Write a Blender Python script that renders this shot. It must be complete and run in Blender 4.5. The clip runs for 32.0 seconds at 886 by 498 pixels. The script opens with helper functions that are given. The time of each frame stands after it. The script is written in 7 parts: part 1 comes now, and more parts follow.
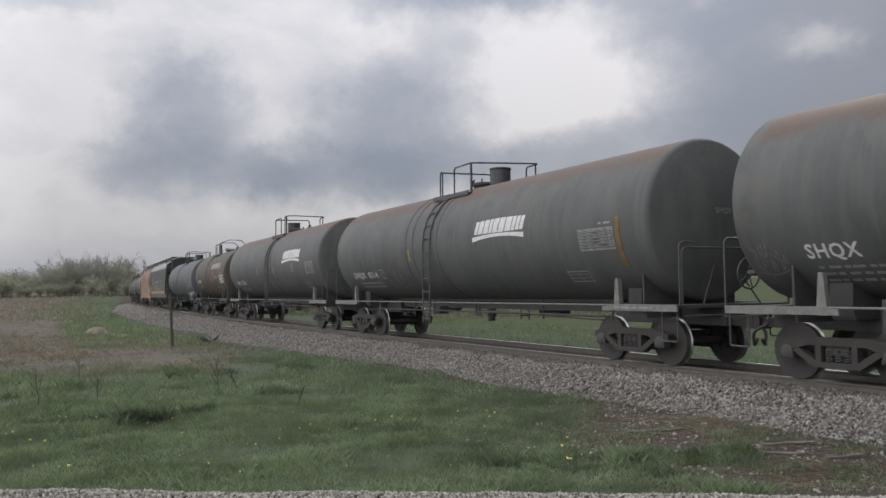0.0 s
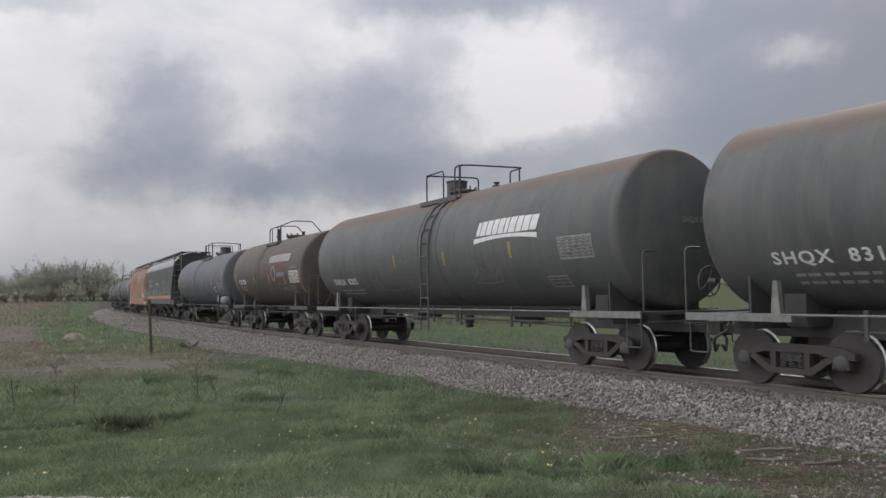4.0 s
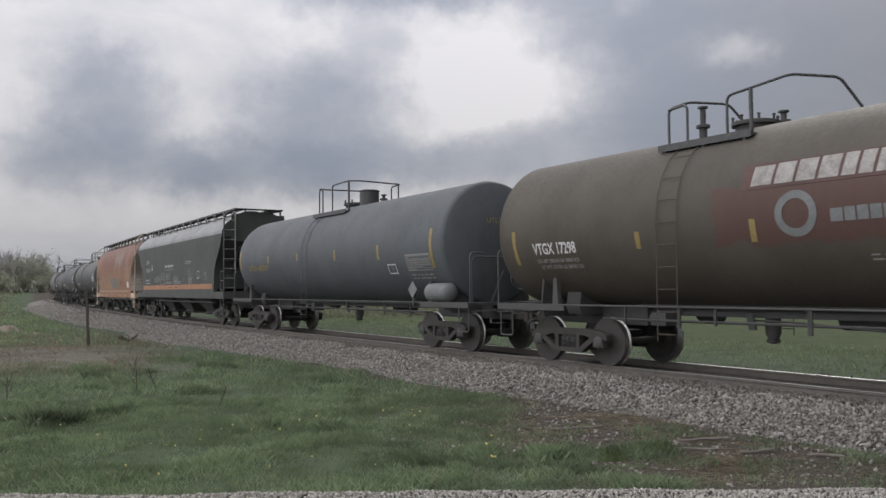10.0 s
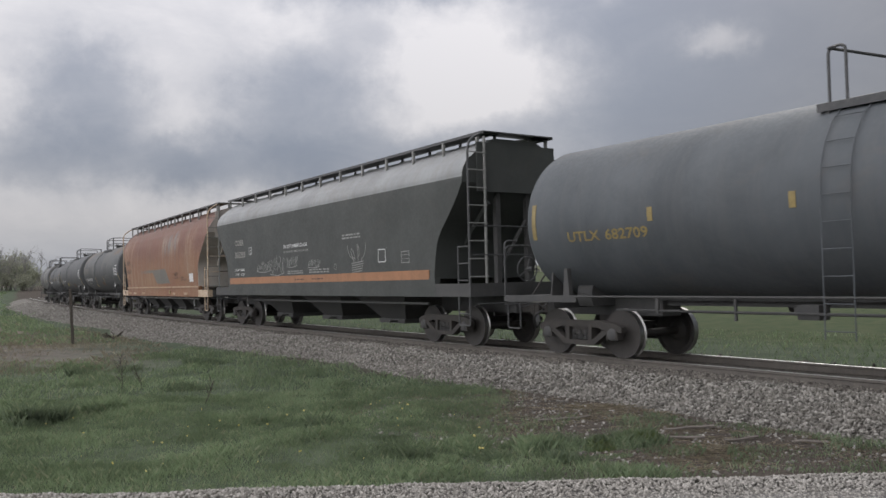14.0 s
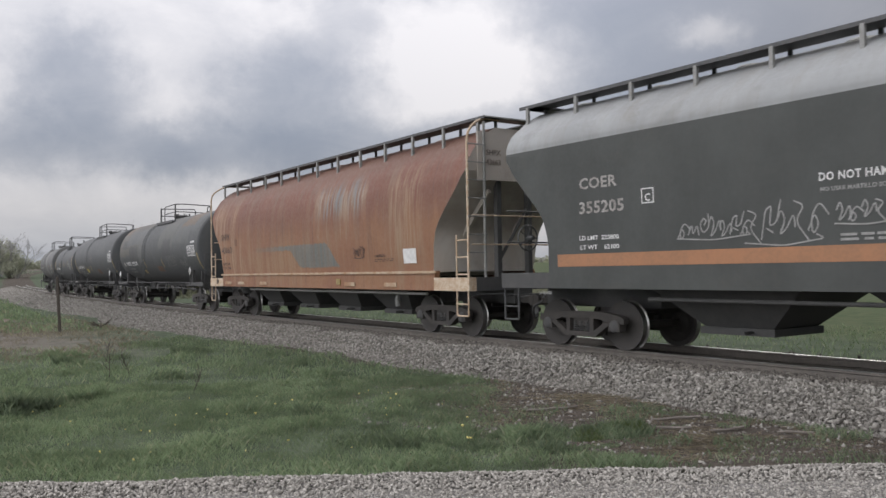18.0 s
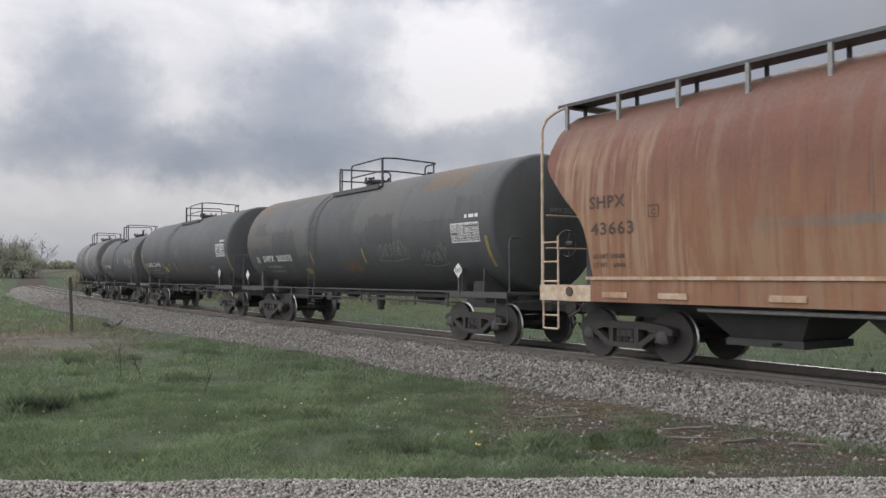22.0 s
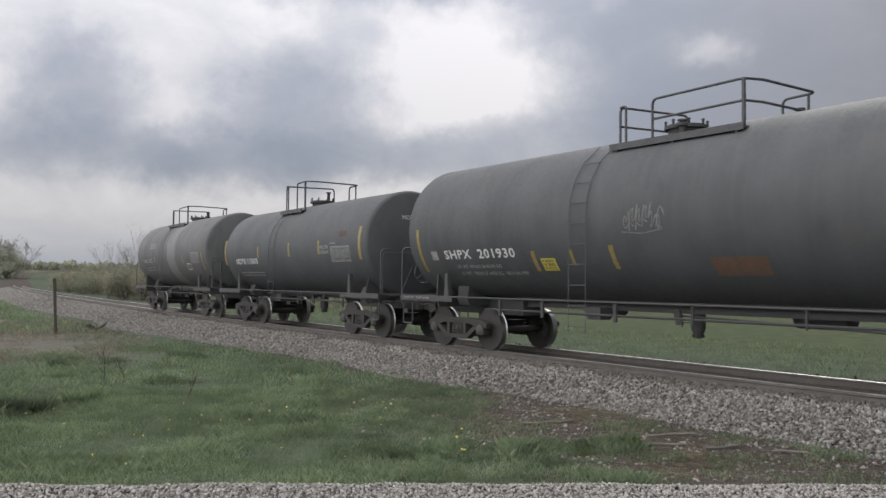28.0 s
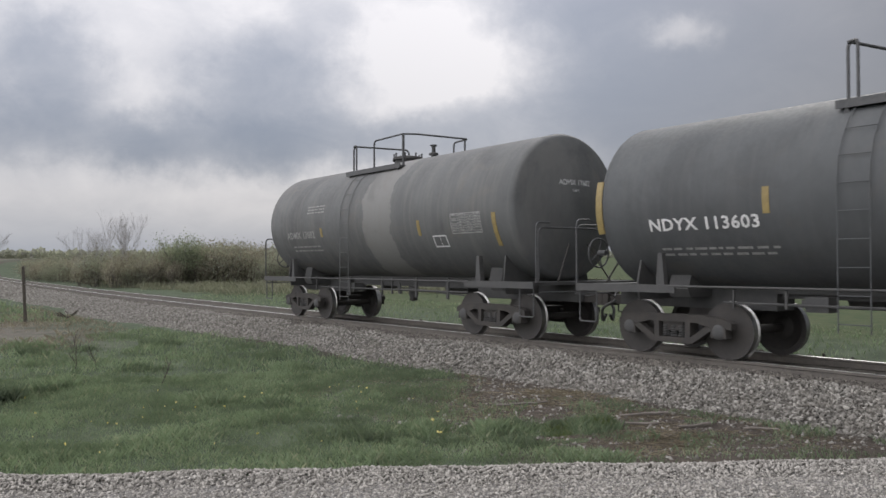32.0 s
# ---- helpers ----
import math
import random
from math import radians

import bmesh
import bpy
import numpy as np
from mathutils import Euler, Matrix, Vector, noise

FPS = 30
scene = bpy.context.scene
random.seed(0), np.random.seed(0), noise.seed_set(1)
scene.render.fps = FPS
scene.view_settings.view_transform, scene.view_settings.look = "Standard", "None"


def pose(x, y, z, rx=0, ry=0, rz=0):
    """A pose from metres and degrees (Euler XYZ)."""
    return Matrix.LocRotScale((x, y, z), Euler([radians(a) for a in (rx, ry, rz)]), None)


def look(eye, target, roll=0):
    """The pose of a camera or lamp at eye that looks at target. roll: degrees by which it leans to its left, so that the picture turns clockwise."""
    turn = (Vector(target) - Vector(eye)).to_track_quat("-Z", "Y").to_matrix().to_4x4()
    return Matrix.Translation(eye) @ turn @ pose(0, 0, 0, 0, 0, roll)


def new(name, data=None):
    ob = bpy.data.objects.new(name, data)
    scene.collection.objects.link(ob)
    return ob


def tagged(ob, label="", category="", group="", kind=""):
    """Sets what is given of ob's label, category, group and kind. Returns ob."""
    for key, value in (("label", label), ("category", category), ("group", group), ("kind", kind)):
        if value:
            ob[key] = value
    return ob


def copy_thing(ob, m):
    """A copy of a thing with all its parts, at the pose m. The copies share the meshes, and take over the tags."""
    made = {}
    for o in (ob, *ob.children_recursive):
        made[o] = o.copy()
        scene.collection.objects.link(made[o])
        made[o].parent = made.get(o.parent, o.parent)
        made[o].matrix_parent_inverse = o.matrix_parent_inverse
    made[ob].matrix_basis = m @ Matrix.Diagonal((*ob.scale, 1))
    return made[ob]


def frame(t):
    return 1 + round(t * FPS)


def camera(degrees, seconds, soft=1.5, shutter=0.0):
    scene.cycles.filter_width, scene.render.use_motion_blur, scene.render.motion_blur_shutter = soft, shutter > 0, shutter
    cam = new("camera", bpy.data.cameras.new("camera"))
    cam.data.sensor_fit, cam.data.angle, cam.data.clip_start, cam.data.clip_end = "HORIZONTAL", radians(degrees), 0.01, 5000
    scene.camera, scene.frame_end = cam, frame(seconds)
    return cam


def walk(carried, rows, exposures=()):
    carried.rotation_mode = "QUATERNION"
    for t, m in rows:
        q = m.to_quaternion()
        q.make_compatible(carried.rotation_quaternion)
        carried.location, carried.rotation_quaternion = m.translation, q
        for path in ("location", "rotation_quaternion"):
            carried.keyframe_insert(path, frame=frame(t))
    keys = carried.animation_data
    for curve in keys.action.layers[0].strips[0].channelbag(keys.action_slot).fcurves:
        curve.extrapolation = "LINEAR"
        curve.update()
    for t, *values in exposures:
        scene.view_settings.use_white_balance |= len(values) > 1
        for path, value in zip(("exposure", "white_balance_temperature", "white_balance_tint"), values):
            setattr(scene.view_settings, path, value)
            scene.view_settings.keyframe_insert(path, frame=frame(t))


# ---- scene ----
# Camera: one lens, hand-held beside the line, turning slowly to the right.
cam = camera(56.0, 32.0, soft=1.5, shutter=0.15)
EYE = (0.0, 0.0, 1.53)
TURNS = [
    (0.0, 0.00, 2.81, 0.80),
    (0.5, -0.27, 2.67, 0.59),
    (1.0, -0.71, 2.38, 0.38),
    (1.5, -0.91, 2.55, 0.27),
    (2.0, -0.97, 2.81, 0.29),
    (2.5, -0.89, 2.97, 0.40),
    (3.0, -0.99, 3.03, 0.53),
    (3.5, -1.07, 3.14, 0.59),
    (5.5, -2.47, 3.41, 0.58),
    (6.0, -2.74, 3.54, 0.54),
    (6.5, -2.75, 3.79, 0.62),
    (7.0, -2.62, 3.78, 0.46),
    (7.5, -2.59, 3.65, 0.18),
    (8.0, -2.89, 3.50, 0.02),
    (8.5, -3.32, 3.38, 0.11),
    (9.0, -3.84, 3.25, 0.24),
    (9.5, -4.42, 2.96, 0.33),
    (10.0, -5.03, 2.69, 0.44),
    (10.5, -5.74, 2.53, 0.51),
    (11.0, -6.33, 2.34, 0.62),
    (11.5, -6.81, 2.21, 0.71),
    (12.0, -7.20, 2.27, 0.90),
    (12.5, -7.19, 2.29, 1.01),
    (13.0, -5.94, 2.27, 1.09),
    (13.5, -5.80, 2.21, 1.16),
    (14.0, -5.99, 2.19, 1.20),
    (14.5, -5.89, 2.18, 1.24),
    (16.5, -6.29, 1.70, 1.17),
    (17.0, -6.54, 1.52, 1.15),
    (17.5, -6.72, 1.53, 0.98),
    (18.0, -6.74, 1.49, 0.87),
    (18.5, -6.50, 1.48, 0.90),
    (19.0, -6.29, 1.47, 0.96),
    (19.5, -6.14, 1.43, 1.00),
    (20.0, -5.78, 1.47, 1.05),
    (20.5, -5.61, 1.70, 0.88),
    (21.0, -5.64, 1.79, 0.59),
    (21.5, -5.69, 1.84, 0.26),
    (22.0, -5.99, 1.90, 0.04),
    (22.5, -6.19, 1.97, -0.21),
    (23.0, -6.18, 1.90, -0.44),
    (23.5, -6.20, 1.86, -0.81),
    (24.0, -6.09, 2.02, -1.04),
    (24.5, -5.98, 2.26, -0.98),
    (25.0, -5.86, 2.32, -1.02),
    (25.5, -5.68, 2.39, -1.07),
    (26.0, -5.47, 2.36, -1.10),
    (26.5, -5.42, 2.35, -1.14),
    (28.5, -7.53, 2.14, -0.23),
    (29.0, -8.00, 2.06, -0.07),
    (29.5, -8.28, 1.95, 0.05),
    (30.0, -8.39, 1.58, 0.12),
    (30.5, -8.35, 1.31, 0.17),
    (31.0, -8.48, 1.17, 0.28),
    (31.5, -8.50, 1.20, 0.27),
    (32.0, -8.64, 1.10, 0.16),
]
walk(cam, [(t, pose(*EYE, 90 + p, r, y)) for t, y, p, r in TURNS], [(0.0, 0.22), (14.0, 0.22), (17.0, 0.40), (32.0, 0.40)])

# The line: a gentle curve. s runs along it away from the crossing, d is the offset towards the camera.
HEAD0, BEND, NEAR = radians(28.98), -0.0013, 12.5
EASE, BEND_FAR = 60.0, -0.0005  # the curve eases beyond this point


def track(s, d=0.0, z=0.0):
    """A point beside the line: s metres along it, d metres towards the camera, z above the rail top."""
    k = min(s, EASE)
    b = HEAD0 + BEND * k
    x = NEAR * math.cos(HEAD0) + (math.cos(b) - math.cos(HEAD0)) / BEND
    y = NEAR * math.sin(HEAD0) + (math.sin(b) - math.sin(HEAD0)) / BEND
    a = b + BEND_FAR * (s - k)
    x += (math.cos(a) - math.cos(b)) / BEND_FAR
    y += (math.sin(a) - math.sin(b)) / BEND_FAR
    return Vector((x - math.cos(a) * d, y - math.sin(a) * d, z))


def heading(s):
    return HEAD0 + BEND * min(s, EASE) + BEND_FAR * max(s - EASE, 0.0)


# ---------------------------------------------------------------- world
SUN_AZ, SUN_EL = 32.0, 42.0


class Nodes:
    """Short hand for building a node tree."""

    def __init__(self, tree):
        self.t = tree
        tree.nodes.clear()

    def add(self, kind, **settings):
        n = self.t.nodes.new(kind)
        for key, value in settings.items():
            if key == "op":
                n.operation = value
            elif key == "blend":
                n.blend_type = value
            elif key == "data":
                n.data_type = value
            elif key == "kind":
                n.noise_type = value
            elif key == "feature":
                n.feature = value
        return n

    def link(self, a, b):
        self.t.links.new(a, b)

    def put(self, socket, value):
        if isinstance(value, (int, float)):
            socket.default_value = value
        elif isinstance(value, tuple):
            socket.default_value = value if len(value) == len(socket.default_value) else (*value, 1.0)
        else:
            self.link(value, socket)

    def math(self, op, a, b=0.0, c=0.0, clamp=False):
        n = self.add("ShaderNodeMath", op=op)
        n.use_clamp = clamp
        self.put(n.inputs[0], a), self.put(n.inputs[1], b), self.put(n.inputs[2], c)
        return n.outputs[0]

    def mix(self, fac, a, b, blend="MIX"):
        n = self.add("ShaderNodeMix", data="RGBA", blend=blend)
        self.put(n.inputs[0], fac), self.put(n.inputs[6], a), self.put(n.inputs[7], b)
        return n.outputs[2]

    def noise(self, scale, detail=4.0, rough=0.55, vector=None, distort=0.0, color=False):
        n = self.add("ShaderNodeTexNoise")
        n.inputs["Scale"].default_value, n.inputs["Detail"].default_value = scale, detail
        n.inputs["Roughness"].default_value, n.inputs["Distortion"].default_value = rough, distort
        if vector is not None:
            self.link(vector, n.inputs["Vector"])
        return n.outputs["Color" if color else "Fac"]

    def voronoi(self, scale, vector=None, out="Distance"):
        n = self.add("ShaderNodeTexVoronoi")
        n.inputs["Scale"].default_value = scale
        if vector is not None:
            self.link(vector, n.inputs["Vector"])
        return n.outputs[out]

    def ramp(self, value, lo, hi, a=0.0, b=1.0, smooth=True):
        n = self.add("ShaderNodeMapRange")
        n.interpolation_type = "SMOOTHSTEP" if smooth else "LINEAR"
        self.put(n.inputs[0], value), self.put(n.inputs[1], lo), self.put(n.inputs[2], hi), self.put(n.inputs[3], a), self.put(n.inputs[4], b)
        return n.outputs[0]

    def scaled(self, vector, sx, sy, sz):
        n = self.add("ShaderNodeMapping")
        n.inputs["Scale"].default_value = (sx, sy, sz)
        self.link(vector, n.inputs["Vector"])
        return n.outputs[0]

    def split(self, vector):
        n = self.add("ShaderNodeSeparateXYZ")
        self.link(vector, n.inputs[0])
        return n.outputs


def make_world():
    w = bpy.data.worlds.new("sky")
    scene.world = w
    w.use_nodes = True
    n = Nodes(w.node_tree)
    out, bg = n.add("ShaderNodeOutputWorld"), n.add("ShaderNodeBackground")
    sky = n.add("ShaderNodeTexSky")
    sky.sky_type, sky.sun_disc = "NISHITA", False
    sky.sun_elevation, sky.sun_rotation = radians(SUN_EL), radians(SUN_AZ)
    sky.dust_density, sky.air_density = 3.0, 1.2
    way = n.add("ShaderNodeTexCoord").outputs["Generated"]
    x, y, z = n.split(way)
    az = n.math("ARCTAN2", x, y)
    el = n.math("ARCSINE", z)
    # ragged cloud edges: the deck's coordinates are pushed about at two sizes
    wx, wy, _ = n.split(n.noise(8.0, 6.0, 0.62, way, 0.0, True))
    ux, uy, _ = n.split(n.noise(30.0, 5.0, 0.6, way, 0.0, True))
    azw = n.math("ADD", az, n.math("ADD", n.math("MULTIPLY", n.math("SUBTRACT", wx, 0.5), 0.13), n.math("MULTIPLY", n.math("SUBTRACT", ux, 0.5), 0.035)))
    elw = n.math("ADD", el, n.math("ADD", n.math("MULTIPLY", n.math("SUBTRACT", wy, 0.5), 0.09), n.math("MULTIPLY", n.math("SUBTRACT", uy, 0.5), 0.022)))
    lumps = n.noise(11.0, 8.0, 0.62, n.scaled(way, 1.0, 1.0, 1.9), 0.5)
    # a heavy bank of cloud fills the right-hand sky, the left-hand sky is thin and bright
    bank = n.math("ADD", n.math("MULTIPLY", x, math.sin(radians(110))), n.math("MULTIPLY", y, math.cos(radians(110))))
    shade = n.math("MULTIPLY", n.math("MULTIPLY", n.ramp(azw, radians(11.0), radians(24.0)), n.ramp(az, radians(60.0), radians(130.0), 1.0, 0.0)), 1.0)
    # dark bellies and bright breaks of the deck: azimuth, elevation, half widths (degrees), depth
    for a, e, wa, we, depth in CLOUDS:
        da = n.math("DIVIDE", n.math("SUBTRACT", azw, radians(a)), radians(wa))
        de = n.math("DIVIDE", n.math("SUBTRACT", elw, radians(e)), radians(we))
        r2 = n.math("ADD", n.math("MULTIPLY", da, da), n.math("MULTIPLY", de, de))
        r3 = n.math("MULTIPLY", r2, n.math("ADD", n.math("MULTIPLY", r2, 0.5), 0.5))
        shade = n.math("ADD", shade, n.math("MULTIPLY", n.math("EXPONENT", n.math("MULTIPLY", r3, -0.9)), depth))
    mottle = n.noise(6.0, 5.0, 0.55, n.scaled(way, 1.0, 1.0, 1.6), 0.3)
    shade = n.math("ADD", shade, n.math("MULTIPLY", n.math("SUBTRACT", lumps, 0.5), n.math("ADD", n.math("MULTIPLY", shade, 0.55), 0.30)))
    shade = n.math("ADD", shade, n.math("MULTIPLY", n.math("SUBTRACT", mottle, 0.42), 0.40))
    # thick parts do not grow darker without end
    shade = n.math("SUBTRACT", 1.0, n.math("EXPONENT", n.math("MULTIPLY", n.math("MAXIMUM", shade, 0.0), -1.9)))
    tone = n.mix(shade, CLOUD_LIGHT, CLOUD_DARK)
    haze = n.ramp(el, radians(0.0), radians(5.0), 1.0, 0.0)
    tone = n.mix(n.math("MULTIPLY", haze, 0.75), tone, CLOUD_LOW)
    # an overcast sky is about three times as bright overhead as at the horizon
    deck = n.math("MULTIPLY", n.math("ADD", n.math("MULTIPLY", n.math("MAXIMUM", z, 0.0), 2.0), 1.0), 0.78)
    deck = n.math("ADD", deck, n.ramp(z, 0.36, 0.95, 0.0, 0.5))
    open_left = n.math("ADD", n.math("MULTIPLY", x, -math.sin(radians(115))), n.math("MULTIPLY", y, math.cos(radians(115))))
    deck = n.math("ADD", deck, n.math("MULTIPLY", n.math("MAXIMUM", open_left, 0.0), OPEN_LEFT))
    deck = n.math("MULTIPLY", deck, n.ramp(bank, -0.14, 0.55, 1.0, 0.36))
    tone = n.mix(1.0, tone, deck, "MULTIPLY")
    thin = n.mix(0.05, tone, n.mix(1.0, sky.outputs[0], (0.16, 0.16, 0.16), "MULTIPLY"))
    n.put(bg.inputs[0], thin)
    bg.inputs[1].default_value = 1.0
    n.link(bg.outputs[0], out.inputs[0])


CLOUD_LIGHT, CLOUD_DARK, CLOUD_LOW = (0.548, 0.536, 0.556), (0.148, 0.176, 0.238), (0.292, 0.330, 0.395)
OPEN_LEFT = 2.2
CLOUDS = [(-16.6, 12.4, 3.6, 3.2, 0.62), (-18.6, 8.8, 3.6, 2.2, 0.50), (-12.0, 8.0, 3.6, 1.6, 0.40), (-3.4, 12.2, 4.6, 3.6, 0.70), (-7.0, 8.2, 6.8, 2.1, 0.62), (0.0, 8.2, 6.0, 2.0, 0.45),
          (6.5, 8.2, 6.0, 1.8, 0.42), (14.0, 9.4, 6.5, 2.2, 0.42), (23.5, 13.0, 7.0, 6.0, 0.42), (16.5, 17.2, 5.0, 2.6, 0.42), (20.0, 10.2, 6.0, 2.6, 0.26), (4.0, 20.4, 8.5, 2.0, 0.95),
          (16.0, 21.0, 7.0, 2.6, 0.42), (24.8, 15.6, 2.4, 1.3, -1.0), (18.2, 18.6, 1.3, 1.2, -0.42), (0.8, 16.4, 1.9, 1.8, 0.24), (7.0, 13.6, 5.0, 2.6, -0.18), (-24.6, 18.5, 3.5, 0.9, 0.20)]
make_world()
sun = new("sun", bpy.data.lights.new("sun", "SUN"))
sun.data.energy, sun.data.angle, sun.data.color = 0.8, radians(25), (1.0, 0.96, 0.9)
sun.matrix_world = look((60 * math.sin(radians(SUN_AZ)), 60 * math.cos(radians(SUN_AZ)), 60 * math.tan(radians(SUN_EL))), (0, 0, 0))


# ---------------------------------------------------------------- mesh helpers
class Shape:
    """Collects corners and faces for one mesh."""

    def __init__(self):
        self.v, self.f = [], []

    def box(self, x0, x1, y0, y1, z0, z1, m=None):
        b = len(self.v)
        for p in ((x0, y0, z0), (x1, y0, z0), (x1, y1, z0), (x0, y1, z0), (x0, y0, z1), (x1, y0, z1), (x1, y1, z1), (x0, y1, z1)):
            self.v.append(tuple(m @ Vector(p)) if m else p)
        for q in ((3, 2, 1, 0), (4, 5, 6, 7), (0, 1, 5, 4), (1, 2, 6, 5), (2, 3, 7, 6), (3, 0, 4, 7)):
            self.f.append(tuple(b + i for i in q))
        return self

    def prism(self, outline, axis, lo, hi):
        """A flat outline (pairs) pushed along axis 'x', 'y' or 'z'."""
        b, n = len(self.v), len(outline)
        for k in (lo, hi):
            for a, c in outline:
                self.v.append({"x": (k, a, c), "y": (a, k, c), "z": (a, c, k)}[axis])
        self.f.append(tuple(b + i for i in range(n)))
        self.f.append(tuple(b + n + i for i in reversed(range(n))))
        for i in range(n):
            j = (i + 1) % n
            self.f.append((b + i, b + n + i, b + n + j, b + j))
        return self

    def tube(self, pts, r, seg=8, closed=False):
        pts = [Vector(p) for p in pts]
        b, n = len(self.v), len(pts)
        up = None
        for i, p in enumerate(pts):
            t = ((pts[min(i + 1, n - 1)] - p).normalized() + (p - pts[max(i - 1, 0)]).normalized()).normalized()
            if up is None:
                up = t.orthogonal().normalized()
            up = (up - t * up.dot(t)).normalized()
            side = t.cross(up)
            for k in range(seg):
                a = 2 * math.pi * k / seg
                self.v.append(tuple(p + r * (math.cos(a) * up + math.sin(a) * side)))
        for i in range(n - 1):
            for k in range(seg):
                l = (k + 1) % seg
                self.f.append((b + i * seg + k, b + i * seg + l, b + (i + 1) * seg + l, b + (i + 1) * seg + k))
        self.f.append(tuple(b + k for k in reversed(range(seg))))
        self.f.append(tuple(b + (n - 1) * seg + k for k in range(seg)))
        return self

    def lathe(self, profile, axis="y", centre=(0, 0, 0), seg=48):
        """profile: pairs (along, radius) turned round an axis."""
        b, n = len(self.v), len(profile)
        cx, cy, cz = centre
        for a, r in profile:
            for k in range(seg):
                u, w = r * math.cos(2 * math.pi * k / seg), r * math.sin(2 * math.pi * k / seg)
                self.v.append({"y": (cx + u, cy + a, cz + w), "x": (cx + a, cy + u, cz + w), "z": (cx + u, cy + w, cz + a)}[axis])
        flip = axis == "y"
        for i in range(n - 1):
            for k in range(seg):
                l = (k + 1) % seg
                q = (b + i * seg + k, b + i * seg + l, b + (i + 1) * seg + l, b + (i + 1) * seg + k)
                self.f.append(q[::-1] if flip else q)
        first, last = tuple(b + k for k in range(seg)), tuple(b + (n - 1) * seg + k for k in range(seg))
        self.f += [first if flip else first[::-1], last[::-1] if flip else last]
        return self

    def mesh(self, name, smooth=40):
        me = bpy.data.meshes.new(name)
        me.from_pydata(self.v, [], self.f)
        me.validate()
        if smooth:
            me.polygons.foreach_set("use_smooth", [True] * len(me.polygons))
            me.set_sharp_from_angle(angle=radians(smooth))
        return me


def part(name, shape, material, parent=None, label="", at=None, smooth=40):
    """Links a Shape or a mesh as one object under its thing."""
    me = shape.mesh(name, smooth) if isinstance(shape, Shape) else shape
    if material and not me.materials:
        me.materials.append(material)
    ob = new(name, me)
    ob.parent = parent
    if at is not None:
        ob.matrix_basis = at
    return tagged(ob, label)


def rounded(pts, r, steps=4):
    """A bent pipe's line: pts with their corners rounded by r."""
    pts = [Vector(p) for p in pts]
    out = [pts[0]]
    for a, b, c in zip(pts, pts[1:], pts[2:]):
        u, v = (a - b).normalized(), (c - b).normalized()
        k = min(r, (a - b).length * 0.45, (c - b).length * 0.45)
        for i in range(steps + 1):
            t = i / steps
            out.append((b + u * k) * (1 - t) ** 2 + b * 2 * t * (1 - t) + (b + v * k) * t ** 2)
    return out + [pts[-1]]


# ---------------------------------------------------------------- materials
def material(name, build):
    m = bpy.data.materials.new(name)
    m.use_nodes = True
    n = Nodes(m.node_tree)
    out, p = n.add("ShaderNodeOutputMaterial"), n.add("ShaderNodeBsdfPrincipled")
    n.link(p.outputs[0], out.inputs[0])
    build(n, p)
    return m


def bump(n, p, height, strength=0.3, distance=0.02):
    b = n.add("ShaderNodeBump")
    b.inputs["Strength"].default_value, b.inputs["Distance"].default_value = strength, distance
    n.link(height, b.inputs["Height"])
    n.link(b.outputs[0], p.inputs["Normal"])


def place(n):
    return n.add("ShaderNodeTexCoord").outputs["Object"]


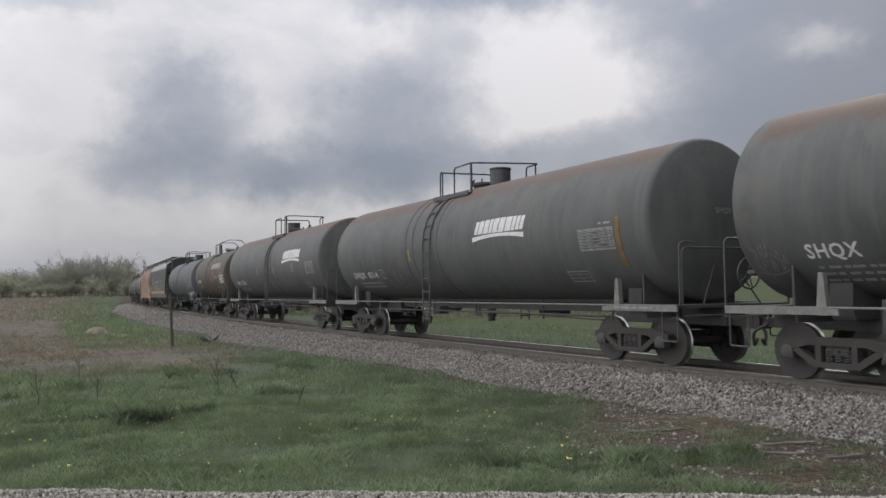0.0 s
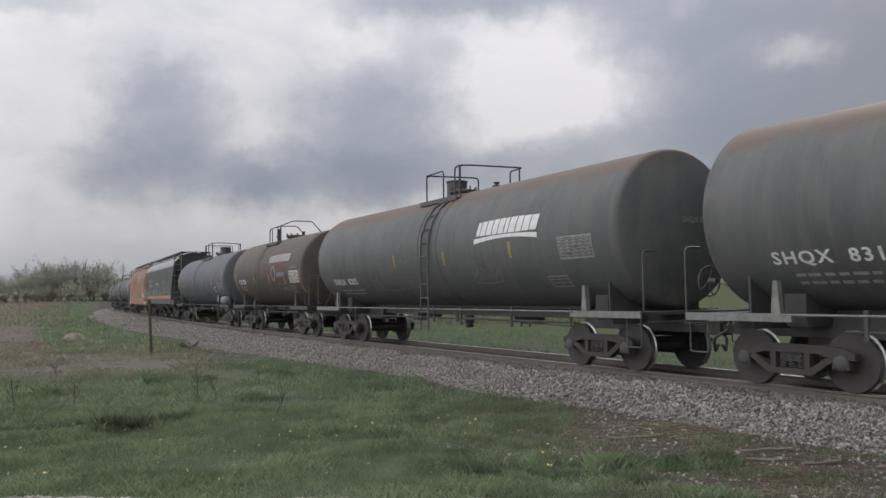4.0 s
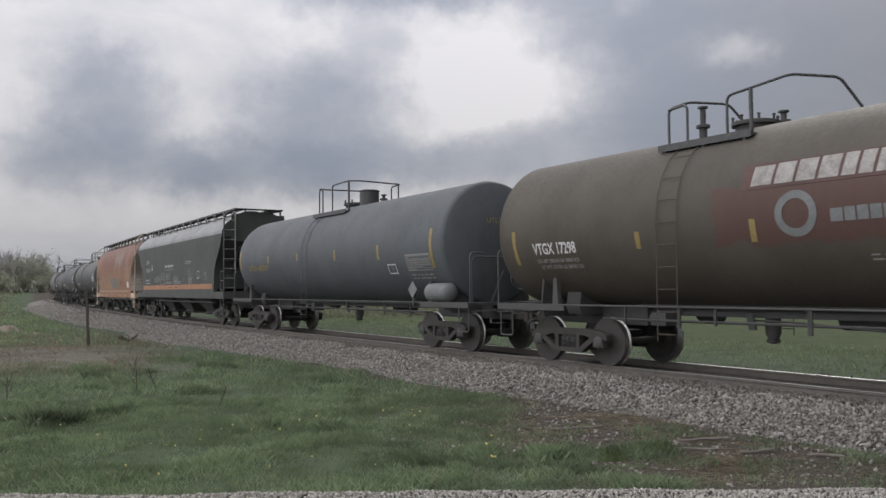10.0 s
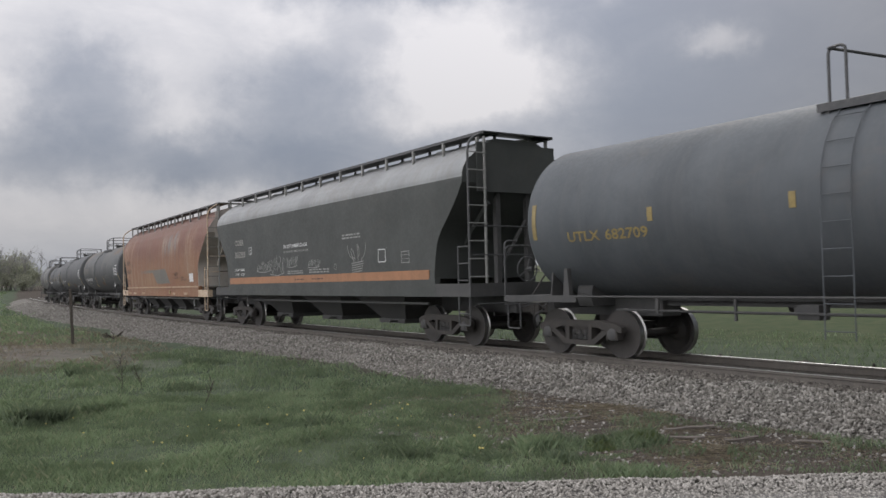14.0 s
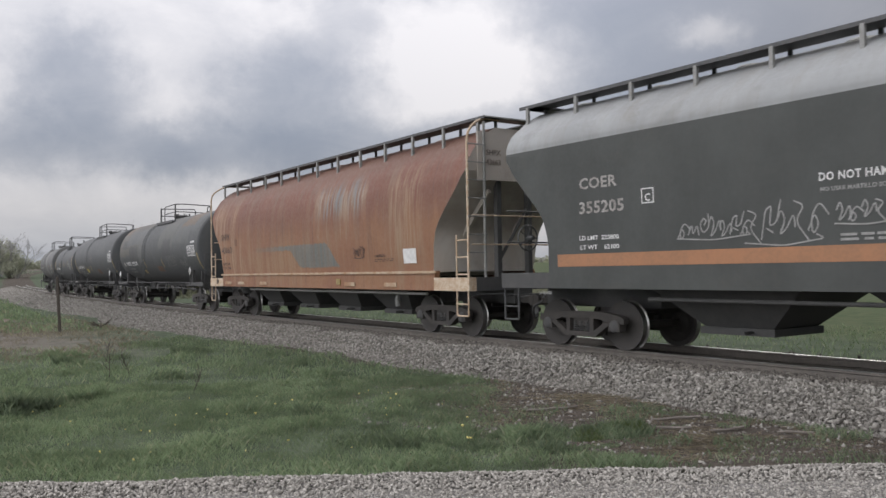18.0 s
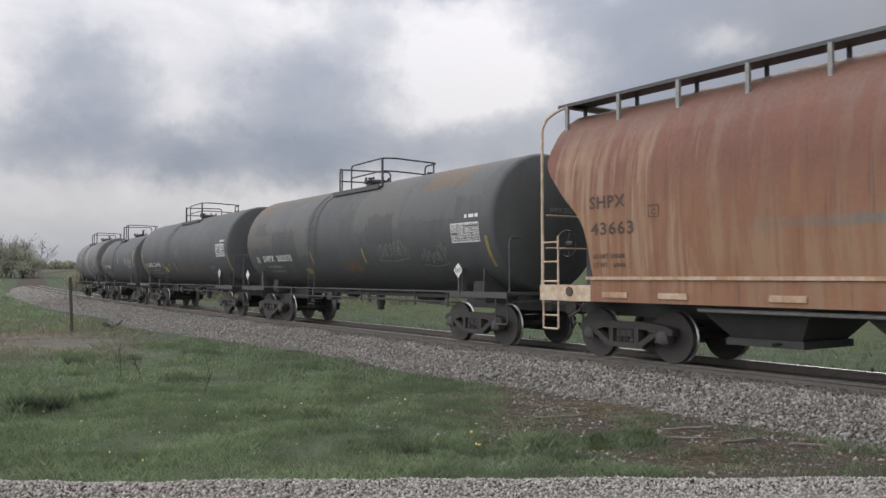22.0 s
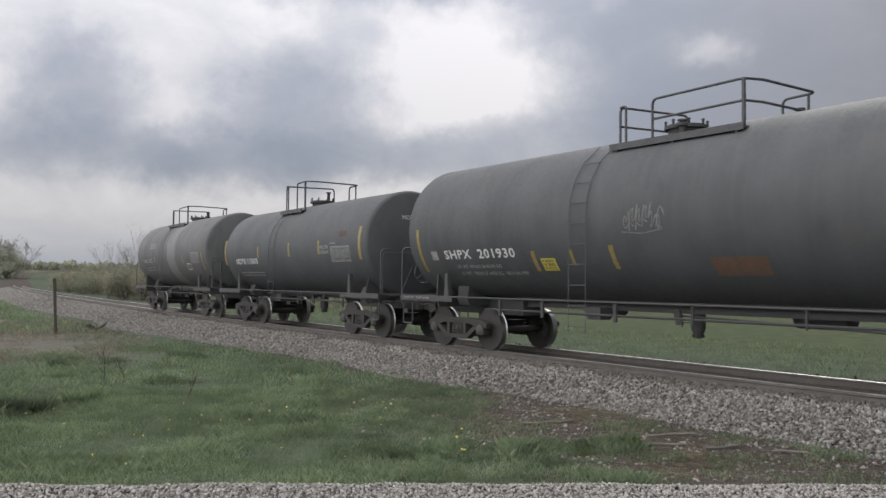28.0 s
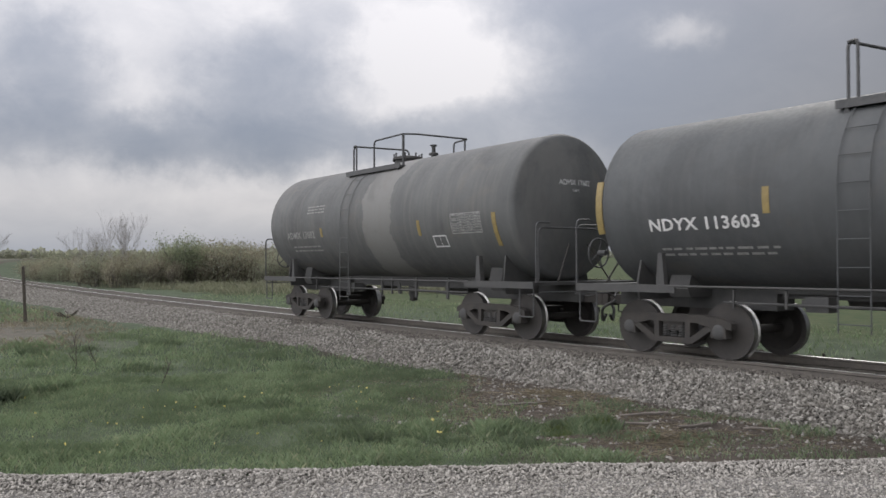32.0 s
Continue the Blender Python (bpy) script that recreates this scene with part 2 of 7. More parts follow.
def painted(name, base, dust=(0.20, 0.19, 0.17), dusty=0.35, rust=0.0, rust_from=4.0, rough=0.55, chalk=0.0, patches=(), rust_to=99.0):
    """Weathered freight-car paint: dust film, run-down streaks, rust creeping from the top seam, repainted patches."""

    def build(n, p):
        at = place(n)
        x, y, z = n.split(at)
        big = n.noise(0.7, 5.0, 0.6, at)
        grain = n.noise(14.0, 4.0, 0.6, at)
        streak = n.noise(1.0, 5.0, 0.65, n.scaled(at, 1.5, 5.0, 0.35))
        col = n.mix(n.math("MULTIPLY", n.ramp(big, 0.3, 0.75), 0.5), base, tuple(c * 1.5 + 0.01 for c in base))
        for y0, y1, z0, z1, tone in patches:
            edge = n.math("MULTIPLY", n.math("SUBTRACT", n.noise(2.5, 3.0, 0.6, at), 0.5), 0.5)
            ye, ze = n.math("ADD", y, edge), n.math("ADD", z, edge)
            my = n.math("MULTIPLY", n.ramp(ye, y0 - 0.04, y0 + 0.04), n.ramp(ye, y1 - 0.04, y1 + 0.04, 1.0, 0.0))
            mz = n.math("MULTIPLY", n.ramp(ze, z0 - 0.04, z0 + 0.04), n.ramp(ze, z1 - 0.04, z1 + 0.04, 1.0, 0.0))
            col = n.mix(n.math("MULTIPLY", n.math("MULTIPLY", my, mz), n.ramp(grain, 0.2, 0.6, 0.75, 0.95)), col, tone)
        # blotches of old grime and faded paint
        blot = n.noise(0.45, 6.0, 0.68, n.scaled(at, 1.0, 1.0, 0.8), 0.6)
        col = n.mix(n.math("MULTIPLY", n.ramp(blot, 0.50, 0.62), dusty * 0.9), col, tuple(0.55 * c for c in base))
        stain = n.noise(0.6, 6.0, 0.7, n.scaled(at, 1.3, 0.7, 1.1), 0.8)
        col = n.mix(n.math("MULTIPLY", n.ramp(stain, 0.54, 0.66), dusty * 0.9), col, tuple(0.5 * c + 0.5 * d for c, d in zip(dust, (0.135, 0.105, 0.075))))
        col = n.mix(n.math("MULTIPLY", n.ramp(streak, 0.42, 0.68), dusty), col, dust)
        col = n.mix(n.math("MULTIPLY", n.ramp(grain, 0.5, 0.8), dusty * 0.5), col, dust)
        if chalk:
            run = n.noise(1.0, 4.0, 0.6, n.scaled(at, 2.0, 3.2, 0.22))
            col = n.mix(n.math("MULTIPLY", n.ramp(run, 0.55, 0.70), chalk), col, (0.55, 0.50, 0.44))
        rusty = n.math("ADD", n.ramp(z, rust_from, rust_from + 0.7), n.math("MULTIPLY", n.math("SUBTRACT", big, 0.5), 1.6))
        rmask = n.math("MULTIPLY", n.ramp(n.math("ADD", rusty, n.math("MULTIPLY", streak, 0.3)), 0.55, 1.15), n.ramp(n.math("ABSOLUTE", y), rust_to - 0.15, rust_to, rust, 0.0))
        rcol = n.mix(n.ramp(grain, 0.35, 0.65), (0.080, 0.052, 0.041), (0.122, 0.082, 0.061))
        col = n.mix(rmask, col, rcol)
        n.put(p.inputs["Base Color"], col)
        n.put(p.inputs["Roughness"], n.ramp(grain, 0.3, 0.7, rough, rough + 0.15))
        p.inputs["Specular IOR Level"].default_value = 0.28
        bump(n, p, grain, 0.12, 0.01)

    return material(name, build)


def plain(name, a, b, scale=6.0, rough=0.7, metal=0.0, strength=0.2, distance=0.01):
    """Two close tones mixed by noise at two sizes."""

    def build(n, p):
        at = place(n)
        mixv = n.math("ADD", n.math("MULTIPLY", n.noise(scale, 5.0, 0.6, at), 0.6), n.math("MULTIPLY", n.noise(scale * 6, 3.0, 0.6, at), 0.4))
        n.put(p.inputs["Base Color"], n.mix(n.ramp(mixv, 0.35, 0.65), a, b))
        n.put(p.inputs["Roughness"], n.ramp(mixv, 0.3, 0.7, rough - 0.08, min(1.0, rough + 0.1)))
        p.inputs["Metallic"].default_value = metal
        bump(n, p, mixv, strength, distance)

    return material(name, build)


def box_mask(n, y, z, y0, y1, z0, z1, soft=0.08):
    """1 inside a stretch of the side, with soft edges."""
    my = n.math("MULTIPLY", n.ramp(y, y0 - soft, y0 + soft), n.ramp(y, y1 - soft, y1 + soft, 1.0, 0.0))
    return n.math("MULTIPLY", my, n.math("MULTIPLY", n.ramp(z, z0 - soft, z0 + soft), n.ramp(z, z1 - soft, z1 + soft, 1.0, 0.0)))


def orange_paint(n, p):
    """Old orange paint: dull red above, ochre runs below, worn emblem patches with pale runs, a grey primer field."""
    at = place(n)
    x, y, z = n.split(at)
    big, grain = n.noise(0.45, 5.0, 0.6, at), n.noise(13.0, 4.0, 0.65, at)
    runs = n.noise(1.0, 5.0, 0.65, n.scaled(at, 1.0, 3.6, 0.30))
    thin = n.noise(1.0, 5.0, 0.7, n.scaled(at, 1.0, 11.0, 0.55))
    zed = n.math("ADD", z, n.math("MULTIPLY", n.math("SUBTRACT", runs, 0.5), 2.6))
    col = n.mix(n.ramp(zed, 2.3, 3.5), (0.222, 0.112, 0.057), (0.132, 0.053, 0.034))
    col = n.mix(n.math("MULTIPLY", n.ramp(big, 0.35, 0.65), 0.50), col, (0.178, 0.071, 0.042))
    col = n.mix(n.math("MULTIPLY", n.ramp(runs, 0.48, 0.66), n.ramp(z, 2.3, 3.3, 0.75, 0.28)), col, (0.22, 0.138, 0.082))
    col = n.mix(n.math("MULTIPLY", n.ramp(thin, 0.52, 0.70), 0.55), col, (0.092, 0.046, 0.036))
    col = n.mix(n.math("MULTIPLY", n.ramp(n.math("ADD", zed, n.math("MULTIPLY", grain, 0.5)), 4.0, 4.6), 0.6), col, (0.13, 0.078, 0.060))
    edge = n.math("MULTIPLY", n.math("SUBTRACT", n.noise(1.8, 4.0, 0.65, at), 0.5), 0.9)
    ye, ze = n.math("ADD", y, edge), n.math("ADD", z, n.math("MULTIPLY", edge, 0.5))
    ochre = n.math("MULTIPLY", box_mask(n, ye, ze, -0.2, 6.0, 1.5, 2.2, 0.35), n.ramp(runs, 0.38, 0.6))
    col = n.mix(n.math("MULTIPLY", ochre, 0.65), col, (0.26, 0.165, 0.096))
    pale = n.math("MULTIPLY", box_mask(n, ye, ze, -3.9, -0.9, 3.15, 3.95, 0.3), n.ramp(thin, 0.40, 0.56))
    col = n.mix(n.math("MULTIPLY", pale, 0.8), col, n.mix(n.ramp(runs, 0.45, 0.6), (0.28, 0.225, 0.165), (0.155, 0.185, 0.195)))
    run2 = n.math("MULTIPLY", box_mask(n, ye, ze, -3.5, -0.9, 2.35, 3.2, 0.3), n.ramp(thin, 0.51, 0.64))
    col = n.mix(n.math("MULTIPLY", run2, 0.6), col, (0.27, 0.195, 0.130))
    run4 = n.math("MULTIPLY", box_mask(n, ye, ze, 4.6, 8.2, 1.4, 3.9, 0.6), n.ramp(runs, 0.42, 0.60))
    col = n.mix(n.math("MULTIPLY", run4, 0.75), col, n.mix(n.ramp(thin, 0.40, 0.6), (0.31, 0.215, 0.138), (0.205, 0.108, 0.062)))
    run3 = n.math("MULTIPLY", box_mask(n, ye, ze, -6.7, -5.1, 1.7, 4.0, 0.5), n.ramp(thin, 0.44, 0.62))
    col = n.mix(n.math("MULTIPLY", run3, 0.75), col, (0.28, 0.195, 0.125))
    # the old emblem, painted out in blue-grey: a wing that thins to a long tail
    fray = n.math("MULTIPLY", n.math("SUBTRACT", n.noise(5.0, 4.0, 0.7, at), 0.5), 0.16)
    zf = n.math("ADD", z, fray)
    above = n.ramp(n.math("SUBTRACT", zf, n.ramp(y, 0.10, 1.05, 1.68, 2.24)), -0.03, 0.03)
    below = n.ramp(n.math("SUBTRACT", n.ramp(y, -2.55, -1.50, 1.66, 2.38), zf), -0.03, 0.03)
    ends = n.math("MULTIPLY", n.ramp(y, 1.1, 3.8, 1.0, 0.25), n.ramp(y, 3.6, 4.0, 1.0, 0.0))
    primer = n.math("MULTIPLY", n.math("MULTIPLY", above, below), n.math("MULTIPLY", ends, n.ramp(thin, 0.35, 0.70, 0.95, 0.60)))
    col = n.mix(primer, col, n.mix(n.ramp(runs, 0.40, 0.62), (0.098, 0.118, 0.112), (0.132, 0.142, 0.128)))
    n.put(p.inputs["Base Color"], col)
    n.put(p.inputs["Roughness"], n.ramp(grain, 0.3, 0.7, 0.55, 0.75))
    bump(n, p, n.math("ADD", grain, n.math("MULTIPLY", runs, 0.6)), 0.12, 0.012)


M = {
    "tank_rusty": painted("dusty black tank paint with rust", (0.080, 0.084, 0.083), dust=(0.145, 0.142, 0.13), rust=0.85, rust_from=3.55, dusty=0.32, rust_to=8.3),
    "tank_brown": painted("brown grimed tank paint", (0.066, 0.058, 0.047), dust=(0.10, 0.085, 0.066), rust=0.25, rust_from=4.0, dusty=0.14, patches=((-3.1, 0.1, 2.15, 3.05, (0.090, 0.050, 0.042)),)),
    "tank_grey": painted("slate grey tank paint", (0.076, 0.084, 0.091), dust=(0.110, 0.114, 0.117), dusty=0.30, rust=0.1, rust_from=4.3),
    "tank_patched": painted("patched black and brown tank paint", (0.062, 0.066, 0.068), dust=(0.115, 0.11, 0.098), rust=0.7, rust_from=3.9, dusty=0.22, patches=(
        (2.1, 7.7, 2.55, 4.5, (0.098, 0.094, 0.083)), (3.0, 4.9, 2.35, 3.0, (0.064, 0.067, 0.069)), (5.3, 6.5, 2.95, 3.35, (0.066, 0.069, 0.070)), (2.1, 5.6, 3.1, 3.85, (0.098, 0.104, 0.107)), (2.1, 2.9, 2.2, 3.6, (0.100, 0.103, 0.101)), (6.1, 7.3, 3.75, 4.5, (0.125, 0.092, 0.065)),
        (-3.6, -1.1, 2.75, 4.5, (0.095, 0.097, 0.092)), (-3.3, -1.9, 2.4, 3.15, (0.062, 0.064, 0.066)), (-6.1, -3.7, 2.9, 4.5, (0.090, 0.094, 0.094)), (-6.3, -4.2, 3.65, 4.5, (0.120, 0.090, 0.066)), (-7.0, -6.1, 3.35, 4.5, (0.088, 0.093, 0.094)))),
    "tank_black": painted("plain black tank paint", (0.066, 0.070, 0.072), dust=(0.105, 0.106, 0.104), rust=0.2, rust_from=4.3, dusty=0.26),
    "tank_worn": painted("worn black tank paint", (0.092, 0.095, 0.095), dust=(0.165, 0.16, 0.15), rust=0.4, rust_from=3.9, dusty=0.38, patches=((-1.1, 0.2, 1.2, 4.4, (0.185, 0.185, 0.178)),)),
    "hopper_dark": painted("dark grey hopper paint", (0.052, 0.056, 0.053), dust=(0.085, 0.083, 0.076), dusty=0.12, rust=0.0),
    "hopper_top": painted("light grey hopper top paint", (0.235, 0.243, 0.245), dusty=0.3, rust=0.0),
    "hopper_orange": material("rust-orange faded hopper paint", orange_paint),
    "hopper_end": painted("pale grey weathered end sheet paint", (0.48, 0.45, 0.41), dust=(0.46, 0.39, 0.31), dusty=0.4, rust=0.3, rust_from=2.0, chalk=0.2),
    "sill_cream": plain("chalky cream paint", (0.42, 0.34, 0.25), (0.30, 0.18, 0.10), 2.0, 0.75),
    "rusty_yellow": plain("rusted yellow strip", (0.20, 0.125, 0.045), (0.13, 0.075, 0.035), 8.0, 0.7),
    "faded_brown": plain("faded brown label", (0.135, 0.080, 0.052), (0.095, 0.066, 0.050), 5.0, 0.75),
    "pale_green": plain("pale green worn paint", (0.185, 0.195, 0.178), (0.12, 0.125, 0.115), 6.0, 0.75),
    "stripe_orange": plain("orange stripe paint", (0.33, 0.155, 0.075), (0.26, 0.135, 0.072), 3.0, 0.6),
    "frame": plain("dusty black underframe paint", (0.046, 0.047, 0.047), (0.070, 0.069, 0.067), 5.0, 0.75),
    "truck": plain("dusty cast steel", (0.030, 0.028, 0.026), (0.052, 0.047, 0.042), 7.0, 0.85),
    "wheel": plain("dusty wheel steel", (0.029, 0.027, 0.025), (0.050, 0.045, 0.041), 8.0, 0.7),
    "tread": plain("polished tyre steel", (0.40, 0.40, 0.39), (0.28, 0.27, 0.26), 9.0, 0.42, 1.0, 0.05),
    "rail_pipe": plain("dark painted pipe", (0.040, 0.042, 0.044), (0.075, 0.075, 0.075), 9.0, 0.55),
    "light_pipe": plain("grey worn bar", (0.26, 0.26, 0.25), (0.18, 0.18, 0.17), 9.0, 0.6),
    "cream_pipe": plain("cream painted bar", (0.52, 0.44, 0.34), (0.36, 0.25, 0.16), 7.0, 0.7),
    "white": plain("white stencil paint", (0.66, 0.66, 0.65), (0.50, 0.50, 0.49), 10.0, 0.7),
    "bright_yellow": plain("bright yellow label", (0.60, 0.52, 0.10), (0.50, 0.42, 0.09), 8.0, 0.6),
    "worn_white": plain("worn white lettering paint", (0.34, 0.33, 0.31), (0.20, 0.185, 0.17), 6.0, 0.7),
    "faded_white": plain("faded stencil paint", (0.30, 0.30, 0.29), (0.20, 0.20, 0.19), 10.0, 0.7),
    "chalk": plain("faint chalk paint", (0.20, 0.20, 0.195), (0.12, 0.12, 0.115), 9.0, 0.8),
    "dark_letter": plain("dark stencil paint", (0.05, 0.035, 0.03), (0.08, 0.05, 0.04), 10.0, 0.7),
    "yellow": plain("yellow reflector", (0.27, 0.205, 0.075), (0.20, 0.15, 0.06), 10.0, 0.5),
    "red_patch": plain("faded red patch", (0.085, 0.042, 0.035), (0.062, 0.038, 0.033), 3.0, 0.7),
    "grey_patch": plain("grey primer patch", (0.17, 0.18, 0.18), (0.13, 0.14, 0.14), 3.0, 0.7),
    "rail": plain("rusty rail side", (0.094, 0.085, 0.075), (0.140, 0.126, 0.110), 6.0, 0.75),
    "railhead": plain("worn rail head", (0.68, 0.67, 0.65), (0.54, 0.53, 0.51), 4.0, 0.38, 1.0, 0.03),
    "tie": plain("grey weathered sleeper wood", (0.130, 0.115, 0.100), (0.19, 0.17, 0.15), 9.0, 0.9),
    "wood": plain("weathered dark post wood", (0.040, 0.034, 0.028), (0.075, 0.065, 0.052), 14.0, 0.9),
    "bark": plain("grey bark", (0.075, 0.062, 0.052), (0.12, 0.105, 0.09), 6.0, 0.9),
}


# ---------------------------------------------------------------- ground, ballast, road
def smooth(a, b, t):
    t = min(1.0, max(0.0, (t - a) / (b - a)))
    return t * t * (3 - 2 * t)


def to_track(x, y):
    """s and d of a point of the plan."""
    cx, cy = NEAR * math.cos(HEAD0) - math.cos(HEAD0) / BEND, NEAR * math.sin(HEAD0) - math.sin(HEAD0) / BEND
    vx, vy = x - cx, y - cy
    r = math.hypot(vx, vy)
    # BEND < 0: the centre of the curve lies on the far side of the line
    a = math.atan2(vy, vx)
    ang = math.atan2(math.sin(a - math.pi), math.cos(a - math.pi))
    s = (ang - HEAD0) / BEND
    if s <= EASE:
        return s, r - abs(1 / BEND)
    p, b = track(EASE), heading(EASE)
    vx, vy = x - p.x + math.cos(b) / BEND_FAR, y - p.y + math.sin(b) / BEND_FAR
    a = math.atan2(-vy, -vx)
    return EASE + (a - b) / BEND_FAR, math.hypot(vx, vy) - abs(1 / BEND_FAR)


def toe(s):
    return 2.4 + 0.55 * smooth(10, 15, s) + 2.05 * smooth(19, 34, s)


def ground_z(x, y):
    s, d = to_track(x, y)
    base = -0.56
    base += 0.10 * noise.noise((x * 0.12, y * 0.12, 0.0)) + 0.05 * noise.noise((x * 0.5, y * 0.5, 3.0))
    base += 0.25 * smooth(12, 60, abs(d)) * noise.noise((x * 0.02, y * 0.02, 7.0))
    # the verge rises to the gravel road in front of the camera
    road = smooth(10.0, 7.6, y + 0.06 * x) * smooth(-60, -30, x + 60)
    base = base * (1 - road) + (-0.47) * road
    # the land rises gently in the distance
    r = math.hypot(x, y)
    swell = 0.014 * (math.sqrt((r - 110) ** 2 + 900) + (r - 110)) * 0.5
    base += swell
    # the bed of the line
    bed = smooth(3.2, 1.8, abs(d))
    if s > 0:
        bed = max(bed, smooth(14, 4, abs(d)) * smooth(40, 70, s)) * smooth(190, 150, s)
    return base * (1 - bed) + -0.60 * bed


def axis(lo, hi, near_lo, near_hi, fine, grow):
    out, v, st = [], near_lo, fine
    while v < near_hi:
        out.append(v)
        v += fine
    st = fine
    while v < hi:
        out.append(v)
        st *= grow
        v += st
    out.append(hi)
    v, st, left = near_lo, fine, []
    while v > lo:
        st *= grow
        v -= st
        left.append(max(v, lo))
    return left[::-1] + out


def build_ground():
    xs, ys = axis(-2500, 2500, -22, 14, 0.35, 1.12), axis(-400, 3000, 6, 40, 0.35, 1.12)
    v = [(x, y, ground_z(x, y)) for y in ys for x in xs]
    nx = len(xs)
    f = [(j * nx + i, j * nx + i + 1, (j + 1) * nx + i + 1, (j + 1) * nx + i) for j in range(len(ys) - 1) for i in range(nx - 1)]
    sh = Shape()
    sh.v, sh.f = v, f
    g = part("ground", sh, GROUND, smooth=180)
    return tagged(g, "rough spring grass verge with bare brown earth and field", "ground", kind="structure")


def dull(p):
    """Dry earth and stone: no gloss to speak of."""
    p.inputs["Roughness"].default_value, p.inputs["Specular IOR Level"].default_value = 1.0, 0.06


def line_offset(n, at):
    """Offset from the line's centre towards the camera, from the distance to its centre of curvature."""
    x, y, _ = n.split(at)
    def offset(p, b, bend):
        dx = n.math("ADD", x, math.cos(b) / bend - p.x)
        dy = n.math("ADD", y, math.sin(b) / bend - p.y)
        return n.math("SUBTRACT", n.math("SQRT", n.math("ADD", n.math("MULTIPLY", dx, dx), n.math("MULTIPLY", dy, dy))), abs(1 / bend))
    p, b = track(EASE), heading(EASE)
    past = n.math("GREATER_THAN", n.math("ADD", n.math("MULTIPLY", n.math("ADD", x, -p.x), -math.sin(b)), n.math("MULTIPLY", n.math("ADD", y, -p.y), math.cos(b))), 0.0)
    near, far = offset(track(0.0), HEAD0, BEND), offset(p, b, BEND_FAR)
    return n.math("ADD", near, n.math("MULTIPLY", past, n.math("SUBTRACT", far, near)))


def ground_material(n, p):
    at = place(n)
    x, y, z = n.split(at)
    d = line_offset(n, at)
    big, mid, fine = n.noise(0.35, 4.0, 0.6, at), n.noise(1.6, 4.0, 0.6, at), n.noise(18.0, 4.0, 0.65, at)
    grass = n.mix(n.ramp(mid, 0.35, 0.65), (0.058, 0.074, 0.050), (0.086, 0.106, 0.072))
    grass = n.mix(n.math("MULTIPLY", n.ramp(fine, 0.5, 0.8), 0.5), grass, (0.12, 0.12, 0.075))
    straw = n.mix(n.ramp(fine, 0.35, 0.65), (0.052, 0.045, 0.038), (0.094, 0.081, 0.069))
    field = n.mix(n.ramp(n.math("ADD", n.math("MULTIPLY", mid, 0.5), n.math("MULTIPLY", n.noise(6.0, 5.0, 0.7, at), 0.5)), 0.38, 0.62), (0.098, 0.086, 0.078), (0.165, 0.146, 0.130))
    wob = n.math("MULTIPLY", n.math("SUBTRACT", big, 0.5), 3.0)
    wob2 = n.math("MULTIPLY", n.math("SUBTRACT", mid, 0.5), 1.6)
    w = n.math("ADD", wob, wob2)
    # bare strip between the ballast and the grass, widest by the crossing
    bare = n.ramp(n.math("ADD", n.math("SUBTRACT", d, n.ramp(y, 9.0, 17.0, 6.5, 3.0)), w), -0.5, 0.7, 1.0, 0.0)
    far_side = n.ramp(d, -2.6, -2.2)
    col = n.mix(n.math("MULTIPLY", bare, far_side), grass, straw)
    # ploughed field beyond the verge
    fld = n.ramp(n.math("ADD", n.math("SUBTRACT", d, n.ramp(y, 34.0, 60.0, 6.2, 9.5)), w), -1.5, 2.0)
    fld = n.math("MULTIPLY", fld, n.ramp(n.math("ADD", y, wob), 20.0, 27.0))
    patch = n.ramp(n.math("ADD", n.noise(0.16, 5.0, 0.65, at), n.math("MULTIPLY", n.math("SUBTRACT", mid, 0.5), 0.5)), 0.36, 0.60, 0.75, 1.0)
    col = n.mix(n.math("MULTIPLY", n.math("MULTIPLY", fld, patch), 0.95), col, field)
    beyond = n.ramp(n.math("ADD", d, wob), -7.0, -12.0)
    col = n.mix(beyond, col, n.mix(n.ramp(mid, 0.3, 0.7), (0.048, 0.068, 0.036), (0.082, 0.092, 0.052)))
    n.put(p.inputs["Base Color"], col)
    dull(p)
    bump(n, p, n.math("ADD", fine, n.math("MULTIPLY", mid, 1.5)), 0.5, 0.05)


def stone_material(n, p):
    at = place(n)
    isl = n.add("ShaderNodeNewGeometry").outputs["Random Per Island"]
    tone = n.mix(n.math("POWER", isl, 1.5), (0.108, 0.103, 0.093), (0.40, 0.386, 0.352))
    warm = n.mix(n.math("MULTIPLY", n.ramp(n.noise(3.0, 3.0, 0.6, at), 0.4, 0.7), 0.5), tone, (0.215, 0.203, 0.178))
    fine = n.noise(60.0, 3.0, 0.6, at)
    n.put(p.inputs["Base Color"], n.mix(n.math("MULTIPLY", fine, 0.35), warm, (0.10, 0.09, 0.08)))
    dull(p)
    bump(n, p, fine, 0.3, 0.01)


def gravel_material(n, p):
    at = place(n)
    cells = n.voronoi(46.0, at, "Color")
    edge = n.voronoi(46.0, at)
    tone = n.mix(n.split(cells)[0], (0.205, 0.195, 0.176), (0.43, 0.412, 0.378))
    tone = n.mix(n.math("MULTIPLY", n.ramp(n.noise(0.8, 4.0, 0.6, at), 0.4, 0.7), 0.35), tone, (0.22, 0.20, 0.175))
    # gaps between the pebbles drawn dark: their shade put into the colour
    tone = n.mix(n.ramp(edge, 0.25, 0.6), tone, (0.14, 0.135, 0.13))
    n.put(p.inputs["Base Color"], tone)
    dull(p)
    bump(n, p, edge, 0.8, 0.03)


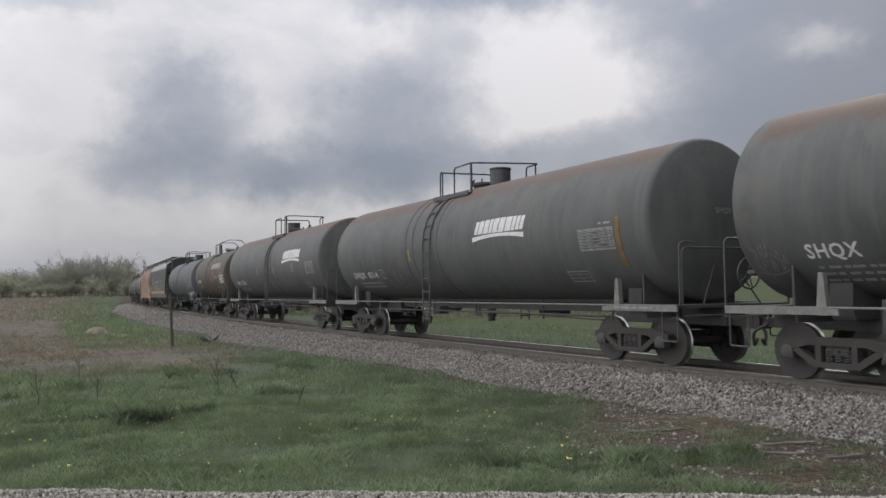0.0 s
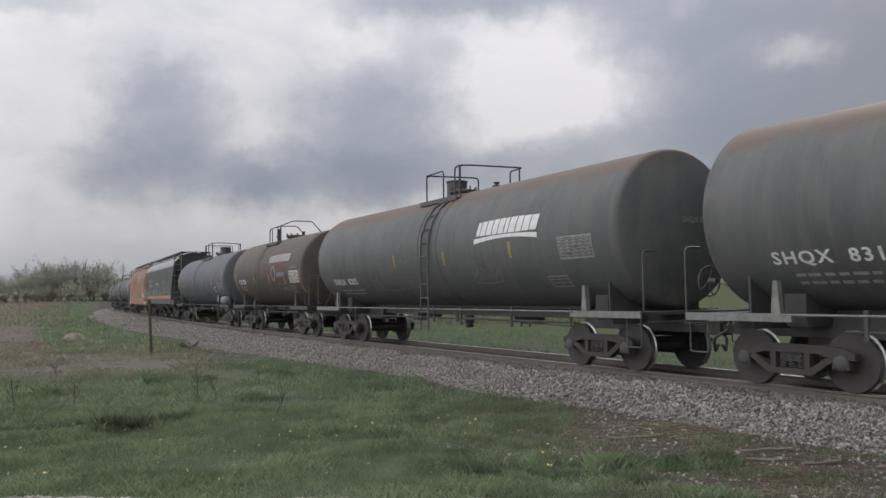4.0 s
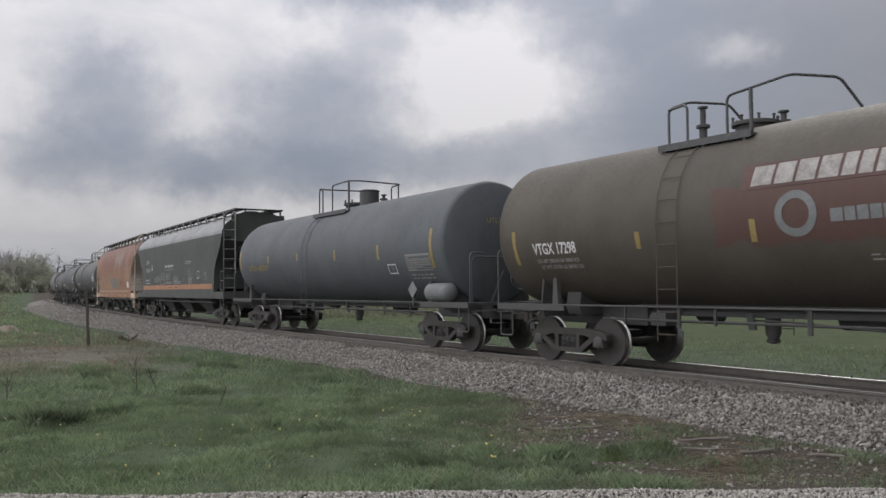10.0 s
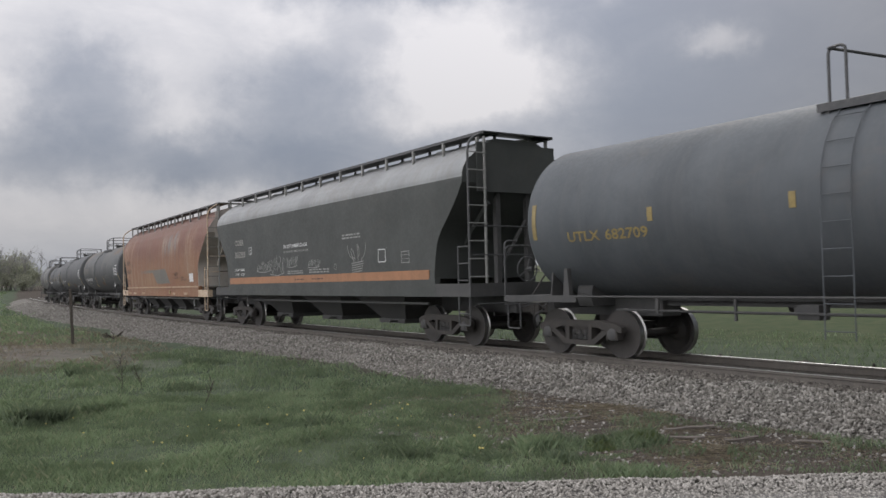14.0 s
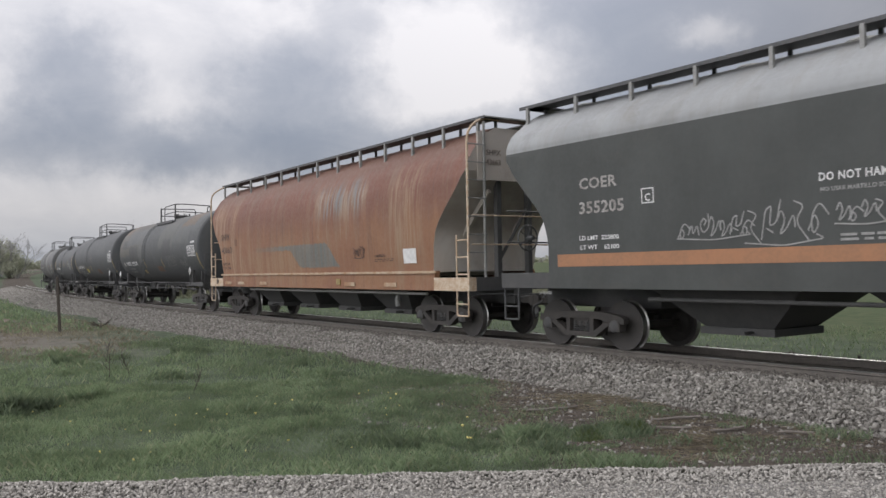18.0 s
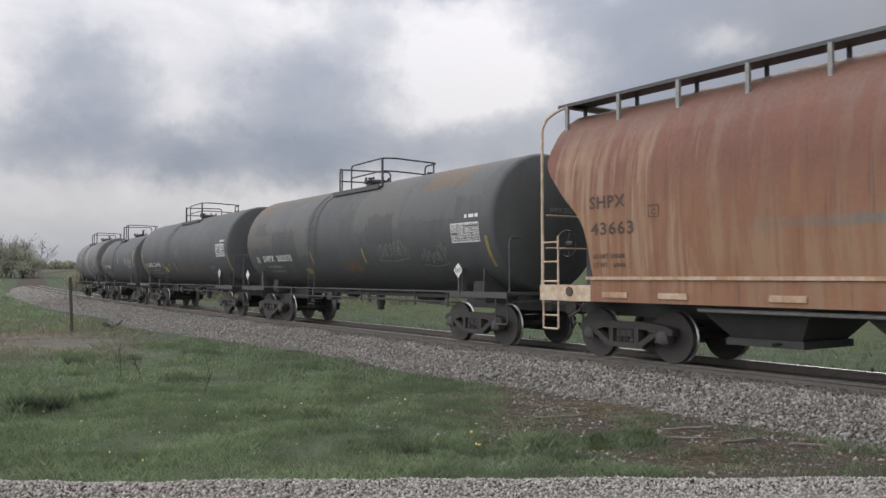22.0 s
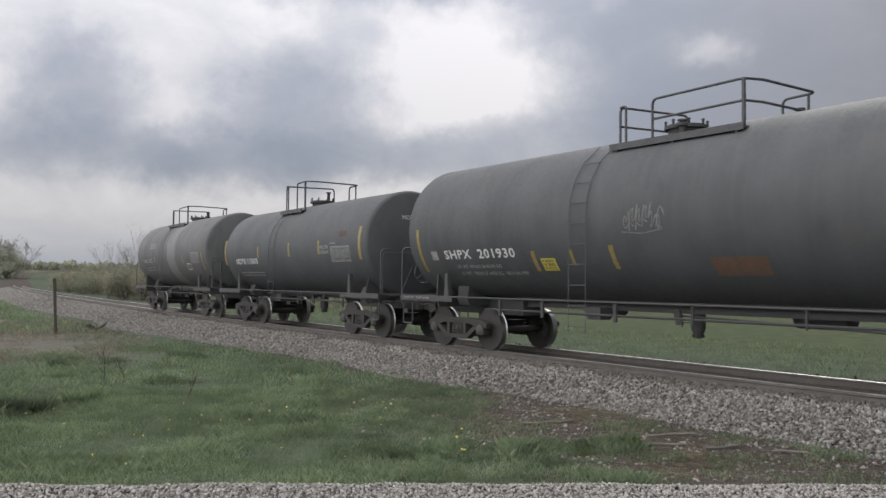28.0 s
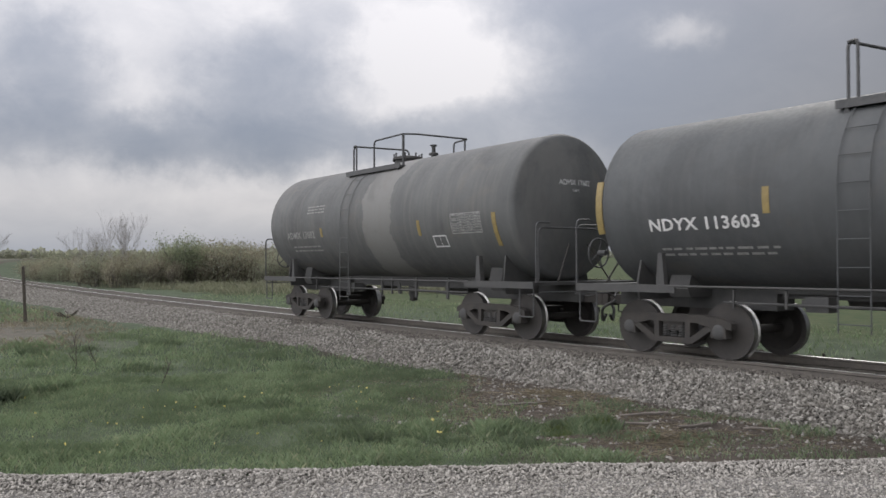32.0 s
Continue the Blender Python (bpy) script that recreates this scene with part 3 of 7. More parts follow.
GROUND = material("grass and earth", ground_material)
STONE = material("crushed limestone ballast", stone_material)
GRAVEL = material("pale road gravel", gravel_material)
build_ground()


def ballast_z(s, d):
    """Height of the ballast bed."""
    t = toe(s)
    a = abs(d) if d < 0 else d
    edge = t if d > 0 else 2.6
    top = -0.13
    if a < 1.55:
        return top
    return top + (-0.66 - top) * smooth(1.45, edge + 0.2, a)


def build_bed():
    sh = Shape()
    ss = [-30 + 1.0 * i for i in range(110)] + [80 + 4 * i for i in range(80)]
    ds = [-2.9, -2.4, -2.0, -1.6, -0.8, 0.0, 0.8, 1.5, 1.7, 1.9, 2.1, 2.3, 2.5, 2.8, 3.2, 3.6, 4.0, 4.5, 5.0, 5.6]
    for s in ss:
        for d in ds:
            z = ballast_z(s, d) + 0.03 * noise.noise((s * 2.0, d * 2.0, 0))
            sh.v.append(tuple(track(s, d, z)))
    n = len(ds)
    for i in range(len(ss) - 1):
        for j in range(n - 1):
            sh.f.append((i * n + j, i * n + j + 1, (i + 1) * n + j + 1, (i + 1) * n + j))
    bed = part("ballast_bed", sh, BED, smooth=180)
    tagged(bed, "grey crushed stone ballast under the railway line", "ballast", kind="structure")


def bed_material(n, p):
    at = place(n)
    cells, edge = n.voronoi(16.0, at, "Color"), n.voronoi(16.0, at)
    tone = n.mix(n.split(cells)[0], (0.130, 0.125, 0.114), (0.310, 0.300, 0.274))
    # darker towards the cell borders: crevice shade painted between the stones
    tone = n.mix(n.ramp(edge, 0.4, 0.75), tone, (0.12, 0.11, 0.10))
    tone = n.mix(n.math("MULTIPLY", n.ramp(n.noise(0.6, 4.0, 0.6, at), 0.45, 0.7), 0.35), tone, (0.17, 0.145, 0.12))
    # dirt and the shade of passing cars, both painted into the bed's colour
    foul_shade = n.ramp(n.math("ADD", line_offset(n, at), n.math("MULTIPLY", n.noise(1.2, 3.0, 0.6, at), 0.5)), 1.45, 1.95, 0.75, 0.0)
    tone = n.mix(foul_shade, tone, (0.085, 0.079, 0.070))
    n.put(p.inputs["Base Color"], tone)
    dull(p)
    bump(n, p, edge, 1.0, 0.05)


BED = material("ballast bed", bed_material)
build_bed()


def build_road():
    sh = Shape()
    xs, rows = [-60 + 0.5 * i for i in range(150)], 13
    for x in xs:
        edge = 7.92 - 0.085 * x + 0.12 * noise.noise((x * 0.7, 0, 5)) + 0.05 * noise.noise((x * 3, 0, 9))
        for k in range(rows):
            t = k / (rows - 1)
            y = edge - 8.5 * t
            z = -0.36 - 0.07 * (1 - smooth(0, 0.04, t)) + 0.012 * noise.noise((x * 1.5, y * 1.5, 2))
            sh.v.append((x, y, z))
    for i in range(len(xs) - 1):
        for k in range(rows - 1):
            a = i * rows + k
            sh.f.append((a, a + rows, a + rows + 1, a + 1)[::-1])
    road = part("road", sh, GRAVEL, smooth=180)
    tagged(road, "pale crushed gravel road beside the verge", "road", kind="structure")


build_road()


def build_track():
    line = new("railway_track")
    tagged(line, "single railway track with polished rails on wooden sleepers", "railway track", kind="structure")
    ss = [-30 + 2.0 * i for i in range(190)]
    for side in (0.7535, -0.7535):
        sh, prof = Shape(), [(-0.07, -0.175), (0.07, -0.175), (0.07, -0.16), (0.012, -0.14), (0.012, -0.045), (0.036, -0.035), (0.036, -0.001), (-0.036, -0.001), (-0.036, -0.035), (-0.012, -0.045), (-0.012, -0.14), (-0.07, -0.16)]
        for s in ss:
            for d, z in prof:
                sh.v.append(tuple(track(s, side + d, z)))
        n = len(prof)
        for i in range(len(ss) - 1):
            for j in range(n):
                k = (j + 1) % n
                sh.f.append((i * n + j, i * n + k, (i + 1) * n + k, (i + 1) * n + j))
        rail = part("rail", sh, M["rail"], line, "rust-brown steel rail", smooth=0)
        top = Shape()
        for s in ss:
            for d, z in ((-0.033, 0.0), (-0.024, 0.004), (0.024, 0.004), (0.033, 0.0)):
                top.v.append(tuple(track(s, side + d, z)))
        for i in range(len(ss) - 1):
            for j in range(3):
                top.f.append((i * 4 + j, i * 4 + j + 1, i * 4 + 5 + j, i * 4 + 4 + j))
        part("rail_head", top, M["railhead"], rail, "polished rail running surface", smooth=0)
    tie = Shape().box(-1.3, 1.3, -0.115, 0.115, -0.30, -0.178).mesh("sleeper", 0)
    for i in range(260):
        s = -20 + 0.52 * i
        p = track(s)
        part("sleeper", tie, M["tie"], line, at=pose(p.x, p.y, 0.02 * random.random(), 0, 0, math.degrees(heading(s)) + random.uniform(-1, 1)))


build_track()


# ---------------------------------------------------------------- rolling stock
# Car space: x across (the camera's side is -x), y along the car (+y is the rear), z up from the rail top.
def lettering(text, size, parent, mat, y, z, surface, name="lettering", tall=1.0, spread=1.0, width=0.0):
    """Stencilled words on the camera's side, starting at y and running towards -y; surface(z) gives the side's x."""
    cu = bpy.data.curves.new("text", "FONT")
    cu.body, cu.size, cu.resolution_u = text, size, 2
    cu.space_character, cu.offset = spread, 0.022 * size
    ob = bpy.data.objects.new("text", cu)
    scene.collection.objects.link(ob)
    bpy.context.view_layer.update()
    me = bpy.data.meshes.new_from_object(ob.evaluated_get(bpy.context.evaluated_depsgraph_get()))
    bpy.data.objects.remove(ob), bpy.data.curves.remove(cu)
    stretch = width / max(v.co.x for v in me.vertices) if width else 1.0
    for v in me.vertices:
        zz = z + v.co.y * tall
        v.co = (surface(zz) - 0.008, y - v.co.x * stretch, zz)
    # one mesh a word
    spans = sorted((-max(me.vertices[i].co.y for i in q.vertices), -min(me.vertices[i].co.y for i in q.vertices), q.index) for q in me.polygons)
    words, end = [], None
    for lo, hi, k in spans:
        if end is None or lo - end > (0.004 if size > 0.15 else 0.24 * size):
            words.append([])
            end = hi
        words[-1].append(k)
        end = max(end, hi)
    for word in words:
        sh = Shape()
        for k in word:
            b = len(sh.v)
            sh.v += [tuple(me.vertices[i].co) for i in me.polygons[k].vertices]
            sh.f.append(tuple(range(b, len(sh.v))))
        ob = part(name, sh, mat, parent, smooth=0)
        if size <= 0.15:
            tagged(ob, kind="stuff")
    bpy.data.meshes.remove(me)
    return ob


def panel(parent, mat, y0, y1, z0, z1, surface, name="panel", out=0.007, label=""):
    """A thin painted or fixed plate that follows the side."""
    sh, n = Shape(), max(2, int((z1 - z0) / 0.1))
    for i in range(n + 1):
        z = z0 + (z1 - z0) * i / n
        for y in (y0, y1):
            sh.v.append((surface(z) - out, y, z))
        for y in (y0, y1):
            sh.v.append((surface(z) + 0.004, y, z))
    for i in range(n):
        a = 4 * i
        sh.f += [(a, a + 1, a + 5, a + 4), (a + 2, a + 6, a + 7, a + 3), (a, a + 4, a + 6, a + 2), (a + 1, a + 3, a + 7, a + 5)]
    sh.f += [(0, 2, 3, 1), (4 * n, 4 * n + 1, 4 * n + 3, 4 * n + 2)]
    return part(name, sh, mat, parent, label)


def bars(parent, mat, y0, y1, z0, z1, rows, surface, name="data_panel", fill=0.55, label=""):
    """Small stencilled lines that cannot be read: one mesh of short bars."""
    sh, rnd = Shape(), random.Random(int(1000 * (y0 + z0)))
    h = (z1 - z0) / rows
    for r in range(rows):
        z = z0 + h * (r + 0.25)
        y = y1
        while y > y0 + 0.05:
            w = rnd.uniform(0.08, 0.26)
            e = max(y - w, y0)
            b = len(sh.v)
            for zz, yy in ((z, y), (z, e), (z + h * fill, e), (z + h * fill, y)):
                sh.v.append((surface(zz) - 0.009, yy, zz))
            sh.f.append((b, b + 1, b + 2, b + 3))
            y = e - rnd.uniform(0.03, 0.08)
    return tagged(part(name, sh, mat, parent, label, smooth=0), label, kind="stuff")


def outline_plate(parent, mat, y0, y1, z0, z1, surface, t=0.02, rows=0, cols=0, name="data_plate"):
    """A stencilled frame with ruled lines."""
    sh = Shape()

    def strip(a, b, c, d):
        k = len(sh.v)
        m = max(1, int(abs(d - c) / 0.12))
        for i in range(m + 1):
            z = c + (d - c) * i / m
            for yy in (a, b):
                sh.v.append((surface(z) - 0.009, yy, z))
        for i in range(m):
            sh.f.append((k + 2 * i, k + 2 * i + 1, k + 2 * i + 3, k + 2 * i + 2))

    strip(y1, y1 - t, z0, z1), strip(y0 + t, y0, z0, z1), strip(y1, y0, z0, z0 + t), strip(y1, y0, z1 - t, z1)
    for r in range(1, rows):
        z = z0 + (z1 - z0) * r / rows
        strip(y1, y0, z, z + t * 0.5)
    for c in range(1, cols):
        y = y0 + (y1 - y0) * c / cols
        strip(y, y - t * 0.5, z0, z1)
    if rows > 3:
        rnd, h, w = random.Random(int(100 * (y1 + z0)) + rows), (z1 - z0) / rows, (y1 - y0) / max(cols, 1)
        for r in range(rows):
            for c in range(max(cols, 1)):
                a, end = y1 - w * c - 0.05, y1 - w * (c + 1) + 0.04
                while a > end and rnd.random() > 0.08:
                    b = max(end, a - rnd.uniform(0.04, 0.13))
                    strip(a, b, z0 + h * (r + 0.30), z0 + h * (r + 0.72))
                    a = b - 0.025
    return tagged(part(name, sh, mat, parent, smooth=0), kind="stuff")


CACHE = {}


def cached(key, make):
    if key not in CACHE:
        CACHE[key] = make()
    return CACHE[key]


WHEEL_R = 0.457
SPINNERS = []


def wheelset_mesh():
    sh = Shape()
    for side in (1, -1):
        c = 0.7535 * side
        prof = [(-0.07, 0.10), (-0.068, 0.30), (-0.065, 0.36), (-0.07, WHEEL_R), (0.05, WHEEL_R - 0.006), (0.07, WHEEL_R + 0.022), (0.082, WHEEL_R + 0.02), (0.082, 0.385), (0.03, 0.34), (0.0, 0.20), (0.055, 0.13), (0.055, 0.08)]
        prof = [(-side * a, r) for a, r in prof]
        sh.lathe(prof if side < 0 else prof[::-1], "x", (c, 0, 0), 40)
    sh.lathe([(-1.05, 0.07), (1.05, 0.07)], "x", (0, 0, 0), 12)
    # three bolts on each journal end, so that the turning shows
    for side in (1, -1):
        for k in range(3):
            a = 2 * math.pi * k / 3
            sh.lathe([(0, 0.02), (0.03, 0.02)], "x", (side * 1.05 - (0.03 if side < 0 else 0), 0.045 * math.cos(a), 0.045 * math.sin(a)), 6)
    me = sh.mesh("wheelset")
    me.materials.append(M["wheel"])
    me.materials.append(M["tread"])
    for poly in me.polygons:
        r = math.hypot(poly.center.y, poly.center.z)
        if r > WHEEL_R - 0.02:
            poly.material_index = 1
    return me


def sideframe_mesh():
    sh = Shape()
    # cast side frame: arched top bar, sagging bottom bar, two pedestals and two columns
    top = [(-1.12, 0.60), (-0.98, 0.66), (-0.55, 0.71), (0.55, 0.71), (0.98, 0.66), (1.12, 0.60), (1.12, 0.50), (0.72, 0.52), (0.50, 0.58), (-0.50, 0.58), (-0.72, 0.52), (-1.12, 0.50)]
    sh.prism(top, "x", -0.07, 0.07)
    low = [(-0.80, 0.50), (-0.40, 0.24), (0.40, 0.24), (0.80, 0.50), (0.66, 0.53), (0.34, 0.33), (-0.34, 0.33), (-0.66, 0.53)]
    sh.prism(low, "x", -0.08, 0.08)
    for k in (-1, 1):
        sh.prism([(k * 0.26, 0.30), (k * 0.36, 0.30), (k * 0.36, 0.62), (k * 0.26, 0.62)][::k], "x", -0.075, 0.075)
        sh.prism([(k * 0.75, 0.36), (k * 0.77, 0.53), (k * 1.02, 0.53), (k * 1.04, 0.36), (k * 0.98, 0.36), (k * 0.97, 0.44), (k * 0.82, 0.44), (k * 0.81, 0.36)][::k], "x", -0.09, 0.09)
    return sh.mesh("sideframe", 30)


def springs_mesh():
    sh = Shape()
    for y in (0.0,):
        pts = [(0.055 * math.cos(a * 0.9), y + 0.055 * math.sin(a * 0.9), 0.335 + 0.0035 * a * 1.6) for a in range(0, 36)]
        sh.tube(pts, 0.014, 5)
    return sh.mesh("springs")


def cap_mesh():
    return Shape().lathe([(-0.05, 0.10), (-0.05, 0.12), (0.04, 0.12), (0.06, 0.10), (0.075, 0.05)], "x", (0, 0, 0), 20).mesh("bearing_cap")


def add_truck(car, y):
    tr = part("truck", cached("bolster", lambda: Shape().box(-1.05, 1.05, -0.2, 0.2, 0.44, 0.62).box(-0.22, 0.22, -0.28, 0.28, 0.6, 0.78).mesh("truck", 30)), M["truck"], car, at=pose(0, y, 0))
    for side in (-1, 1):
        part("sideframe", cached("sideframe", sideframe_mesh), M["truck"], tr, "dusty cast steel side frame", pose(side * 1.02, 0, 0))
        for q in (-0.16, 0.0, 0.16):
            part("spring", cached("springs", springs_mesh), M["frame"], tr, at=pose(side * 1.02, q, 0))
        for k in (-1, 1):
            part("bearing_cap", cached("cap", cap_mesh), M["frame"], tr, at=pose(side * 1.06, k * 0.89, WHEEL_R, 0, 0, 0 if side > 0 else 180))
    for k in (-1, 1):
        ws = part("wheelset", cached("wheelset", wheelset_mesh), M["wheel"], tr, "steel wheels with polished treads", pose(0, k * 0.89, WHEEL_R))
        SPINNERS.append((ws, k * 0.89))
        part("brake_beam", cached("beam", lambda: Shape().box(-0.8, 0.8, -0.04, 0.04, 0.32, 0.42).box(-0.8, -0.68, -0.05, 0.05, 0.28, 0.56).box(0.68, 0.8, -0.05, 0.05, 0.28, 0.56).mesh("brake_beam", 30)), M["frame"], tr, at=pose(0, k * 0.36, 0))
    return tr


def add_coupler(car, y, k):
    m = cached("coupler", lambda: Shape().box(-0.09, 0.09, -0.9, -0.12, 0.78, 0.95).prism([(-0.16, -0.14), (0.16, -0.16), (0.20, 0.02), (0.10, 0.10), (0.02, -0.02), (-0.08, 0.0), (-0.10, 0.10), (-0.20, 0.04)], "z", 0.74, 1.0).mesh("coupler", 30))
    part("coupler", m, M["truck"], car, "rust-brown knuckle coupler", pose(0, y, 0, 0, 0, 0 if k > 0 else 180))
    hose = Shape().tube(rounded([(-0.35 * k, y - 0.5 * k, 0.85), (-0.35 * k, y - 0.15 * k, 0.7), (-0.12 * k, y + 0.02 * k, 0.42), (0.0, y + 0.05 * k, 0.55)], 0.15, 5), 0.03, 8)
    part("air_hose", hose, M["frame"], car, "black rubber brake hose")


def ladder(car, mat, x, y0, y1, z0, z1, name="ladder", follow=None, rungs=0.33, r=0.018):
    """Two stiles and rungs on a side; follow(z) bends it round the tank."""
    sx = follow or (lambda z: x)
    zs = [z0 + (z1 - z0) * i / 10 for i in range(11)]
    lad = part(name, Shape().tube([(sx(z), y0, z) for z in zs], r * 1.2, 6).tube([(sx(z), y1, z) for z in zs], r * 1.2, 6), mat, car)
    z = z0 + 0.12
    while z < z1 - 0.02:
        part("rung", Shape().tube([(sx(z), y0, z), (sx(z), y1, z)], r, 6), mat, lad)
        z += rungs
    return lad


def brake_wheel(car, mat, x, y, z, k):
    sh = Shape().tube([(x + 0.27 * math.cos(a * math.pi / 12), y, z + 0.27 * math.sin(a * math.pi / 12)) for a in range(25)], 0.018, 6)
    for a in range(5):
        sh.tube([(x, y, z), (x + 0.27 * math.cos(a * 1.2566), y, z + 0.27 * math.sin(a * 1.2566))], 0.013, 5)
    sh.tube([(x, y - 0.18 * k, z), (x, y, z)], 0.05, 8)
    return part("brake_wheel", sh, mat, car, "spoked hand brake wheel")


# curls, zigzags and hooks of a sprayed tag, in a unit cell
CURLS = [
    [[(0.0, 0.2), (0.25, 1.0), (0.45, 0.1), (0.75, 0.95), (1.0, 0.15)]],
    [[(0.5, 0.5), (0.72, 0.68), (0.42, 0.88), (0.12, 0.5), (0.5, 0.08), (1.0, 0.4), (0.8, 1.08)]],
    [[(0.0, 1.0), (0.65, 0.85), (0.15, 0.4), (1.05, -0.2)]],
    [[(0.0, 0.1), (0.3, 0.7), (0.6, 0.3), (0.3, -0.05), (0.1, 0.5), (0.5, 1.1), (1.1, 0.6)]],
    [[(0.05, 0.0), (0.2, 0.9), (0.55, 1.05), (0.5, 0.4), (0.9, 0.5), (1.1, 1.2)], [(0.3, 0.35), (0.75, 0.2)]],
    [[(0.0, 0.6), (0.2, 1.1), (0.5, 0.6), (0.2, 0.0), (0.6, 0.25), (0.95, 0.9), (1.1, 0.3)]]]


def scribble(parent, mat, y0, y1, z0, z1, surface, seed, name="graffiti", width=0.022, loops=7):
    """A sprayed tag that cannot be read: a row of leaning curls, tied by an underline."""
    rnd, lines = random.Random(seed), []
    n = max(3, min(loops, 7))
    w = (y1 - y0) / n
    for k in range(n):
        lift, tall = rnd.uniform(-0.1, 0.12), rnd.uniform(0.75, 1.15)
        for line in rnd.choice(CURLS):
            lines.append([(y1 - w * (k + 1.08 * u) - 0.16 * w * v, z0 + (z1 - z0) * (0.12 + lift + 0.82 * tall * v)) for u, v in line])
    lines.append([(y1 + 0.1 * w, z0 + 0.05 * (z1 - z0)), ((y0 + y1) / 2, z0 - 0.06 * (z1 - z0)), (y0, z0 + 0.10 * (z1 - z0)), (y0 + 0.5 * w, z0 + 0.22 * (z1 - z0))])
    return tagged(strokes(parent, mat, surface, lines, width, name), "pale sprayed graffiti tag", kind="stuff")


def strokes(parent, mat, surface, lines, width=0.022, name="graffiti"):
    """A chalk drawing: one mesh of ribbons along rounded lines of (y, z)."""
    sh = Shape()
    for line in lines:
        pts = [(q.x, q.y) for q in rounded([(a, b, 0.0) for a, b in line], 0.12, 4)]
        b = len(sh.v)
        for i, (y, z) in enumerate(pts):
            p, q = pts[max(i - 1, 0)], pts[min(i + 1, len(pts) - 1)]
            dy, dz = q[0] - p[0], q[1] - p[1]
            k = math.hypot(dy, dz) or 1
            for sgn in (-0.5, 0.5):
                yy, zz = y - dz / k * width * sgn, z + dy / k * width * sgn
                sh.v.append((surface(zz) - 0.010, yy, zz))
        sh.f += [(b + 2 * i, b + 2 * i + 1, b + 2 * i + 3, b + 2 * i + 2) for i in range(len(pts) - 1)]
    return tagged(part(name, sh, mat, parent, smooth=0), "pale chalk drawing", kind="stuff")


def word_blocks(parent, mat, y0, y1, z0, z1, surface, count, slant=0.25, name="emblem_block"):
    """A maker's name as plain blocks, each a plate of its own."""
    rnd = random.Random(count * 7 + int(10 * y0))
    cuts = [0.0]
    for _ in range(count):
        cuts.append(cuts[-1] + rnd.choice((0.7, 1.0, 1.0, 1.15)))
    w = (y1 - y0) / cuts[-1]
    for p, q in zip(cuts, cuts[1:]):
        sh, m = Shape(), 3
        top = z1 + 0.10 * (z1 - z0) * math.sin(math.pi * (p + q) / 2 / cuts[-1])
        for j in range(m + 1):
            z = z0 + (top - z0) * j / m
            off = slant * (z - z0)
            sh.v += [(surface(z) - 0.009, y1 - w * p - off, z), (surface(z) - 0.009, y1 - w * (q - 0.14) - off, z)]
        sh.f = [(2 * j, 2 * j + 1, 2 * j + 3, 2 * j + 2) for j in range(m)]
        part(name, sh, mat, parent, smooth=0)


HEADS = {}


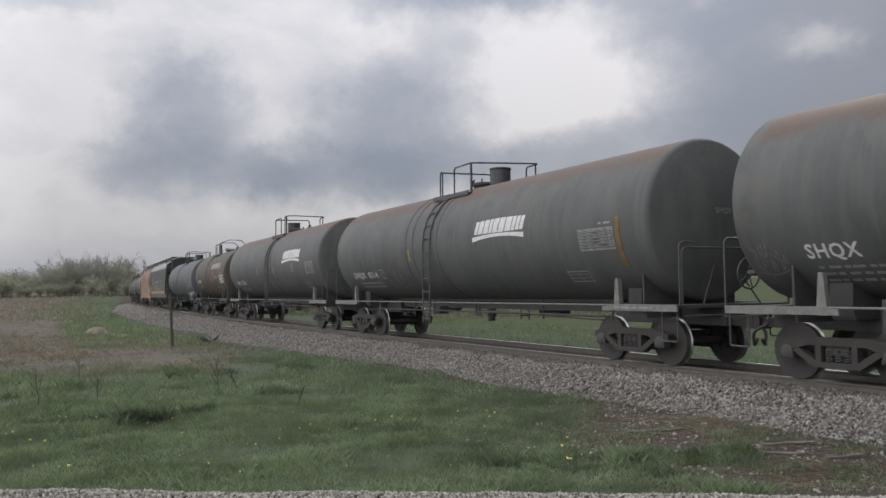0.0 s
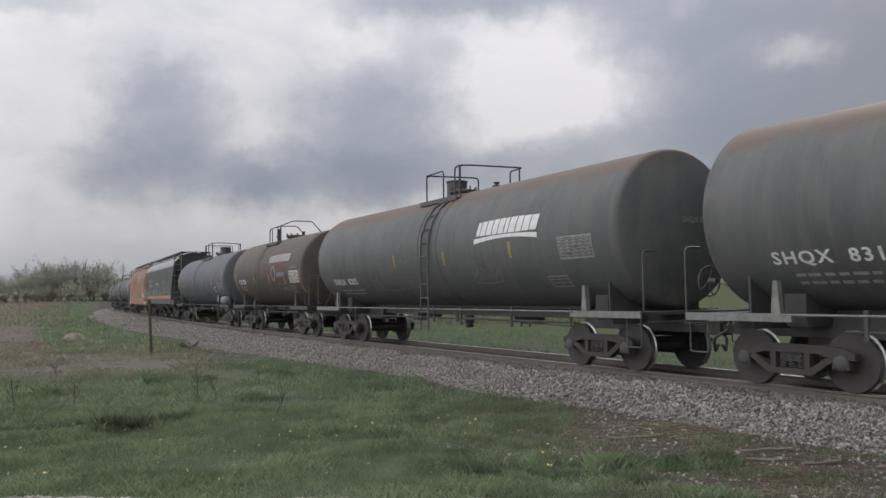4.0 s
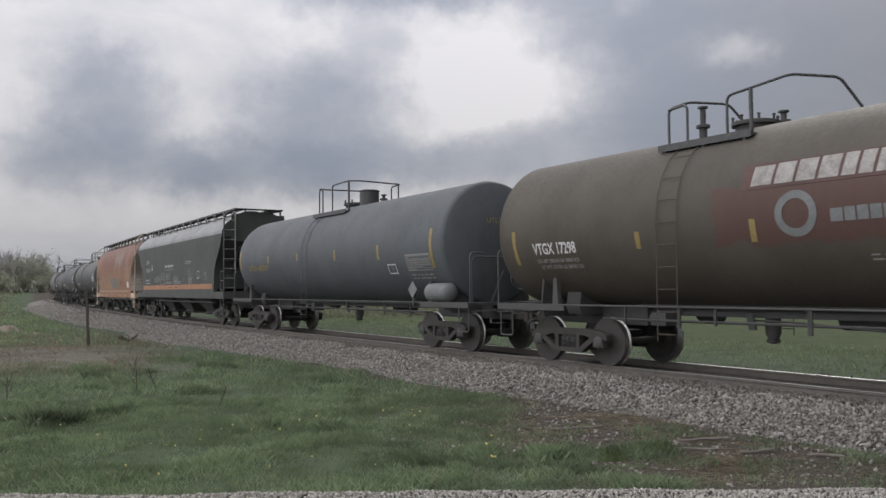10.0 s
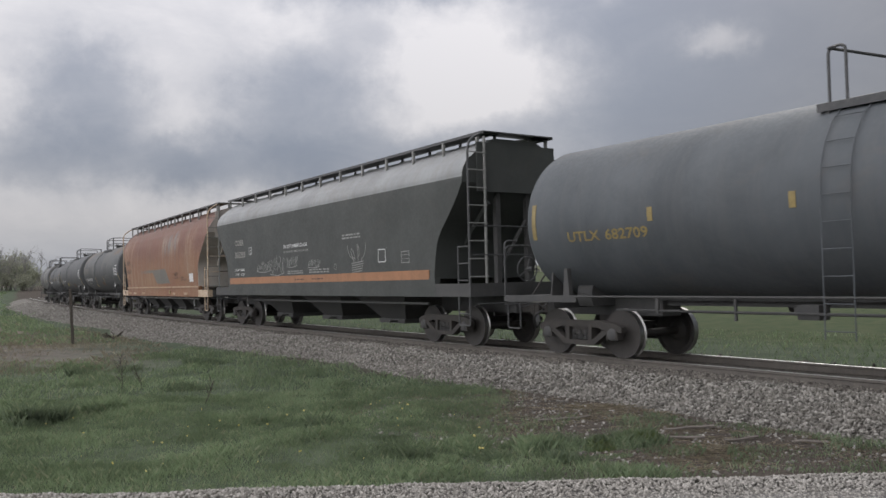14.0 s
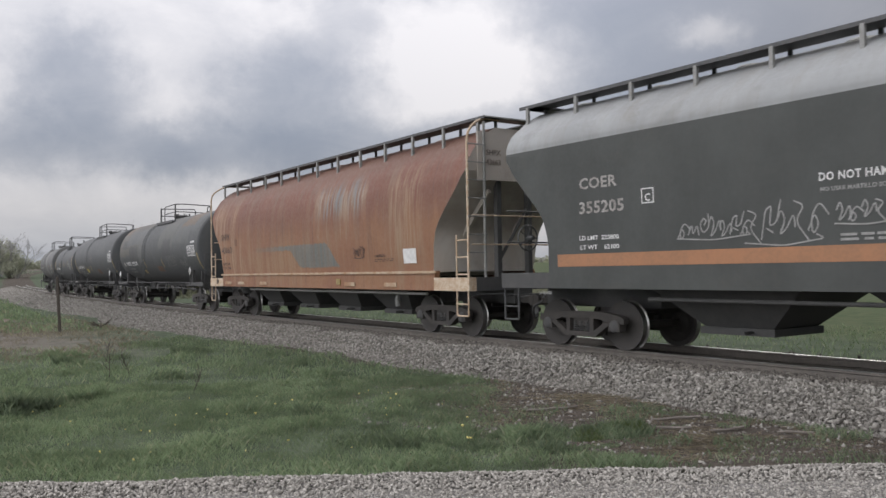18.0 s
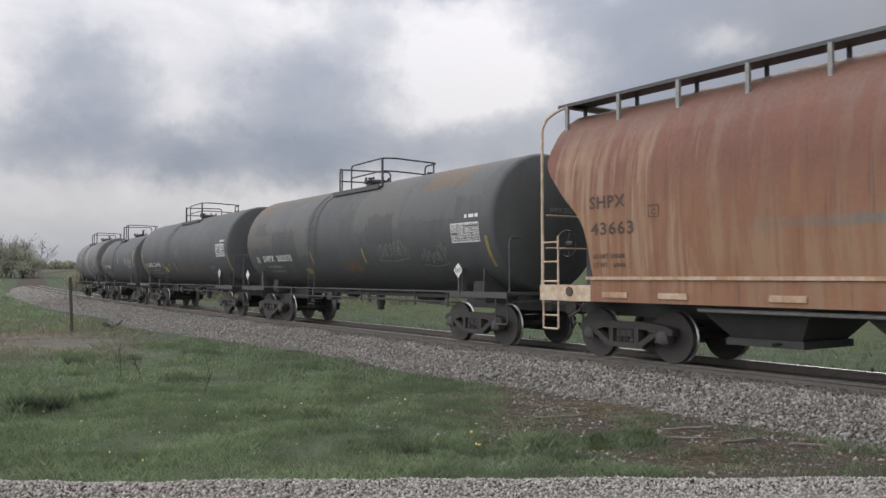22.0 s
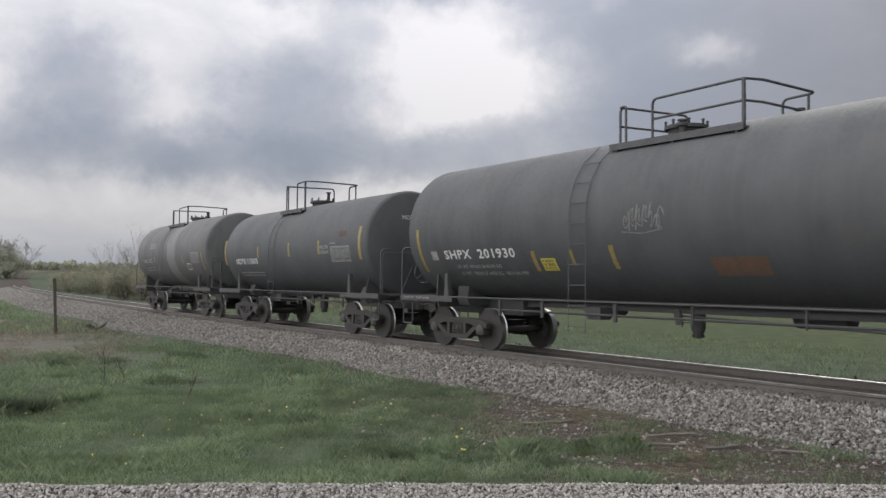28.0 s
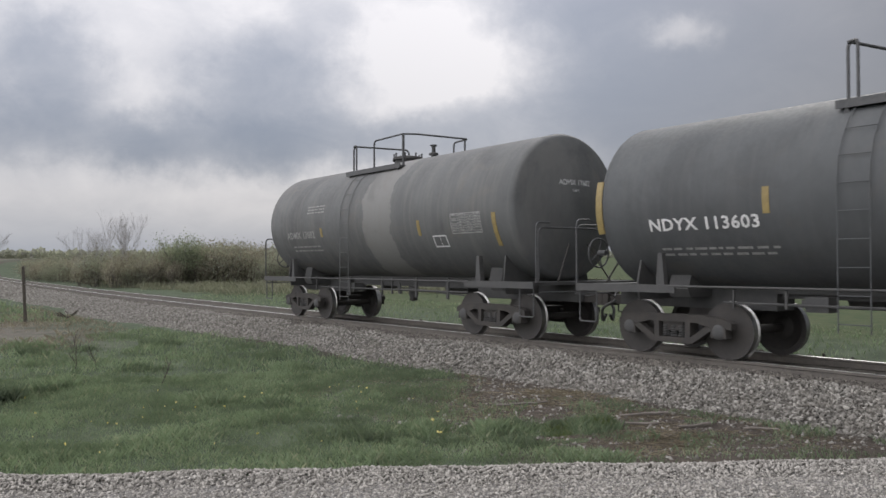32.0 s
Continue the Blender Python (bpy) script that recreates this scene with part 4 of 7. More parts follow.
def tank_car(label, length, radius, top, paint, tail=(0.6, 0.6), seams=(), lad_y=0.9, dome=None, mid=-0.5, left=1.6, double=False, sill="frame", rail=0.52, lad_r=0.008, start=0.72, far=-1.2, hoop=0.14, valves=((-0.75, 0.05, 0.34), (0.95, 0.05, 0.22)), peaked=False):
    """One tank car with its running gear. length: over the couplers; top: height of the tank."""
    car = new("tank_car")
    tagged(car, label, "tank car", "cars of the freight train")
    half = length / 2
    zc = top - radius
    front, rear = -(half - tail[0]), half - tail[1]
    # flanged heads: a shallow dish that turns through a tight knuckle into the shell
    dish, knuckle = 0.17 * radius, 0.13
    slope = math.atan(2 * dish / (radius - knuckle))
    rim = radius - knuckle * (1 - math.sin(slope))
    depth = dish + knuckle * math.cos(slope)
    cap = [(dish * (i / 9) ** 2, max(0.02, rim * i / 9)) for i in range(10)]
    for i in range(1, 7):
        a = slope + (math.pi / 2 - slope) * i / 6
        cap.append((depth - knuckle * math.cos(a), radius - knuckle + knuckle * math.sin(a)))
    prof = [(front + a, r) for a, r in cap]
    s0, s1 = front + depth, rear - depth
    prof += [(s0 + (s1 - s0) * i / 8, radius) for i in range(1, 8)]
    prof += [(rear - a, r) for a, r in cap[::-1]]
    HEADS[car.name] = lambda x, z: front + dish * min(1.0, math.hypot(x, z - zc) / rim) ** 2 - 0.012
    tank = part("tank", Shape().lathe(prof, "y", (0, 0, zc), 80), paint, car, smooth=50)

    def side(z):
        return -math.sqrt(max(0.0, radius * radius - (z - zc) ** 2))

    for y in seams:
        part("jacket_band", Shape().lathe([(-0.05, radius - 0.01), (-0.04, radius + 0.014), (0.04, radius + 0.014), (0.05, radius - 0.01)], "y", (0, y, zc), 80), paint, tank)
    for k in (-1, 1):
        part("head_seam", Shape().lathe([(-0.02, radius - 0.01), (-0.012, radius + 0.002), (0.012, radius + 0.002), (0.02, radius - 0.01)], "y", (0, s0 if k < 0 else s1, zc), 80), paint, tank)
    tc = half - 2.35
    low = zc - radius
    for k in (-1, 1):
        e0, e1 = sorted((k * (half - 0.55), k * (tc - 1.4)))
        part("stub_sill", Shape().box(-0.26, 0.26, e0, e1, 0.78, 1.12), M["frame"], car)
        saddle = [(-0.85, 0.98), (0.85, 0.98), (0.92, 1.12)] + [(radius * 0.985 * math.sin(a), zc - radius * 0.985 * math.cos(a)) for a in [0.60 - 1.2 * i / 12 for i in range(13)]] + [(-0.92, 1.12)]
        part("saddle", Shape().prism(saddle, "y", k * tc - 0.2, k * tc + 0.2), M["frame"], car)
        web = [(-1.15, 0.93), (1.15, 0.93), (1.22, 1.15)] + [(radius * 1.0 * math.sin(a), zc - radius * 1.0 * math.cos(a)) for a in [0.86 - 1.72 * i / 12 for i in range(13)]] + [(-1.22, 1.15)]
        part("end_web", Shape().prism(web, "y", k * (tc + 0.62) - 0.02, k * (tc + 0.62) + 0.02), M["frame"], car, "curved steel web under the tank's end")
        e0, e1 = sorted((k * (half - 0.55), k * (half - 1.25)))
        part("end_platform", Shape().box(-1.45, 1.45, e0, e1, 1.13, 1.19), M["frame"], car, "grated end platform")
        e0, e1 = sorted((k * (half - 0.55), k * (tc - 0.35)))
        for x in (-1.46, 1.46):
            part("platform_edge", Shape().box(x - 0.02, x + 0.02, e0, e1, 1.07, 1.20), M[sill], car)
            part("jacking_post", Shape().prism([(k * tc - 0.10, 1.06), (k * tc + 0.10, 1.06), (k * tc + 0.04, 1.72), (k * tc - 0.04, 1.72)], "x", x - 0.12 * (1 if x > 0 else -1) - 0.05, x - 0.12 * (1 if x > 0 else -1) + 0.05), M[sill], car)
        if tail[0 if k < 0 else 1] > 0.8:
            part("end_handrail", Shape().tube(rounded([(-1.38, k * (half - 0.5), 1.2), (-1.38, k * (half - 0.5), 2.25), (1.38, k * (half - 0.5), 2.25), (1.38, k * (half - 0.5), 1.2)], 0.15), 0.02, 6), M["rail_pipe"], car)
        for x in (-1.42, 1.42):
            part("corner_grab", Shape().tube(rounded([(x, k * (half - 0.52), 1.19), (x, k * (half - 0.52), 2.35), (x * 0.75, k * (half - 0.52), 2.35)], 0.12), 0.02, 6), M["rail_pipe"], car)
            part("step", Shape().tube(rounded([(x, k * (half - 0.6), 1.12), (x, k * (half - 0.6), 0.52), (x, k * (half - 1.0), 0.52), (x, k * (half - 1.0), 1.12)], 0.05), 0.016, 6), M["rail_pipe"], car)
        part("uncoupling_lever", Shape().tube(rounded([(-1.4, k * (half - 0.45), 1.0), (-0.5, k * (half - 0.45), 1.0), (-0.2, k * (half - 0.35), 0.9), (0.0, k * (half - 0.2), 0.98)], 0.06), 0.014, 6), M["rail_pipe"], car)
        for x in (-0.75, 0.75) if tail[0 if k < 0 else 1] > 0.8 else ():
            part("end_brace", Shape().tube([(x, k * (half - 0.62), 1.19), (x * 0.35, k * (half - 0.80), 1.95)], 0.018, 6), M["truck"], car)
        add_coupler(car, k * half, k)
        add_truck(car, k * tc)
    for x in (-1.47, 1.47):
        part("side_rail", Shape().tube([(x, -tc + 0.2, 1.18), (x, tc - 0.2, 1.18)], 0.019, 8), M[sill], car, "long side safety rail")
    # ladder up to the walkway, on both sides
    for sgn in (-1, 1):
        def follow(z, sgn=sgn):
            return sgn * (math.sqrt(max(0.05, (radius + 0.05) ** 2 - (z - zc) ** 2)) if z > zc else radius + 0.05)
        ladder(car, M["rail_pipe"] if lad_r > 0.01 else paint, 0, lad_y - 0.22, lad_y + 0.22, 0.60, zc + radius * 0.90, follow=follow, r=lad_r, rungs=0.38)
    # walkway and rails round the manway
    wz = top - 0.28
    d0, d1 = mid - 0.12, left + 0.1
    deck = part("dome_platform", Shape().box(-1.0, -0.62, d0, d1, wz, wz + 0.04).box(-1.01, -0.985, d0, d1, wz - 0.03, wz + 0.09).box(0.62, 1.0, far - 0.1, left - 0.1, wz, wz + 0.04), M["rail_pipe"], car, "narrow steel walkway round the manway")
    for y in (d0 + 0.15, (d0 + d1) / 2, d1 - 0.15):
        for x in (-0.82, 0.82):
            part("deck_bracket", Shape().box(x - 0.16, x + 0.16, y - 0.03, y + 0.03, wz - 0.20, wz + 0.002), M["rail_pipe"], deck)
    hi = top + rail
    if peaked:
        # house-shaped rails: raised over the middle of the car
        pipes = [[(-0.82, left, wz - 0.12), (-0.82, left, hi), (-0.40, left - 0.12, hi + 0.16), (0.35, left - 0.40, hi + 0.16), (0.86, left - 0.62, top + 0.02)],
                 [(-0.82, left, hi - 0.02), (-0.82, left - 0.42, hi + 0.02), (-0.82, left - 0.42, wz - 0.05)],
                 [(-0.82, start, wz), (-0.82, start, hi), (-0.82, mid, hi + 0.04), (-0.36, mid - 0.42, hi + 0.24), (0.36, far + 0.20, hi + 0.20), (0.86, far, top + 0.05), (0.80, far + 0.5, top + 0.02)]]
    else:
        pipes = [[(-0.82, left, wz - 0.12), (-0.82, left, hi), (0.82, left - 0.25, hi), (0.82, left - 0.25, top - 0.1)],
                 [(-0.82, left, hi - 0.01), (-0.82, left - hoop, hi + 0.01), (-0.82, left - hoop, wz - 0.1)],
                 [(-0.82, start, wz), (-0.82, start, hi + 0.02), (-0.82, mid, hi + 0.04), (-0.45, mid - 0.10, hi + 0.05), (0.82, far, hi - 0.02), (0.82, far + 0.62, hi - 0.04), (0.82, far + 0.62, top - 0.1)],
                 [(0.80, far + 0.12, top - 0.1), (0.80, far + 0.12, hi - 0.03)]]
    for p in pipes:
        part("hand_rail", Shape().tube(rounded(p, 0.12, 5), 0.024, 8), M["rail_pipe"], car)
    part("rail_post", Shape().tube([(-0.82, mid, wz - 0.05), (-0.82, mid, hi + 0.05)], 0.034, 8), M["rail_pipe"], car)
    if double:
        for p in ([(-0.82, left, top + 0.16), (0.82, left - 0.25, top + 0.16)], [(-0.82, start, top + 0.18), (-0.82, mid, top + 0.20), (-0.45, mid - 0.10, top + 0.20), (0.82, far, top + 0.14), (0.82, far + 0.62, top + 0.10)]):
            part("knee_rail", Shape().tube(rounded(p, 0.1), 0.022, 6), M["rail_pipe"], car)
    part("manway", Shape().lathe([(-0.25, 0.33), (0.06, 0.33), (0.06, 0.40), (0.12, 0.40), (0.15, 0.30), (0.17, 0.06)], "z", (0, 0.35, top), 24), M["frame"], car, "bolted manway cover")
    for k in range(8):
        a = k * math.pi / 4
        part("manway_bolt", Shape().lathe([(0.05, 0.022), (0.19, 0.022), (0.21, 0.035), (0.23, 0.01)], "z", (0.37 * math.cos(a), 0.35 + 0.37 * math.sin(a), top), 6), M["frame"], car)
    if dome:
        dy, dr = dome
        part("dome", Shape().lathe([(-0.2, dr), (0.40, dr), (0.42, dr + 0.02), (0.45, dr + 0.02), (0.47, dr - 0.04), (0.48, 0.05)], "z", (0, dy, top), 28), M["rail_pipe"], car, "round valve bonnet")
    for vy, vx, vh in valves:
        part("valve", Shape().lathe([(-0.1, 0.07), (0.08, 0.07), (0.08, 0.12), (0.13, 0.12), (0.15, 0.05), (vh - 0.04, 0.05), (vh - 0.03, 0.09), (vh, 0.09)], "z", (vx, vy, top), 12), M["frame"], car)
    # underside: outlet, brake gear and pipe hangers
    part("bottom_outlet", Shape().lathe([(-0.55, 0.08), (-0.45, 0.13), (-0.1, 0.13), (0.1, 0.25)], "z", (0, 0.1, low), 16), M["frame"], car)
    part("outlet_cap", Shape().lathe([(-0.62, 0.03), (-0.60, 0.11), (-0.54, 0.11)], "z", (0, 0.1, low), 12), M["truck"], car)
    part("brake_cylinder", Shape().lathe([(-0.28, 0.08), (-0.26, 0.13), (0.24, 0.13), (0.28, 0.06)], "y", (0.3, tc * 0.4, 1.0), 16), M["frame"], car)
    part("air_reservoir", Shape().lathe([(-0.5, 0.12), (-0.46, 0.18), (0.46, 0.18), (0.5, 0.12)], "y", (0.35, -tc * 0.35, 0.98), 16), M["frame"], car)
    part("under_beam", Shape().box(-0.30, 0.30, -tc + 1.2, tc - 1.2, low - 0.04, low + 0.16), M["frame"], car)
    part("centre_sill", Shape().box(-0.14, 0.14, -tc, tc, 0.98, low + 0.1), M["frame"], car)
    for x, z in ((-0.95, 0.92), (0.4, 0.84)):
        part("brake_pipe", Shape().tube([(x, -tc + 0.9, z), (x, tc - 0.9, z)], 0.022, 6), M["frame"], car)
    rnd = random.Random(int(length * 100))
    part("brake_rod", Shape().tube([(-0.55, -tc + 1.1, 0.80), (-0.50, -0.6, 0.94), (-0.2, 0.4, 0.94)], 0.018, 6), M["frame"], car)
    part("brake_lever", Shape().prism([(0.2, 0.78), (0.34, 0.78), (0.42, 1.06), (0.28, 1.06)], "x", -0.32, -0.28), M["frame"], car)
    part("control_valve", Shape().box(-0.85, -0.55, 1.7, 2.05, 0.82, 1.05).box(-0.78, -0.62, 2.05, 2.15, 0.88, 1.0), M["frame"], car, "brake control valve block")
    for i in range(6):
        y = -tc + 1.3 + (2 * tc - 2.6) * i / 5 + rnd.uniform(-0.7, 0.7)
        w = rnd.choice((0.015, 0.02, 0.035))
        part("pipe_hanger", Shape().box(-0.98, -0.94, y - w, y + w, rnd.uniform(0.74, 0.88), low + 0.02), M["frame"], car)
    brake_wheel(car, M["rail_pipe"], -0.7, half - 0.40, 1.75, 1)
    return car, tank, side, half


# the cut of a hopper's side sheet towards its ends: metres in from the roof's end, height
END_CUT = [(0.0, 3.75), (0.2, 3.45), (0.55, 3.06), (0.95, 2.66), (1.12, 2.38), (1.22, 1.95), (1.27, 1.5)]


def hopper_car(label, length, paint, endpaint, prof, ztop, a_in, zsill, sill_h, pipes, sillpaint, roof=None, bays=3, lift=0.17, rear=True):
    """One covered hopper: prof(z) gives the half width of its body."""
    car = new("hopper_car")
    tagged(car, label, "hopper car", "cars of the freight train")
    half = length / 2
    a = half - a_in
    b = a - END_CUT[-1][0]
    cuts = [a - END_CUT[-1][0] * i / 14 for i in range(15)]
    ys = [-y for y in cuts] + [-b + 2 * b * i / 16 for i in range(1, 16)] + cuts[::-1]
    nz, sh, knee = 28, Shape(), roof[1] if roof else 3.9

    def bottom(y):
        return max(zsill, float(np.interp(a - abs(y), [c[0] for c in END_CUT], [c[1] for c in END_CUT]))) if abs(y) > b else zsill

    for y in ys:
        zb = bottom(y)
        for sgn in (-1, 1):
            for i in range(nz + 1):
                z = zb + (knee - zb) * i / 12 if i <= 12 else knee + (ztop - knee) * (i - 12) / 16
                sh.v.append((sgn * prof(z), y, z))
    m = 2 * (nz + 1)
    for i in range(len(ys) - 1):
        p, q = i * m, (i + 1) * m
        for j in range(nz):
            sh.f.append((p + j, p + j + 1, q + j + 1, q + j))
            sh.f.append((p + nz + 1 + j, q + nz + 1 + j, q + nz + 2 + j, p + nz + 2 + j))
        sh.f.append((p + nz, p + m - 1, q + m - 1, q + nz))
        sh.f.append((p, q, q + nz + 1, p + nz + 1))
    e = (len(ys) - 1) * m
    for base, flip in ((0, False), (e, True)):
        loop = [base + j for j in range(nz + 1)] + [base + m - 1 - j for j in range(nz + 1)]
        sh.f.append(tuple(loop[::-1] if flip else loop))
    body = part("body", sh, paint, car, smooth=35)
    me = body.data
    me.materials.append(endpaint)
    if roof:
        me.materials.append(roof[0])
    for poly in me.polygons:
        c, nrm = poly.center, poly.normal
        if abs(c.x) < 0.3 and abs(c.y) > b - 0.01 and nrm.z < 0.5:
            poly.material_index = 1
        elif roof and c.z > roof[1]:
            poly.material_index = 2
    side = lambda z: -prof(z)
    for x in (-1, 1):
        sx = prof(zsill) * x
        x0, x1 = sorted((sx + 0.015 * x, sx - 0.14 * x))
        part("side_sill", Shape().box(x0, x1, -b - 0.05, b + 0.05, zsill - sill_h, zsill + 0.03), sillpaint, car)
        x0, x1 = sorted((0.50 * x, 1.02 * x))
        part("running_board", Shape().box(x0, x1, -a - 0.15, a + 0.15, ztop + lift, ztop + lift + 0.03), M["rail_pipe"], car, "long grated roof running board")
        part("board_edge", Shape().box(1.02 * x - 0.02, 1.02 * x + 0.02, -a - 0.15, a + 0.15, ztop + lift - 0.03, ztop + lift + 0.035), M["rail_pipe"], car)
        for i in range(13):
            y = -a + 0.1 + 2 * (a - 0.1) * i / 12
            part("board_bracket", Shape().box(1.02 * x - 0.03, 1.02 * x + 0.03, y - 0.035, y + 0.035, ztop - 0.32, ztop + lift - 0.01), M["light_pipe"], car)
            part("board_bracket", Shape().box(0.52 * x - 0.025, 0.52 * x + 0.025, y - 0.03, y + 0.03, ztop - 0.05, ztop + lift), M["rail_pipe"], car)
    for k in (-1, 1):
        e0, e1 = sorted((k * (half - 0.55), k * (b + 0.04)))
        for x in (-1.43, 1.43):
            part("corner_sill", Shape().box(x - 0.10, x + 0.10, e0, e1, zsill - sill_h, zsill - sill_h + 0.30), pipes if rear else M["frame"], car)
        part("end_sill", Shape().box(-1.33, 1.33, *sorted((k * (half - 0.55), k * (half - 0.75))), zsill - sill_h, zsill - sill_h + 0.30), M["frame"], car)
        part("end_deck", Shape().box(-1.33, 1.33, *sorted((k * (half - 0.75), k * (b + 0.2))), zsill - sill_h + 0.2, zsill - sill_h + 0.26), M["frame"], car)
        part("stub_sill", Shape().box(-0.26, 0.26, *sorted((k * (half - 0.55), k * (b - 1.6))), 0.76, zsill - sill_h + 0.21), M["frame"], car)
        # inner slope sheet and the posts that carry the roof's end
        sl = Shape()
        sl.v = [(-1.40, k * (a - 0.02), 3.72), (1.40, k * (a - 0.02), 3.72), (1.40, k * (b - 1.2), 1.45), (-1.40, k * (b - 1.2), 1.45), (-1.40, k * (a - 0.10), 3.66), (1.40, k * (a - 0.10), 3.66), (1.40, k * (b - 1.28), 1.40), (-1.40, k * (b - 1.28), 1.40)]
        sl.f = [(0, 1, 2, 3), (7, 6, 5, 4), (0, 4, 5, 1), (2, 6, 7, 3), (1, 5, 6, 2), (0, 3, 7, 4)]
        part("slope_sheet", sl, endpaint, car, "sloping end sheet", smooth=0)
        for x in (-0.45, 0.45):
            part("end_post", Shape().box(x - 0.06, x + 0.06, *sorted((k * (a - 0.10), k * (a - 0.24))), zsill - sill_h + 0.25, 3.75), M["frame"], car)
            part("slope_rib", Shape().box(x - 0.04, x + 0.04, -0.06, 0.06, 0.0, 2.6, Matrix.Translation((x * 0.6, k * (b - 0.75), 1.55)) @ Matrix.Rotation(-k * 0.82, 4, "X")), endpaint, car)
        part("brace", Shape().tube([(-0.45, k * (a - 0.17), 1.7), (0.45, k * (a - 0.17), 3.0)], 0.04, 6), M["frame"], car)
        for z in (2.1, 2.75):
            part("end_bar", Shape().tube([(-1.4, k * (half - 0.6), z), (1.4, k * (half - 0.6), z)], 0.018, 6), pipes, car)
        part("end_walkway", Shape().box(-1.02, 1.02, *sorted((k * (a - 0.28), k * (a + 0.16))), ztop + lift, ztop + lift + 0.03), M["light_pipe"] if rear else M["rail_pipe"], car, "grated walkway across the roof's end")
        lx = -1.50
        if rear or k < 0:
            ladder(car, pipes, lx, k * (half - 0.62), k * (half - 1.05), zsill - sill_h + 0.25, 2.32, rungs=0.38)
        if rear or k < 0:
            part("corner_pipe", Shape().tube(rounded([(lx, k * (half - 0.60), zsill - sill_h + 0.1), (lx, k * (half - 0.60), ztop - 0.15), (-1.02, k * (half - 0.75), ztop + lift), (-0.5, k * (half - 0.75), ztop + lift)], 0.25), 0.03, 8), pipes, car)
        if k < 0:
            lad = part("end_ladder", Shape().tube([(-1.02, k * (half - 0.62), zsill - sill_h + 0.2), (-1.02, k * (half - 0.62), ztop + lift - 0.1)], 0.032, 8), M["light_pipe"], car, "tall ladder on the car's end")
            for i in range(8):
                z = zsill - sill_h + 0.45 + 0.4 * i
                part("rung", Shape().tube([(lx, k * (half - 0.60), z), (lx, k * (half - 0.56), z), (-1.02, k * (half - 0.56), z), (-1.02, k * (half - 0.62), z)], 0.016, 6), M["light_pipe"], lad)
            part("roof_end_plate", Shape().box(-1.15, 1.15, *sorted((k * (a + 0.01), k * (a + 0.05))), 3.55, ztop - 0.12), M["hopper_end"] if endpaint is M["hopper_end"] else endpaint, car)
        for x in (-1.5, 1.5):
            part("step", Shape().tube(rounded([(x, k * (half - 0.62), zsill - sill_h + 0.05), (x, k * (half - 0.62), 0.52), (x, k * (half - 1.05), 0.52), (x, k * (half - 1.05), zsill - sill_h + 0.05)], 0.04), 0.020, 6).tube([(x, k * (half - 0.62), 0.78), (x, k * (half - 1.05), 0.78)], 0.018, 6), pipes, car)
        part("uncoupling_lever", Shape().tube(rounded([(-1.4, k * (half - 0.45), 1.0), (-0.5, k * (half - 0.45), 1.0), (-0.2, k * (half - 0.35), 0.9), (0.0, k * (half - 0.2), 0.98)], 0.06), 0.014, 6), M["rail_pipe"], car)
        add_coupler(car, k * half, k)
        add_truck(car, k * (half - 2.35))
    inner = 2 * (b - 1.6)
    for i in range(bays):
        yc = -inner / 2 + inner * (i + 0.5) / bays
        w = inner / bays / 2
        hop = Shape()
        zt = zsill - 0.02
        hop.v = [(-1.40, yc - w, zt), (1.40, yc - w, zt), (1.40, yc + w, zt), (-1.40, yc + w, zt), (-0.62, yc - 0.62, 0.50), (0.62, yc - 0.62, 0.50), (0.62, yc + 0.62, 0.50), (-0.62, yc + 0.62, 0.50)]
        hop.f = [(0, 1, 5, 4), (1, 2, 6, 5), (2, 3, 7, 6), (3, 0, 4, 7), (4, 5, 6, 7), (3, 2, 1, 0)]
        part("hopper_bay", hop, M["frame"], car, "sloped discharge hopper", smooth=0)
        part("outlet_gate", Shape().box(-0.7, 0.7, yc - 0.7, yc + 0.7, 0.40, 0.52).tube([(-0.95, yc - 0.3, 0.46), (0.95, yc - 0.3, 0.46)], 0.03, 6), M["frame"], car)
    part("train_pipe", Shape().tube([(-1.30, -b + 0.6, 0.98), (-1.30, b - 2.2, 0.98)], 0.035, 10), M["light_pipe"] if rear else M["frame"], car, "pale air pipe under the sill")
    for i in range(9):
        y = -a + 2 * a * (i + 0.5) / 9
        part("roof_hatch", Shape().lathe([(0, 0.34), (0.10, 0.34), (0.14, 0.28), (0.16, 0.03)], "z", (0, y, ztop - 0.02), 20), paint, car)
    brake_wheel(car, M["rail_pipe"], -0.75, half - 0.5, 2.2, 1)
    return car, body, side, half


# couplings along the train, in metres behind the foot of the perpendicular at the start
CUTS = [-7.5, 11.3, 30.3, 48.8, 61.65, 79.5, 98.2, 116.5, 133.5, 150.25, 163.45, 176.8]
TRAIN = []


def add(made, i):
    TRAIN.append((made[0], (CUTS[i] + CUTS[i + 1]) / 2, CUTS[i + 1] - CUTS[i]))
    return made


def span(i):
    return CUTS[i + 1] - CUTS[i]


def f_prof(z):
    pts = [(0.9, 1.50), (1.5, 1.50), (2.2, 1.56), (3.0, 1.58), (3.6, 1.53), (4.0, 1.38), (4.35, 1.15), (4.62, 0.86), (4.80, 0.55)]
    return float(np.interp(z, [p[0] for p in pts], [p[1] for p in pts]))


